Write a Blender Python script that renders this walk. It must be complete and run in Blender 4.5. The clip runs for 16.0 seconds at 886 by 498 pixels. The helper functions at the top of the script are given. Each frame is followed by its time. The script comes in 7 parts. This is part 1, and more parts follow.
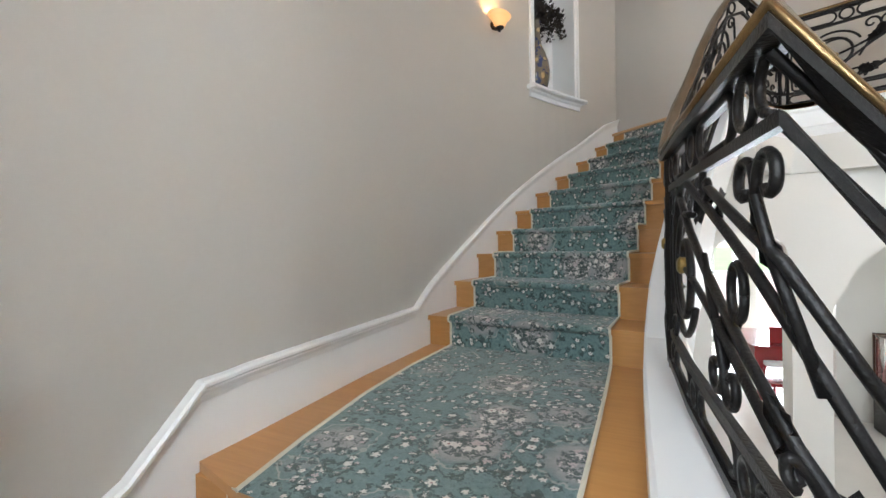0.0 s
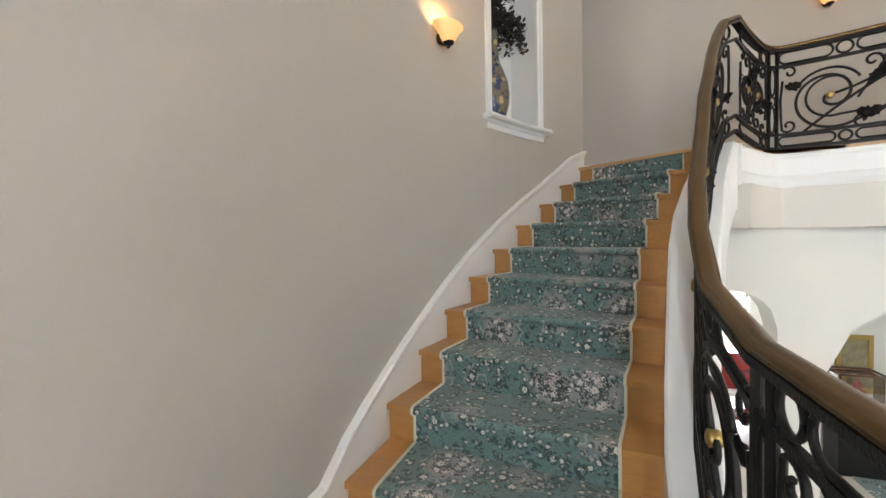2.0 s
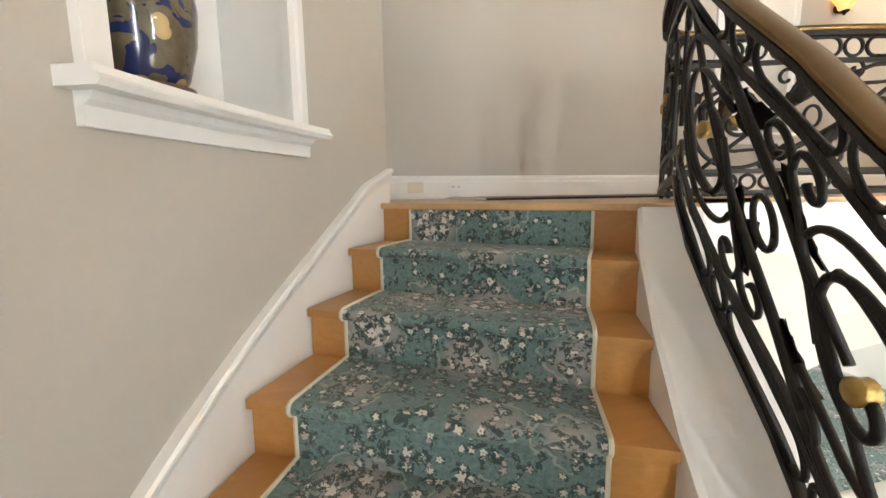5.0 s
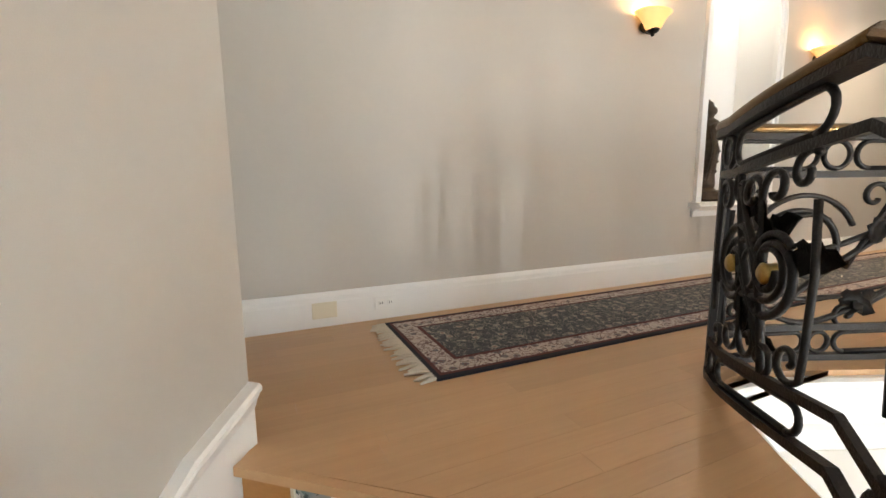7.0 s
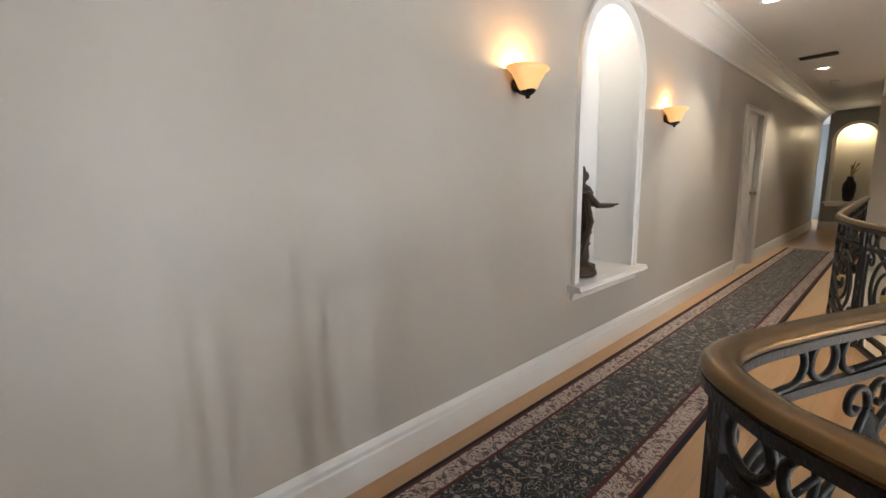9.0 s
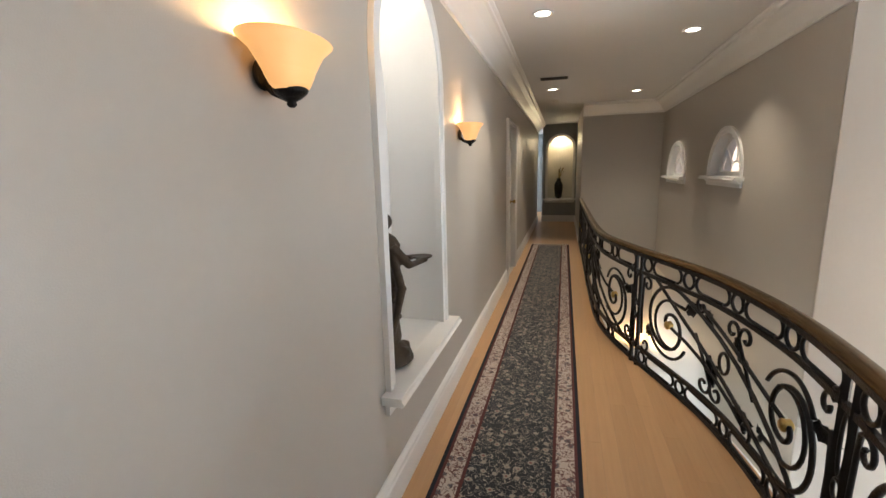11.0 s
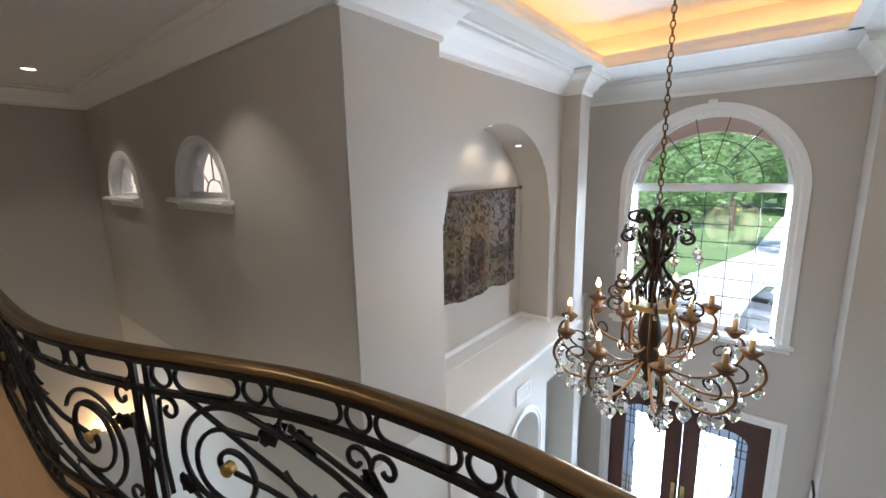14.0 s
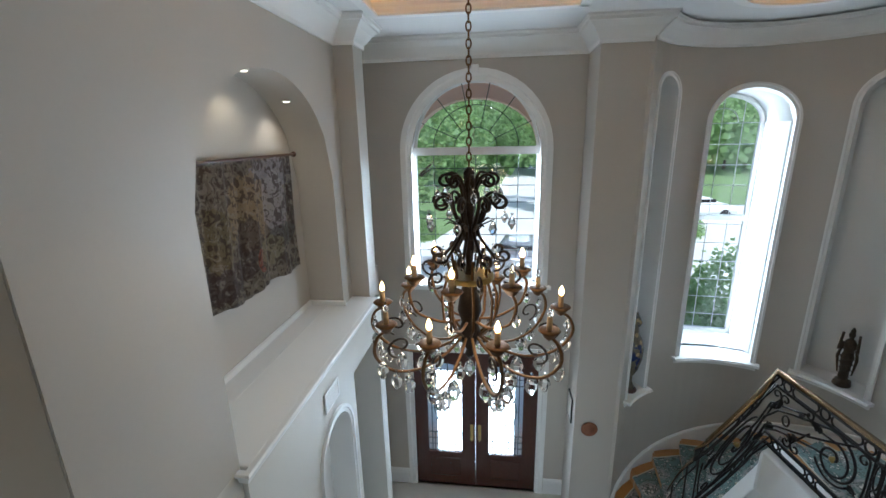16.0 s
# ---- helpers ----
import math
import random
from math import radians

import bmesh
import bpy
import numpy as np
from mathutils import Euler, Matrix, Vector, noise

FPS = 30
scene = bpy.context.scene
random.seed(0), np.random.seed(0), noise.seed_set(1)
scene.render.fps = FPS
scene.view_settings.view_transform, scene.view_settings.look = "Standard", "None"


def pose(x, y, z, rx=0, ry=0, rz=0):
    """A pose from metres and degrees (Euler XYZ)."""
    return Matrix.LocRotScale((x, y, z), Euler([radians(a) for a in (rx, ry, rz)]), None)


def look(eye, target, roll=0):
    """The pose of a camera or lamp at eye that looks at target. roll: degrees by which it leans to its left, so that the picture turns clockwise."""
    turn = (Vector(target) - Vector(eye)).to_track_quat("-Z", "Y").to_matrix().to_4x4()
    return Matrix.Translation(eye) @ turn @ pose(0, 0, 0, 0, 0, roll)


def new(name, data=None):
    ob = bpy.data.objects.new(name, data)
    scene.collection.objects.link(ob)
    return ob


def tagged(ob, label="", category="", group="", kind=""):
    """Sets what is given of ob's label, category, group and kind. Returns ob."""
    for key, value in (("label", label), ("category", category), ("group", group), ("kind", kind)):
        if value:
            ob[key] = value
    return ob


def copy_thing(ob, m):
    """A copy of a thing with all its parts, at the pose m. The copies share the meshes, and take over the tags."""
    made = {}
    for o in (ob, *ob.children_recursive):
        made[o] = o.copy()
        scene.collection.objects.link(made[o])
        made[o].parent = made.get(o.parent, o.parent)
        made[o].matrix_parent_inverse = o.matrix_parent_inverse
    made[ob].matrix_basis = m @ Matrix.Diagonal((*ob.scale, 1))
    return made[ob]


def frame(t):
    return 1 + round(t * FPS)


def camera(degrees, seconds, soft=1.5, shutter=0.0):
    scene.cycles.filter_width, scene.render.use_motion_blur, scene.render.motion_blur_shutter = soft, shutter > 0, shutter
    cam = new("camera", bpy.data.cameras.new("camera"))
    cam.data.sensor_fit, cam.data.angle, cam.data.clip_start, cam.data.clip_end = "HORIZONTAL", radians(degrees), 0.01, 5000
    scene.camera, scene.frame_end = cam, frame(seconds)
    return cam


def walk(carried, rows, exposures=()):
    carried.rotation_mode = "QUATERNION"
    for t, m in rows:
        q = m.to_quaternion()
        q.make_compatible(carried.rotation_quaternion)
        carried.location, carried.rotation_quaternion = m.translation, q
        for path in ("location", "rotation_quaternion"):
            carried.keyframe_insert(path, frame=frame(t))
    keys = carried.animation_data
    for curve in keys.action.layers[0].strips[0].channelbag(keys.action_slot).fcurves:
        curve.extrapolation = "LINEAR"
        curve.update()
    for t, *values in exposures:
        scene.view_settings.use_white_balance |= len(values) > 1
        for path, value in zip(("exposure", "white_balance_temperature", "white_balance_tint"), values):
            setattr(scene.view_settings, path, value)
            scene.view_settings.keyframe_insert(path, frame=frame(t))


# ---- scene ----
# camera and walk
cam = camera(93.3, 16.0)
EXPOSURES = ((0, 1.2, 6100, 10), (3, 1.35, 6600, 10), (5.5, 1.78, 6850, 10), (7, 1.75, 6650, 10), (9, 1.32, 6150, 10), (11.5, 1.25, 6000, 10), (12.5, 1.25, 5750, 10), (14, 0.72, 5500, 8), (16, 0.1, 5350, 3))
PATH = [
    (0, (1.069, -6.213, -1.272), (0.228, -4.399, -1.28), -0.9),
    (0.5, (1.028, -5.966, -1.129), (0.148, -4.17, -1.143), -1.1),
    (1, (0.95, -5.765, -0.969), (0.096, -3.956, -0.987), -0.9),
    (1.5, (0.893, -5.568, -0.8), (0.132, -3.718, -0.831), -1.0),
    (2, (0.811, -5.371, -0.648), (0.199, -3.468, -0.71), -1.0),
    (2.5, (0.792, -5.125, -0.51), (0.369, -3.173, -0.629), -1.3),
    (3, (0.742, -4.882, -0.413), (0.499, -2.905, -0.589), -1.6),
    (5.5, (0.609, -2.764, 0.209), (1.209, -0.878, -0.076), -0.4),
    (6, (0.701, -2.526, 0.374), (1.374, -0.664, 0.086), -0.3),
    (6.5, (0.806, -2.297, 0.538), (1.537, -0.458, 0.252), -0.6),
    (7, (0.93, -2.091, 0.672), (1.721, -0.276, 0.385), -0.7),
    (7.5, (1.044, -1.869, 0.84), (1.903, -0.09, 0.529), -0.9),
    (8, (1.181, -1.672, 0.983), (2.157, 0.044, 0.664), -1.0),
    (8.5, (1.335, -1.53, 1.099), (2.474, 0.084, 0.785), -0.9),
    (9, (1.508, -1.359, 1.203), (2.839, 0.099, 0.886), -1.0),
    (11.5, (2.649, -0.6, 1.458), (4.596, -0.341, 1.081), -1.4),
    (12, (2.92, -0.566, 1.465), (4.883, -0.618, 1.085), -1.4),
    (12.5, (3.121, -0.553, 1.484), (5.042, -0.96, 1.106), -1.4),
    (13, (3.357, -0.647, 1.485), (5.143, -1.465, 1.109), -1.3),
    (13.5, (3.541, -0.718, 1.496), (5.096, -1.918, 1.12), -1.4),
    (14, (3.724, -0.781, 1.503), (4.946, -2.322, 1.137), -1.1),
    (14.5, (3.832, -0.901, 1.484), (4.716, -2.661, 1.137), -1.0),
    (15, (4.0, -1.014, 1.463), (4.574, -2.897, 1.109), -1.1),
    (15.5, (4.081, -1.14, 1.458), (4.445, -3.061, 1.041), -1.2),
    (16, (4.14, -1.288, 1.439), (4.385, -3.203, 0.917), -1.2),
]
walk(cam, [(t, look(eye, target, roll)) for t, eye, target, roll in PATH], EXPOSURES)

# ---- world, sun ----
world = bpy.data.worlds.new("sky")
scene.world = world
world.use_nodes = True
wt = world.node_tree
sky = wt.nodes.new("ShaderNodeTexSky")
sky.sky_type, sky.sun_disc = "NISHITA", False
sky.sun_elevation, sky.sun_rotation = radians(50), radians(343)
wt.links.new(sky.outputs[0], wt.nodes["Background"].inputs[0])
wt.nodes["Background"].inputs[1].default_value = 0.15


def lamp(name, kind, where, watts, colour=(1, 1, 1), size=0.1, size_y=None, target=None, angle=None):
    data = bpy.data.lights.new(name, kind)
    data.energy, data.color = watts, colour
    if kind == "AREA":
        data.size = size
        if size_y:
            data.shape, data.size_y = "RECTANGLE", size_y
    elif kind == "SUN":
        data.angle = radians(angle)
    else:
        data.shadow_soft_size = size
        if kind == "SPOT":
            data.spot_size, data.spot_blend = radians(angle), 0.6
    ob = new(name, data)
    ob.matrix_world = look(where, target) if target else pose(*where)
    return ob


lamp("sun", "SUN", (-6, 20, 25), 5.0, (1, 0.95, 0.88), target=(0, 0, 0), angle=0.6)
# daylight of the sky in the window openings
DAY = (0.88, 0.95, 1.0)
for x in (3.60, 5.21):
    lamp("front_window_daylight", "AREA", (x, -6.945, 0.3), 34, DAY, 0.06, 1.7, target=(x, 0, 0.3))
for x, y in ((0.575, -7.36), (1.50, -7.468)):
    lamp("tower_window_daylight", "AREA", (x, y - 0.37, 0.0), 30, DAY, 0.045, 3.0, target=(x + 0.35, 0, 0.0))
lamp("door_daylight", "AREA", (4.41, -6.98, -2.9), 65, DAY, 1.2, 1.8, target=(4.41, 0, -3.4))
lamp("dining_daylight", "AREA", (5.2, 7.6, -2.4), 620, DAY, 6.0, 2.6, target=(5.2, 0, -3.4))

# ---- materials ----
def material(name, colour, rough=0.5, metal=0.0, grain=0.0, grain_scale=60, stain=0.0, stain_scale=2.0, bump=0.0, bump_scale=200, coat=0.0, sheen=0.0):
    m = bpy.data.materials.new(name)
    m.use_nodes = True
    nt = m.node_tree
    b = nt.nodes["Principled BSDF"]
    b.inputs["Base Color"].default_value = (*colour, 1)
    b.inputs["Roughness"].default_value, b.inputs["Metallic"].default_value = rough, metal
    b.inputs["Coat Weight"].default_value = coat
    b.inputs["Sheen Weight"].default_value = sheen
    tc = nt.nodes.new("ShaderNodeTexCoord")
    if grain or stain:
        last = None
        for amount, scale in ((grain, grain_scale), (stain, stain_scale)):
            if not amount:
                continue
            n = nt.nodes.new("ShaderNodeTexNoise")
            n.inputs["Scale"].default_value, n.inputs["Detail"].default_value = scale, 5
            nt.links.new(tc.outputs["Object"], n.inputs["Vector"])
            r = nt.nodes.new("ShaderNodeMapRange")
            r.inputs["To Min"].default_value, r.inputs["To Max"].default_value = 1 - amount, 1 + amount
            nt.links.new(n.outputs["Fac"], r.inputs["Value"])
            mix = nt.nodes.new("ShaderNodeVectorMath")
            mix.operation = "SCALE"
            if last:
                nt.links.new(last, mix.inputs[0])
            else:
                mix.inputs[0].default_value = colour
            nt.links.new(r.outputs[0], mix.inputs["Scale"])
            last = mix.outputs[0]
        nt.links.new(last, b.inputs["Base Color"])
    if bump:
        n = nt.nodes.new("ShaderNodeTexNoise")
        n.inputs["Scale"].default_value, n.inputs["Detail"].default_value = bump_scale, 4
        nt.links.new(tc.outputs["Object"], n.inputs["Vector"])
        bp = nt.nodes.new("ShaderNodeBump")
        bp.inputs["Strength"].default_value, bp.inputs["Distance"].default_value = bump, 0.004
        nt.links.new(n.outputs["Fac"], bp.inputs["Height"])
        nt.links.new(bp.outputs[0], b.inputs["Normal"])
    return m


def glow(name, colour, strength, base=(0.8, 0.7, 0.5)):
    m = material(name, base, 0.4)
    b = m.node_tree.nodes["Principled BSDF"]
    b.inputs["Emission Color"].default_value, b.inputs["Emission Strength"].default_value = (*colour, 1), strength
    return m


WALL = material("taupe_wall_paint", (0.50, 0.46, 0.41), 0.42, grain=0.02, grain_scale=40, stain=0.03, stain_scale=1.3, bump=0.12, bump_scale=350)
CREAM = material("cream_wall_paint", (0.66, 0.63, 0.57), 0.5, grain=0.02, stain=0.03, bump=0.1, bump_scale=350)
BLUEGREY = material("blue_grey_wall_paint", (0.30, 0.32, 0.34), 0.5, stain=0.04, bump=0.1, bump_scale=350)
WHITE = material("white_trim_paint", (0.83, 0.82, 0.80), 0.35, stain=0.02, stain_scale=3, bump=0.05, bump_scale=120)
CEIL = material("white_ceiling_paint", (0.76, 0.75, 0.74), 0.7, stain=0.02, bump=0.1, bump_scale=300)
IRON = material("black_wrought_iron", (0.018, 0.016, 0.015), 0.42, 0.6, grain=0.4, grain_scale=90, bump=0.5, bump_scale=140)
BRONZE = material("bronze_handrail", (0.17, 0.105, 0.045), 0.27, 0.85, stain=0.35, stain_scale=6, bump=0.05, bump_scale=80)
BRASS = material("aged_brass", (0.42, 0.29, 0.10), 0.32, 0.95, grain=0.2, grain_scale=120, bump=0.3, bump_scale=200)
DARKBRONZE = material("dark_aged_bronze", (0.045, 0.03, 0.02), 0.5, 0.6, grain=0.5, grain_scale=60, bump=0.4, bump_scale=150)
ANTIQUE = material("antique_gilt_iron", (0.16, 0.078, 0.026), 0.45, 0.7, grain=0.5, grain_scale=60, bump=0.4, bump_scale=150)
STATUE = material("dark_bronze_patina", (0.062, 0.042, 0.026), 0.5, 0.4, grain=0.5, grain_scale=40, bump=0.5, bump_scale=90)
CONCRETE = material("pale_drive_concrete", (0.72, 0.70, 0.67), 0.85, grain=0.08, grain_scale=20, stain=0.1, stain_scale=0.4, bump=0.2)
PAVING = material("pink_patio_paving", (0.46, 0.33, 0.28), 0.85, grain=0.1, grain_scale=12, stain=0.2, stain_scale=0.6, bump=0.2)
GRASS = material("lawn_green", (0.18, 0.26, 0.10), 0.9, grain=0.4, grain_scale=8, stain=0.3, stain_scale=0.3)
LEAF = material("leaf_green", (0.20, 0.30, 0.12), 0.6, grain=0.4, grain_scale=4)
lt = LEAF.node_tree
thin = lt.nodes.new("ShaderNodeBsdfTranslucent")
thin.inputs["Color"].default_value = (0.45, 0.60, 0.24, 1)
both = lt.nodes.new("ShaderNodeMixShader")
both.inputs[0].default_value = 0.45
lt.links.new(lt.nodes["Principled BSDF"].outputs[0], both.inputs[1])
lt.links.new(thin.outputs[0], both.inputs[2])
lt.links.new(both.outputs[0], lt.nodes["Material Output"].inputs["Surface"])
BARK = material("bark_brown", (0.12, 0.08, 0.05), 0.9, grain=0.3, bump=0.6, bump_scale=20)
STUCCO = material("peach_stucco", (0.74, 0.53, 0.40), 0.85, grain=0.05, stain=0.05, bump=0.4, bump_scale=60)
MAHOGANY = material("dark_mahogany", (0.055, 0.014, 0.008), 0.25, grain=0.35, grain_scale=25, coat=0.3)
DARKWOOD = material("dark_stained_wood", (0.07, 0.028, 0.014), 0.3, grain=0.3, grain_scale=30, coat=0.2)
LOWFLOOR = material("pale_marble_floor", (0.62, 0.58, 0.52), 0.18, grain=0.05, stain=0.1, stain_scale=1.5)
PLATE = material("ivory_plastic", (0.72, 0.66, 0.52), 0.4)
RUNBACK = material("carpet_binding_cream", (0.66, 0.62, 0.50), 0.9, grain=0.1, grain_scale=300)
FRINGE = material("cream_fringe", (0.62, 0.57, 0.48), 0.95, grain=0.1, grain_scale=300)


def glass_material(name, tint=(1, 1, 1), rough=0.0):
    m = bpy.data.materials.new(name)
    m.use_nodes = True
    b = m.node_tree.nodes["Principled BSDF"]
    b.inputs["Base Color"].default_value = (*tint, 1)
    b.inputs["Transmission Weight"].default_value, b.inputs["Roughness"].default_value, b.inputs["IOR"].default_value = 1.0, rough, 1.45
    return m


GLASS = glass_material("window_glass")
CRYSTAL = glass_material("crystal_glass")
OBSCURE = glass_material("leaded_obscure_glass", (0.95, 0.97, 1.0), 0.25)
WAX = material("tan_candle_wax", (0.52, 0.34, 0.16), 0.55, grain=0.25, grain_scale=50, bump=0.4, bump_scale=60)
BULB = glow("candle_bulb_glow", (1.0, 0.55, 0.2), 14)
SHADE = glow("amber_alabaster_glass", (1.0, 0.47, 0.14), 0.32, (0.75, 0.5, 0.25))
COVE = glow("cove_light_glow", (1.0, 0.47, 0.12), 8)
DOWN = glow("downlight_glow", (1.0, 0.86, 0.66), 5)


def ramp(nt, fac, stops):
    r = nt.nodes.new("ShaderNodeValToRGB")
    r.color_ramp.interpolation = "CONSTANT"
    e = r.color_ramp.elements
    while len(e) < len(stops):
        e.new(0.5)
    for el, (p, c) in zip(e, stops):
        el.position, el.color = p, (*c, 1)
    nt.links.new(fac, r.inputs[0])
    return r.outputs[0]


def mixed(nt, fac, a, b):
    n = nt.nodes.new("ShaderNodeMix")
    n.data_type = "RGBA"
    for sock, v in ((n.inputs[0], fac), (n.inputs[6], a), (n.inputs[7], b)):
        if isinstance(v, tuple):
            sock.default_value = (*v, 1)
        elif isinstance(v, float):
            sock.default_value = v
        else:
            nt.links.new(v, sock)
    return n.outputs[2]


def maths(nt, op, a, b=0.0, c=None):
    n = nt.nodes.new("ShaderNodeMath")
    n.operation = op
    for sock, v in zip(n.inputs, (a, b, c)):
        if v is None:
            continue
        if isinstance(v, (int, float)):
            sock.default_value = v
        else:
            nt.links.new(v, sock)
    return n.outputs[0]


def noise_of(nt, vec, scale, detail=3.0, distort=0.0):
    n = nt.nodes.new("ShaderNodeTexNoise")
    n.inputs["Scale"].default_value, n.inputs["Detail"].default_value, n.inputs["Distortion"].default_value = scale, detail, distort
    nt.links.new(vec, n.inputs["Vector"])
    return n


def voronoi_of(nt, vec, scale, rand=1.0, feature="F1"):
    n = nt.nodes.new("ShaderNodeTexVoronoi")
    n.feature = feature
    n.inputs["Scale"].default_value, n.inputs["Randomness"].default_value = scale, rand
    nt.links.new(vec, n.inputs["Vector"])
    return n


def woven(m, bump=0.6, scale=420):
    nt = m.node_tree
    tc = nt.nodes.new("ShaderNodeTexCoord")
    n = noise_of(nt, tc.outputs["Object"], scale)
    bp = nt.nodes.new("ShaderNodeBump")
    bp.inputs["Strength"].default_value, bp.inputs["Distance"].default_value = bump, 0.004
    nt.links.new(n.outputs["Fac"], bp.inputs["Height"])
    nt.links.new(bp.outputs[0], nt.nodes["Principled BSDF"].inputs["Normal"])


def blooms(nt, v, scale, size, keep, lobes=5.0):
    """Scattered blossoms: masks of the petals, the heart and the leaves round them, and a tone for each blossom."""
    cell = voronoi_of(nt, v, scale, 0.85)
    away = nt.nodes.new("ShaderNodeVectorMath")
    away.operation = "SUBTRACT"
    nt.links.new(v, away.inputs[0])
    nt.links.new(cell.outputs["Position"], away.inputs[1])
    xyz, tone = nt.nodes.new("ShaderNodeSeparateXYZ"), nt.nodes.new("ShaderNodeSeparateColor")
    nt.links.new(away.outputs[0], xyz.inputs[0])
    nt.links.new(cell.outputs["Color"], tone.inputs[0])
    turn = maths(nt, "ADD", maths(nt, "MULTIPLY", maths(nt, "ARCTAN2", xyz.outputs[0], xyz.outputs[1]), lobes), maths(nt, "MULTIPLY", tone.outputs[1], 6.28))
    reach = maths(nt, "MULTIPLY", maths(nt, "ADD", maths(nt, "MULTIPLY", maths(nt, "SINE", turn), 0.15), 0.8), size)
    kept = maths(nt, "LESS_THAN", tone.outputs[0], keep)
    ragged = maths(nt, "ADD", cell.outputs["Distance"], maths(nt, "MULTIPLY", maths(nt, "SUBTRACT", noise_of(nt, v, scale * 5, 2).outputs["Fac"], 0.5), size * 1.5))
    petal = maths(nt, "MULTIPLY", maths(nt, "LESS_THAN", ragged, reach), kept)
    heart = maths(nt, "MULTIPLY", maths(nt, "LESS_THAN", cell.outputs["Distance"], size * 0.22), kept)
    spray = maths(nt, "MULTIPLY", maths(nt, "LESS_THAN", ragged, size * 1.75), maths(nt, "GREATER_THAN", noise_of(nt, v, scale * 2.6, 2, 0.8).outputs["Fac"], 0.47))
    return petal, heart, maths(nt, "MULTIPLY", spray, kept), tone.outputs[2]


def floral_carpet():
    """Teal runner with mauve-grey medallions, pale and rose bouquets, cream sprigs and dark leaves, laid out on the carpet's own width and length."""
    m = material("teal_floral_carpet", (0.1, 0.2, 0.2), 0.95, sheen=0.25)
    nt = m.node_tree
    b = nt.nodes["Principled BSDF"]
    v = nt.nodes.new("ShaderNodeUVMap").outputs[0]
    base = mixed(nt, noise_of(nt, v, 60, 4).outputs["Fac"], (0.055, 0.115, 0.115), (0.23, 0.32, 0.30))
    mottle = voronoi_of(nt, v, 85)
    base = mixed(nt, maths(nt, "MULTIPLY", maths(nt, "LESS_THAN", mottle.outputs["Distance"], 0.30), 0.35), base, (0.05, 0.085, 0.085))
    med = voronoi_of(nt, v, 2.9, 0.45)
    soft = nt.nodes.new("ShaderNodeMapRange")
    nt.links.new(maths(nt, "ADD", med.outputs["Distance"], maths(nt, "MULTIPLY", noise_of(nt, v, 12).outputs["Fac"], 0.20)), soft.inputs["Value"])
    soft.inputs["From Min"].default_value, soft.inputs["From Max"].default_value = 0.50, 0.40
    base = mixed(nt, maths(nt, "MULTIPLY", soft.outputs[0], 0.8), base, mixed(nt, noise_of(nt, v, 50, 3).outputs["Fac"], (0.26, 0.24, 0.235), (0.46, 0.42, 0.40)))
    # a pale line of scrolls round each medallion
    rim = maths(nt, "LESS_THAN", maths(nt, "ABSOLUTE", maths(nt, "SUBTRACT", maths(nt, "ADD", med.outputs["Distance"], maths(nt, "MULTIPLY", noise_of(nt, v, 16, 2).outputs["Fac"], 0.30)), 0.56)), 0.012)
    base = mixed(nt, maths(nt, "MULTIPLY", rim, 0.6), base, (0.46, 0.43, 0.38))
    heart_of = maths(nt, "LESS_THAN", med.outputs["Distance"], 0.27)
    for scale, size, keep, inside in ((33, 0.40, 0.40, 0), (19, 0.34, 0.36, 0), (23, 0.52, 0.85, 1)):
        petal, heart, spray, tone = blooms(nt, v, scale, size, keep)
        if inside:
            petal, heart, spray = (maths(nt, "MULTIPLY", k, heart_of) for k in (petal, heart, spray))
        base = mixed(nt, maths(nt, "MULTIPLY", spray, 0.85), base, (0.028, 0.05, 0.045))
        base = mixed(nt, petal, base, mixed(nt, tone, (0.74, 0.70, 0.64), (0.50, 0.40, 0.39)))
        base = mixed(nt, heart, base, (0.30, 0.13, 0.13))
    nt.links.new(base, b.inputs["Base Color"])
    woven(m)
    return m


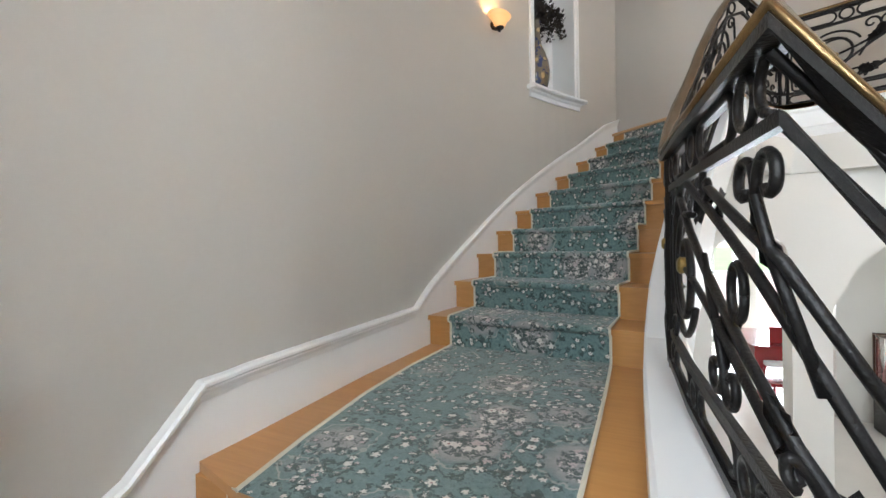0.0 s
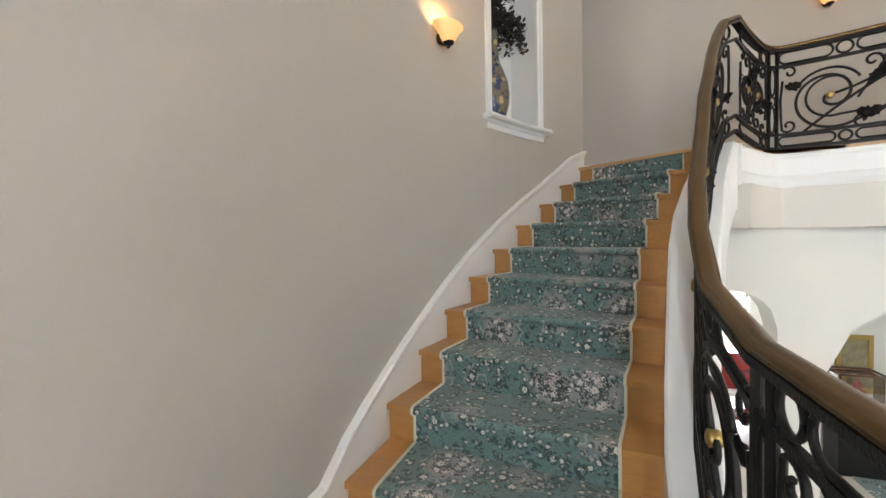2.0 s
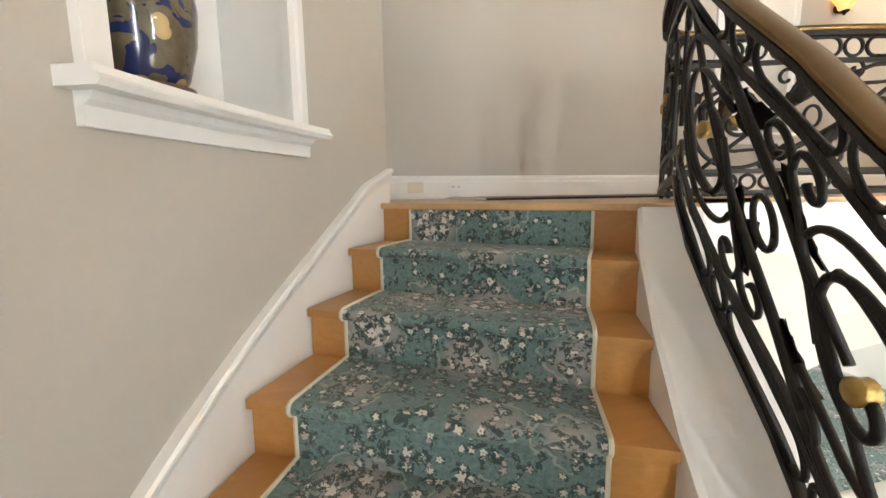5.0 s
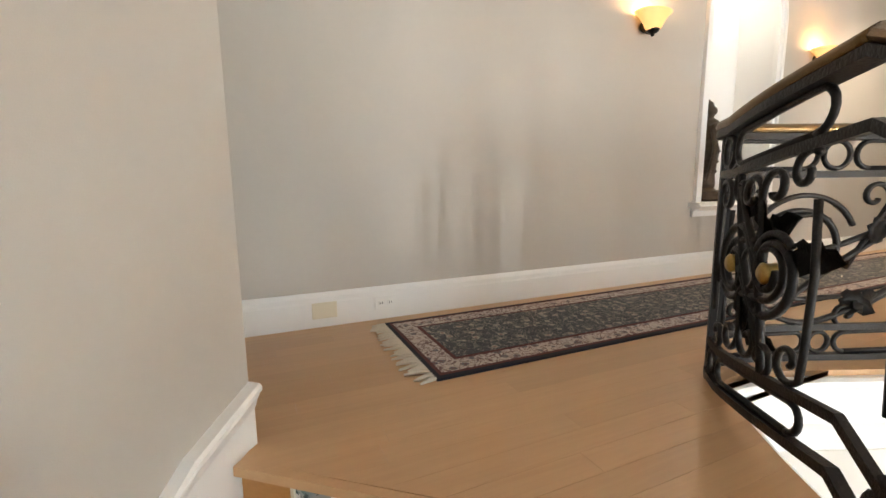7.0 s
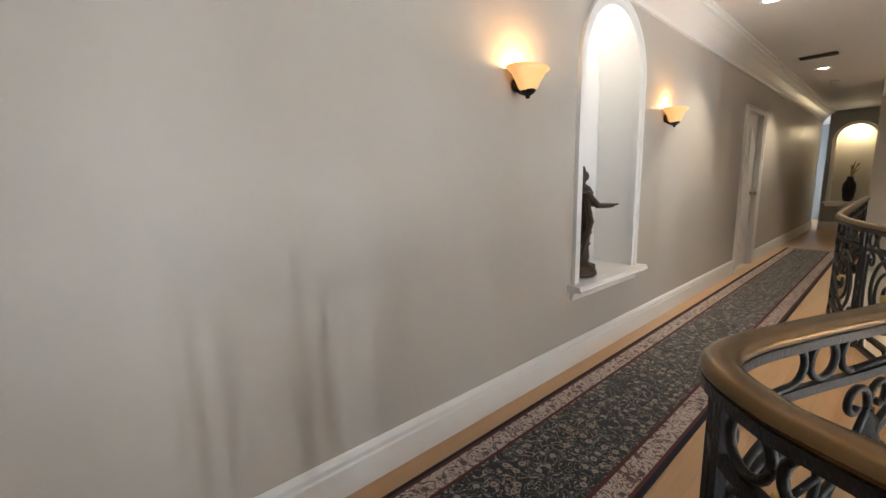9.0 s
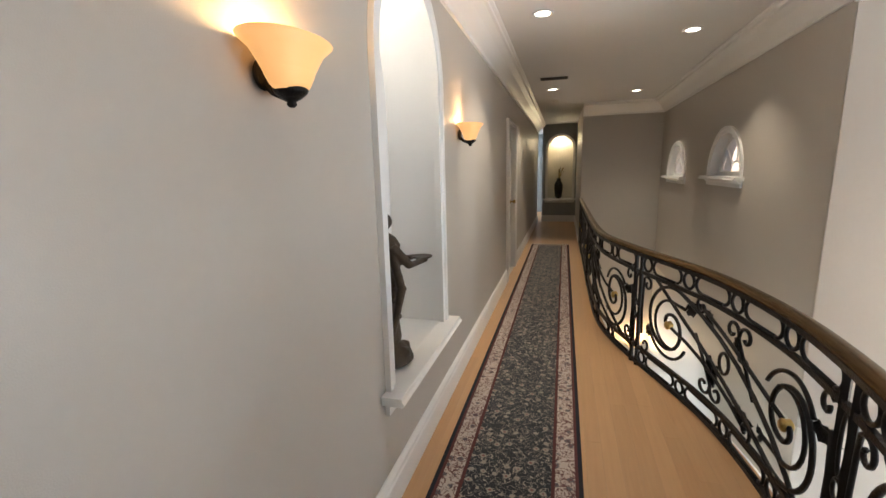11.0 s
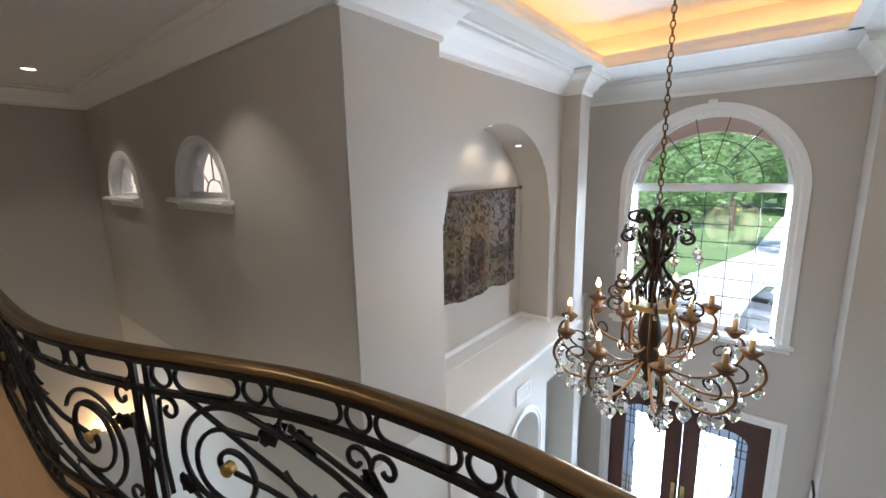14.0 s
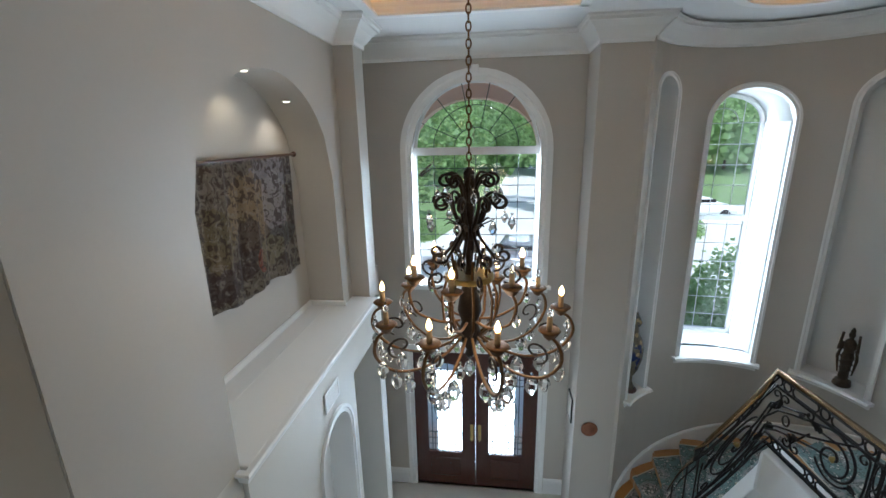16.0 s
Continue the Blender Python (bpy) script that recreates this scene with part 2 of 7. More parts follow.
def persian(border):
    m = material("persian_rug_border" if border else "persian_rug_field", (0.02, 0.02, 0.03), 0.95, sheen=0.2)
    nt = m.node_tree
    b = nt.nodes["Principled BSDF"]
    uv = nt.nodes.new("ShaderNodeUVMap")
    v = uv.outputs[0]
    ground, motif, motif2 = ((0.50, 0.42, 0.36), (0.12, 0.045, 0.04), (0.05, 0.045, 0.06)) if border else ((0.008, 0.010, 0.015), (0.36, 0.31, 0.25), (0.20, 0.07, 0.06))
    vein = noise_of(nt, v, 18 if border else 15, 2, 2.2)
    line = maths(nt, "LESS_THAN", maths(nt, "ABSOLUTE", maths(nt, "SUBTRACT", vein.outputs["Fac"], 0.5)), 0.04 if border else 0.018)
    col = mixed(nt, line, ground, motif)
    cell = voronoi_of(nt, v, 17 if border else 17, 0.5)
    flower = maths(nt, "LESS_THAN", maths(nt, "ADD", cell.outputs["Distance"], maths(nt, "MULTIPLY", noise_of(nt, v, 70).outputs["Fac"], 0.3)), 0.42)
    col = mixed(nt, maths(nt, "MULTIPLY", flower, 0.85), col, motif2 if border else motif)
    core = maths(nt, "LESS_THAN", cell.outputs["Distance"], 0.13)
    col = mixed(nt, core, col, motif if border else motif2)
    leaves = voronoi_of(nt, v, 44, 1.0)
    col = mixed(nt, maths(nt, "MULTIPLY", maths(nt, "LESS_THAN", leaves.outputs["Distance"], 0.17), 0.6), col, motif2 if border else (0.20, 0.20, 0.19))
    nt.links.new(col, b.inputs["Base Color"])
    woven(m, 0.5)
    return m


CARPET = floral_carpet()
RUGFIELD, RUGBORDER = persian(False), persian(True)
RUGRED = material("rug_dark_red_band", (0.10, 0.03, 0.028), 0.95, grain=0.3, grain_scale=200)
RUGNAVY = material("rug_navy_edge", (0.012, 0.013, 0.02), 0.95, grain=0.3, grain_scale=200)


def oak(name, dark, light, gloss):
    """Boards run along the object's x; each board differs a little in tone."""
    m = material(name, light, gloss, coat=0.12)
    nt = m.node_tree
    b = nt.nodes["Principled BSDF"]
    tc = nt.nodes.new("ShaderNodeTexCoord")
    mp = nt.nodes.new("ShaderNodeMapping")
    mp.inputs["Scale"].default_value = (1.2, 22, 22)
    nt.links.new(tc.outputs["Object"], mp.inputs["Vector"])
    g = noise_of(nt, mp.outputs[0], 2.5, 6, 0.6)
    col = mixed(nt, g.outputs["Fac"], dark, light)
    info = nt.nodes.new("ShaderNodeObjectInfo")
    hue = nt.nodes.new("ShaderNodeHueSaturation")
    val = nt.nodes.new("ShaderNodeMapRange")
    val.inputs["To Min"].default_value, val.inputs["To Max"].default_value = 0.94, 1.06
    nt.links.new(info.outputs["Random"], val.inputs["Value"])
    nt.links.new(val.outputs[0], hue.inputs["Value"])
    nt.links.new(col, hue.inputs["Color"])
    nt.links.new(hue.outputs[0], b.inputs["Base Color"])
    bp = nt.nodes.new("ShaderNodeBump")
    bp.inputs["Strength"].default_value, bp.inputs["Distance"].default_value = 0.08, 0.002
    nt.links.new(g.outputs["Fac"], bp.inputs["Height"])
    nt.links.new(bp.outputs[0], b.inputs["Normal"])
    return m


OAK = oak("honey_oak_tread", (0.40, 0.18, 0.045), (0.56, 0.28, 0.085), 0.35)
OAKFLOOR = oak("oak_floor_board", (0.50, 0.295, 0.145), (0.60, 0.37, 0.19), 0.34)

# ---- mesh helpers ----
def link(name, bm, mat, smooth=False):
    me = bpy.data.meshes.new(name)
    bmesh.ops.recalc_face_normals(bm, faces=bm.faces)
    bm.to_mesh(me)
    bm.free()
    me.materials.append(mat)
    if smooth:
        me.shade_smooth()
    return new(name, me)


def part(name, bm, mat, parent, label="", smooth=False):
    """One mesh under a thing or a part."""
    ob = link(name, bm, mat, smooth)
    ob.parent = parent
    if label:
        tagged(ob, label)
    return ob


def thing(name, label, category, group="", at=(0, 0, 0), turn=0):
    ob = new(name)
    ob.empty_display_size = 0.1
    ob.matrix_world = pose(*at, 0, 0, turn)
    return tagged(ob, label, category, group)


def setting(name, label, category=""):
    return tagged(new(name), label, category, kind="structure")


def box(bm, lo, hi, bevel=0.0):
    r = bmesh.ops.create_cube(bm, size=1)
    size = Vector(hi) - Vector(lo)
    for v in r["verts"]:
        v.co = Vector(((v.co.x + 0.5) * size.x + lo[0], (v.co.y + 0.5) * size.y + lo[1], (v.co.z + 0.5) * size.z + lo[2]))
    if bevel:
        edges = {e for v in r["verts"] for e in v.link_edges}
        bmesh.ops.bevel(bm, geom=list(edges), offset=bevel, segments=2, affect="EDGES", profile=0.6)
    return bm


def boxed(lo, hi, bevel=0.0):
    return box(bmesh.new(), lo, hi, bevel)


def prism(bm, poly, z0, z1):
    """A flat-topped block on the plan outline poly; z0, z1 numbers."""
    low = [bm.verts.new((x, y, z0)) for x, y in poly]
    top = [bm.verts.new((x, y, z1)) for x, y in poly]
    n = len(poly)
    bm.faces.new(top)
    bm.faces.new(low[::-1])
    for i in range(n):
        bm.faces.new((low[i], low[(i + 1) % n], top[(i + 1) % n], top[i]))
    return bm


def sweep(bm, path, profile, closed=False):
    """Upright sweep: profile is (aside, up) pairs, aside to the left of the way along the path of 3D points."""
    path = [Vector(p) for p in path]
    rings, n = [], len(path)
    for i, p in enumerate(path):
        a, b = (path[i] - path[i - 1] if i or closed else None), (path[(i + 1) % n] - path[i] if i < n - 1 or closed else None)
        ways = [Vector((w.x, w.y, 0)).normalized() for w in (a, b) if w is not None and Vector((w.x, w.y)).length > 1e-6]
        way = sum(ways, Vector()).normalized() if ways else Vector((1, 0, 0))
        side = Vector((-way.y, way.x, 0))
        if len(ways) == 2:
            side /= max(0.4, math.sqrt(max(0.0, (1 + ways[0].dot(ways[1])) / 2)))
        rings.append([bm.verts.new(p + side * s + Vector((0, 0, u))) for s, u in profile])
    m = len(profile)
    for i in range(n if closed else n - 1):
        r, q = rings[i], rings[(i + 1) % n]
        for k in range(m):
            bm.faces.new((r[k], r[(k + 1) % m], q[(k + 1) % m], q[k]))
    if not closed:
        bm.faces.new(rings[0][::-1])
        bm.faces.new(rings[-1])
    return bm


def tube(bm, path, radius, sides=6, flat=1.0):
    """A bar along 3D points; radius a number or one for each point."""
    path = [Vector(p) for p in path]
    rings = []
    ref = Vector((0, 0, 1))
    for i, p in enumerate(path):
        way = (path[min(i + 1, len(path) - 1)] - path[max(i - 1, 0)]).normalized()
        if i == 0:
            if abs(way.dot(ref)) > 0.9:
                ref = Vector((1, 0, 0))
            a = way.cross(ref).normalized()
        else:
            a = (a - way * a.dot(way)).normalized()
        b = way.cross(a)
        r = radius[i] if isinstance(radius, (list, tuple)) else radius
        rings.append([bm.verts.new(p + (a * math.cos(k * math.tau / sides) + b * flat * math.sin(k * math.tau / sides)) * r) for k in range(sides)])
    for r, q in zip(rings, rings[1:]):
        for k in range(sides):
            bm.faces.new((r[k], r[(k + 1) % sides], q[(k + 1) % sides], q[k]))
    bm.faces.new(rings[0][::-1])
    bm.faces.new(rings[-1])
    return bm


def lathe(bm, outline, centre=(0, 0, 0), sides=20):
    """Turned shape from (radius, height) pairs."""
    c = Vector(centre)
    rings = []
    for r, z in outline:
        rings.append([bm.verts.new(c + Vector((max(r, 1e-4) * math.cos(k * math.tau / sides), max(r, 1e-4) * math.sin(k * math.tau / sides), z))) for k in range(sides)])
    for a, b in zip(rings, rings[1:]):
        for k in range(sides):
            bm.faces.new((a[k], a[(k + 1) % sides], b[(k + 1) % sides], b[k]))
    bm.faces.new(rings[0][::-1])
    bm.faces.new(rings[-1])
    return bm


def ball(bm, c, r, sub=2, squash=(1, 1, 1)):
    v = bmesh.ops.create_icosphere(bm, subdivisions=sub, radius=r)["verts"]
    for p in v:
        p.co = Vector(c) + Vector((p.co.x * squash[0], p.co.y * squash[1], p.co.z * squash[2]))
    return bm


# ---- the plan: upper floor at 0, lower floor at LOW ----
LOW, CEILING, RISE = -4.08, 2.58, 0.19
CL, RL = Vector((4.175, -3.770)), 4.335
CR, RR = Vector((4.963, -4.119)), 4.008
CT, RT = Vector((1.27, -5.55)), 1.40
L_PTS = {0: (0.857, -1.01), 1: (0.664, -1.216), 2: (0.48, -1.46), 3: (0.325, -1.775), 5: (0.075, -2.40), 7: (-0.089, -3.024), 8: (-0.132, -3.38), 9: (-0.165, -3.78)}
R_PTS = {0: (1.74, -1.733), 1: (1.613, -1.91), 2: (1.50, -2.12), 3: (1.40, -2.34), 4: (1.335, -2.55), 5: (1.285, -2.775), 6: (1.235, -3.02), 7: (1.18, -3.29), 8: (1.13, -3.57), 9: (1.10, -3.89)}


def nosing(k, side):
    """End of nosing k (0 is the upper floor's edge) on the wall side or the rail side; k may be a fraction."""
    if side == "R":
        ks = sorted(R_PTS)
        f = min(k, 9)
        p = Vector((np.interp(f, ks, [R_PTS[i][0] for i in ks]), np.interp(f, ks, [R_PTS[i][1] for i in ks])))
        return p + Vector((-0.02, -0.3)) * max(0, k - 9)
    pts, c, r = L_PTS, CL, RL
    ks = sorted(pts)
    ang = [math.atan2(pts[i][1] - c.y, pts[i][0] - c.x) % math.tau for i in ks]
    a = np.interp(k, ks, ang) if k <= 9 else ang[-1] + (k - 9) * (ang[-1] - ang[-2])
    return Vector((c.x + r * math.cos(a), c.y + r * math.sin(a)))


def wall(name, label, path, z0, z1, openings=(), thick=0.2, mat=None, inner=None, inside=1):
    """A wall along plan points (its seen face), thickened to the left of the way (inside=1) or the right. openings: dicts with
    s0, s1 along the path, z0, z1, rise (height of the arch, 0 for a square head), deep (a niche's depth, or None for a hole)."""
    pts = [Vector(p) for p in path]
    cum = [0.0]
    for a, b in zip(pts, pts[1:]):
        cum.append(cum[-1] + (b - a).length)

    def at(s, d):
        i = max(0, min(len(pts) - 2, sum(1 for c in cum if c <= s) - 1))
        way = (pts[i + 1] - pts[i]).normalized()
        p = pts[i] + way * (s - cum[i])

        def side(j):
            w = (pts[min(j + 1, len(pts) - 1)] - pts[max(j - 1, 0)]).normalized()
            return Vector((-w.y, w.x))
        f = (s - cum[i]) / max(1e-9, cum[i + 1] - cum[i])
        nrm = (side(i) * (1 - f) + side(i + 1) * f).normalized() if len(pts) > 2 else Vector((-way.y, way.x))
        p = p + nrm * d * inside
        return p

    cuts = set(cum)
    for o in openings:
        n = 16 if o.get("rise") else 4
        cuts |= {o["s0"] + (o["s1"] - o["s0"]) * i / n for i in range(n + 1)}
    cuts = sorted(cuts)
    cuts = [c for i, c in enumerate(cuts) if i == 0 or c - cuts[i - 1] > 1e-5]
    bm = bmesh.new()
    V = {}

    def v(s, d, z):
        key = (round(s, 5), round(d, 5), round(z, 5))
        if key not in V:
            p = at(s, d)
            V[key] = bm.verts.new((p.x, p.y, z))
        return V[key]

    def face(*vs, slot=0):
        vs = list(dict.fromkeys(vs))
        if len(vs) > 2:
            try:
                bm.faces.new(vs).material_index = slot
            except ValueError:
                pass

    def head(o, s):
        m, h = (o["s0"] + o["s1"]) / 2, (o["s1"] - o["s0"]) / 2
        r = o.get("rise", 0)
        return o["z1"] - r + r * math.sqrt(max(0.0, 1 - ((s - m) / h) ** 2)) if r else o["z1"]

    for a, b in zip(cuts, cuts[1:]):
        mid = (a + b) / 2
        here = sorted([o for o in openings if o["s0"] < mid < o["s1"]], key=lambda o: o["z0"])
        for d in (0.0, thick):
            lo = (z0, z0)
            for o in here:
                if d and o.get("deep") is not None:
                    continue
                face(v(a, d, lo[0]), v(b, d, lo[1]), v(b, d, o["z0"]), v(a, d, o["z0"]))
                lo = (head(o, a), head(o, b))
            face(v(a, d, lo[0]), v(b, d, lo[1]), v(b, d, z1), v(a, d, z1))
        face(v(a, 0, z1), v(b, 0, z1), v(b, thick, z1), v(a, thick, z1))
        face(v(a, 0, z0), v(b, 0, z0), v(b, thick, z0), v(a, thick, z0))
        for o in here:
            e = o.get("deep") or thick
            face(v(a, 0, o["z0"]), v(b, 0, o["z0"]), v(b, e, o["z0"]), v(a, e, o["z0"]), slot=1)
            face(v(a, 0, head(o, a)), v(b, 0, head(o, b)), v(b, e, head(o, b)), v(a, e, head(o, a)), slot=1)
            if o.get("deep"):
                face(v(a, e, o["z0"]), v(b, e, o["z0"]), v(b, e, head(o, b)), v(a, e, head(o, a)), slot=1)
    for o in openings:
        e = o.get("deep") or thick
        for s in (o["s0"], o["s1"]):
            face(v(s, 0, o["z0"]), v(s, e, o["z0"]), v(s, e, head(o, s)), v(s, 0, head(o, s)), slot=1)
    for s in (cuts[0], cuts[-1]):
        face(v(s, 0, z0), v(s, thick, z0), v(s, thick, z1), v(s, 0, z1))
    ob = link(name, bm, mat or WALL)
    ob.data.materials.append(inner or WHITE)
    tagged(ob, label, "wall", kind="structure")
    ob.data.shade_smooth()
    ob.data.set_sharp_from_angle(angle=radians(25))
    return ob, at, cum


def casing(name, label, at, o, wide=0.075, proud=0.025, sill=0.06, mat=None, keep_sill=True, cat="trim"):
    """Moulded white surround of an opening, with its projecting sill and apron."""
    n = 24 if o.get("rise") else 6
    m, hh = (o["s0"] + o["s1"]) / 2, (o["s1"] - o["s0"]) / 2
    r = o.get("rise", 0)
    line = [(o["s0"], o["z0"])]
    if r:
        line += [(m - hh * math.cos(i * math.pi / n), o["z1"] - r + r * math.sin(i * math.pi / n)) for i in range(n + 1)]
    else:
        line += [(o["s0"], o["z1"]), (o["s1"], o["z1"])]
    line += [(o["s1"], o["z0"])]
    bm = bmesh.new()
    rings = []
    for i, (s, z) in enumerate(line):
        a, b = line[max(i - 1, 0)], line[min(i + 1, len(line) - 1)]
        w = Vector((b[0] - a[0], b[1] - a[1])).normalized()
        out = Vector((-w.y, w.x))
        k = 1.0
        if not r and 0 < i < len(line) - 1:
            k = 1.414
        ring = []
        for off, d in ((-0.012, 0.02), (-0.012, -proud * 0.6), (wide * 0.35, -proud * 0.6), (wide * 0.5, -proud), (wide, -proud), (wide, 0.01)):
            p = at(s + out.x * off * k, d)
            ring.append(bm.verts.new((p.x, p.y, z + out.y * off * k)))
        rings.append(ring)
    for a, b in zip(rings, rings[1:]):
        for k in range(6):
            bm.faces.new((a[k], a[(k + 1) % 6], b[(k + 1) % 6], b[k]))
    bm.faces.new(rings[0][::-1])
    bm.faces.new(rings[-1])
    top = setting(name, label, cat)
    part("casing", bm, mat or WHITE, top)
    if keep_sill:
        bm = bmesh.new()
        nose = [(-0.09, -0.012), (-0.10, -0.022), (-0.09, -0.034), (0.0, -0.034), (0.02, -0.034), (0.02, 0.004), (-0.085, 0.004)]
        apron = [(-0.045, -0.034), (-0.035, -0.05), (-0.02, -0.06), (-0.018, -0.10), (0.01, -0.10), (0.01, -0.034)]
        for prof, ext, nm in ((nose, wide + 0.045, "sill"), (apron, wide + 0.01, "apron")):
            bm = bmesh.new()
            s0, s1 = o["s0"] - ext, o["s1"] + ext
            rr = []
            for i in range(13):
                s = s0 + (s1 - s0) * i / 12
                ring = []
                for d, u in prof:
                    p = at(s, d)
                    ring.append(bm.verts.new((p.x, p.y, o["z0"] + u)))
                rr.append(ring)
            mm = len(prof)
            for a, b in zip(rr, rr[1:]):
                for k in range(mm):
                    bm.faces.new((a[k], a[(k + 1) % mm], b[(k + 1) % mm], b[k]))
            bm.faces.new(rr[0][::-1])
            bm.faces.new(rr[-1])
            part(nm, bm, mat or WHITE, top)
        bm = bmesh.new()
        e = (o.get("deep") or 0.2) - 0.005
        a = [at(o["s0"] + 0.003 + (o["s1"] - o["s0"] - 0.006) * i / 8, 0.015) for i in range(9)]
        b = [at(o["s0"] + 0.003 + (o["s1"] - o["s0"] - 0.006) * i / 8, e) for i in range(9)]
        prism(bm, [(p.x, p.y) for p in a] + [(p.x, p.y) for p in b[::-1]], o["z0"] - 0.001, o["z0"] + 0.006)
        part("niche_bottom", bm, mat or WHITE, top)
    return top


def arc(c, r, a0, a1, n):
    return [Vector((c.x + r * math.cos(a0 + (a1 - a0) * i / n), c.y + r * math.sin(a0 + (a1 - a0) * i / n))) for i in range(n + 1)]


BASE = [(0.0, 0.0), (0.022, 0.0), (0.022, 0.12), (0.018, 0.13), (0.018, 0.15), (0.010, 0.165), (0.004, 0.172), (0.0, 0.172)]
CROWN = [(0.0, 0.0), (0.02, 0.0), (0.022, 0.03), (0.03, 0.04), (0.05, 0.06), (0.10, 0.12), (0.15, 0.16), (0.17, 0.165), (0.17, 0.19), (0.19, 0.20), (0.19, 0.216), (0.0, 0.216)]


def flip(profile):
    return [(-a, u) for a, u in profile]


def trim(name, label, path, profile, mat=None):
    ob = link(name, sweep(bmesh.new(), path, profile), mat or WHITE)
    return tagged(ob, label, "moulding", kind="structure")


# hall wall, with its arched niche and a door
NICHE3 = dict(s0=5.10, s1=5.885, z0=0.545, z1=2.30, rise=0.415, deep=0.30)
DOOR_HALL = dict(s0=8.95, s1=9.75, z0=0.0, z1=2.0, rise=0)
_, hall_at, _ = wall("wall_hall", "long taupe painted hall wall with an arched niche", [(-1.2, 0), (14.2, 0)], -0.0, CEILING, [NICHE3, DOOR_HALL], 0.34)
casing("niche_trim", "white moulded surround and sill of an arched wall niche", hall_at, NICHE3, 0.06)
trim("baseboard", "white moulded baseboard along the hall wall", [(-1.2, 0, 0), (7.65, 0, 0)], flip(BASE))
trim("baseboard", "white moulded baseboard along the hall wall", [(8.65, 0, 0), (14.2, 0, 0)], flip(BASE))
trim("crown_moulding", "white crown moulding along the hall ceiling", [(-1.2, 0, 2.364), (14.2, 0, 2.364)], flip(CROWN))

# curved stair wall, landing and round tower
stair_line = [Vector((0.872, -0.93))] + [nosing(k * 0.5, "L") + (nosing(k * 0.5, "L") - CL).normalized() * 0.02 for k in range(0, 19)]
a_t0 = math.atan2(-5.30 - CT.y, -0.13 - CT.x) % math.tau
tower_line = arc(CT, RT + 0.02, a_t0, math.tau + radians(-30), 30)
wall_line = stair_line + [Vector((-0.175, -4.5))] + tower_line


def along(line, p):
    """Length along a plan line to the point nearest p."""
    best, run = (9e9, 0), 0.0
    for a, b in zip(line, line[1:]):
        w = b - a
        f = max(0.0, min(1.0, (Vector(p) - a).dot(w) / w.length_squared))
        d = (a + w * f - Vector(p)).length
        if d < best[0]:
            best = (d, run + f * w.length)
        run += w.length
    return best[1]


s_a, s_b = along(wall_line, (0.562, -1.397)), along(wall_line, (0.082, -2.144))
NICHE1 = dict(s0=s_a + 0.115, s1=s_b - 0.09, z0=0.29, z1=2.1, rise=0.32, deep=0.30)
s_w0, s_w1 = along(wall_line, (0.655, -6.865)), along(wall_line, (1.565, -6.97))
TOWERWIN = dict(s0=s_w0, s1=s_w1, z0=-1.62, z1=1.93, rise=0.40)
s_n = along(wall_line, (0.30, -6.6))
NICHE5 = dict(s0=s_n - 0.72, s1=s_n - 0.06, z0=-1.56, z1=2.0, rise=0.33, deep=0.30)
s_m = along(wall_line, (2.06, -6.75))
NICHE4 = dict(s0=s_m, s1=s_m + 0.42, z0=-2.03, z1=2.05, rise=0.21, deep=0.28)
_, stair_at, _ = wall("wall_stair", "curved taupe painted stairwell wall with niches and a tall window", wall_line, LOW, CEILING, [NICHE1, NICHE5, TOWERWIN, NICHE4], 0.36, inside=-1)
casing("niche_trim", "white moulded surround and sill of the niche above the stairs", stair_at, NICHE1, 0.06)
casing("niche_trim", "white moulded surround and sill of a tall niche in the stair tower", stair_at, NICHE5, 0.05)
casing("niche_trim", "white moulded surround and sill of a narrow tall niche", stair_at, NICHE4, 0.04)
casing("window_trim", "white moulded surround and sill of the tall tower window", stair_at, dict(TOWERWIN, deep=0.30), 0.05)
trim("crown_moulding", "white curved crown moulding of the stairwell", [(p.x, p.y, 2.364) for p in wall_line], CROWN)
# closes the end of the hall behind the stair wall
wall("wall_hall_end", "short taupe wall that closes the hall", [(-1.2, 0), (-1.2, -1.3)], 0, CEILING, thick=0.2, inside=-1)
wall("wall_hall_back", "taupe wall between hall end and stairwell", [(-1.2, -1.25), (0.62, -1.0)], 0, CEILING, thick=0.1, inside=-1)

END = 10.84
# gallery wall with two half-round windows, its end wall, and the far hall
WIN2 = dict(s0=7.066 - 5.58, s1=7.988 - 5.58, z0=1.31, z1=1.77, rise=0.43)
WIN1 = dict(s0=9.173 - 5.58, s1=10.17 - 5.58, z0=1.27, z1=1.74, rise=0.44)
_, gal_at, _ = wall("wall_gallery", "tall taupe wall with two half-round windows", [(5.58, -2.289), (END, -2.363)], -0.37, CEILING, [WIN2, WIN1], 0.2, inside=-1)
wall("wall_gallery_low", "cream lower wall of the gallery void", [(5.58, -2.289), (END, -2.363)], LOW, -0.37, thick=0.42, mat=CREAM, inside=-1)
for o in (WIN2, WIN1):
    casing("window_trim", "white moulded surround and sill of a half-round window", gal_at, dict(o, deep=0.10), 0.06)
trim("crown_moulding", "white crown moulding over the gallery", [(END, -2.363, 2.364), (5.60, -2.29, 2.364)], flip(CROWN))
wall("wall_gallery_end", "taupe end wall of the gallery void", [(END, -2.363), (END, -1.0)], LOW, CEILING, thick=0.25, inside=-1)
wall("wall_hall_side", "taupe side wall of the far hall", [(END + 0.255, -1.0), (14.2, -1.0)], 0, CEILING, thick=0.2, inside=-1)
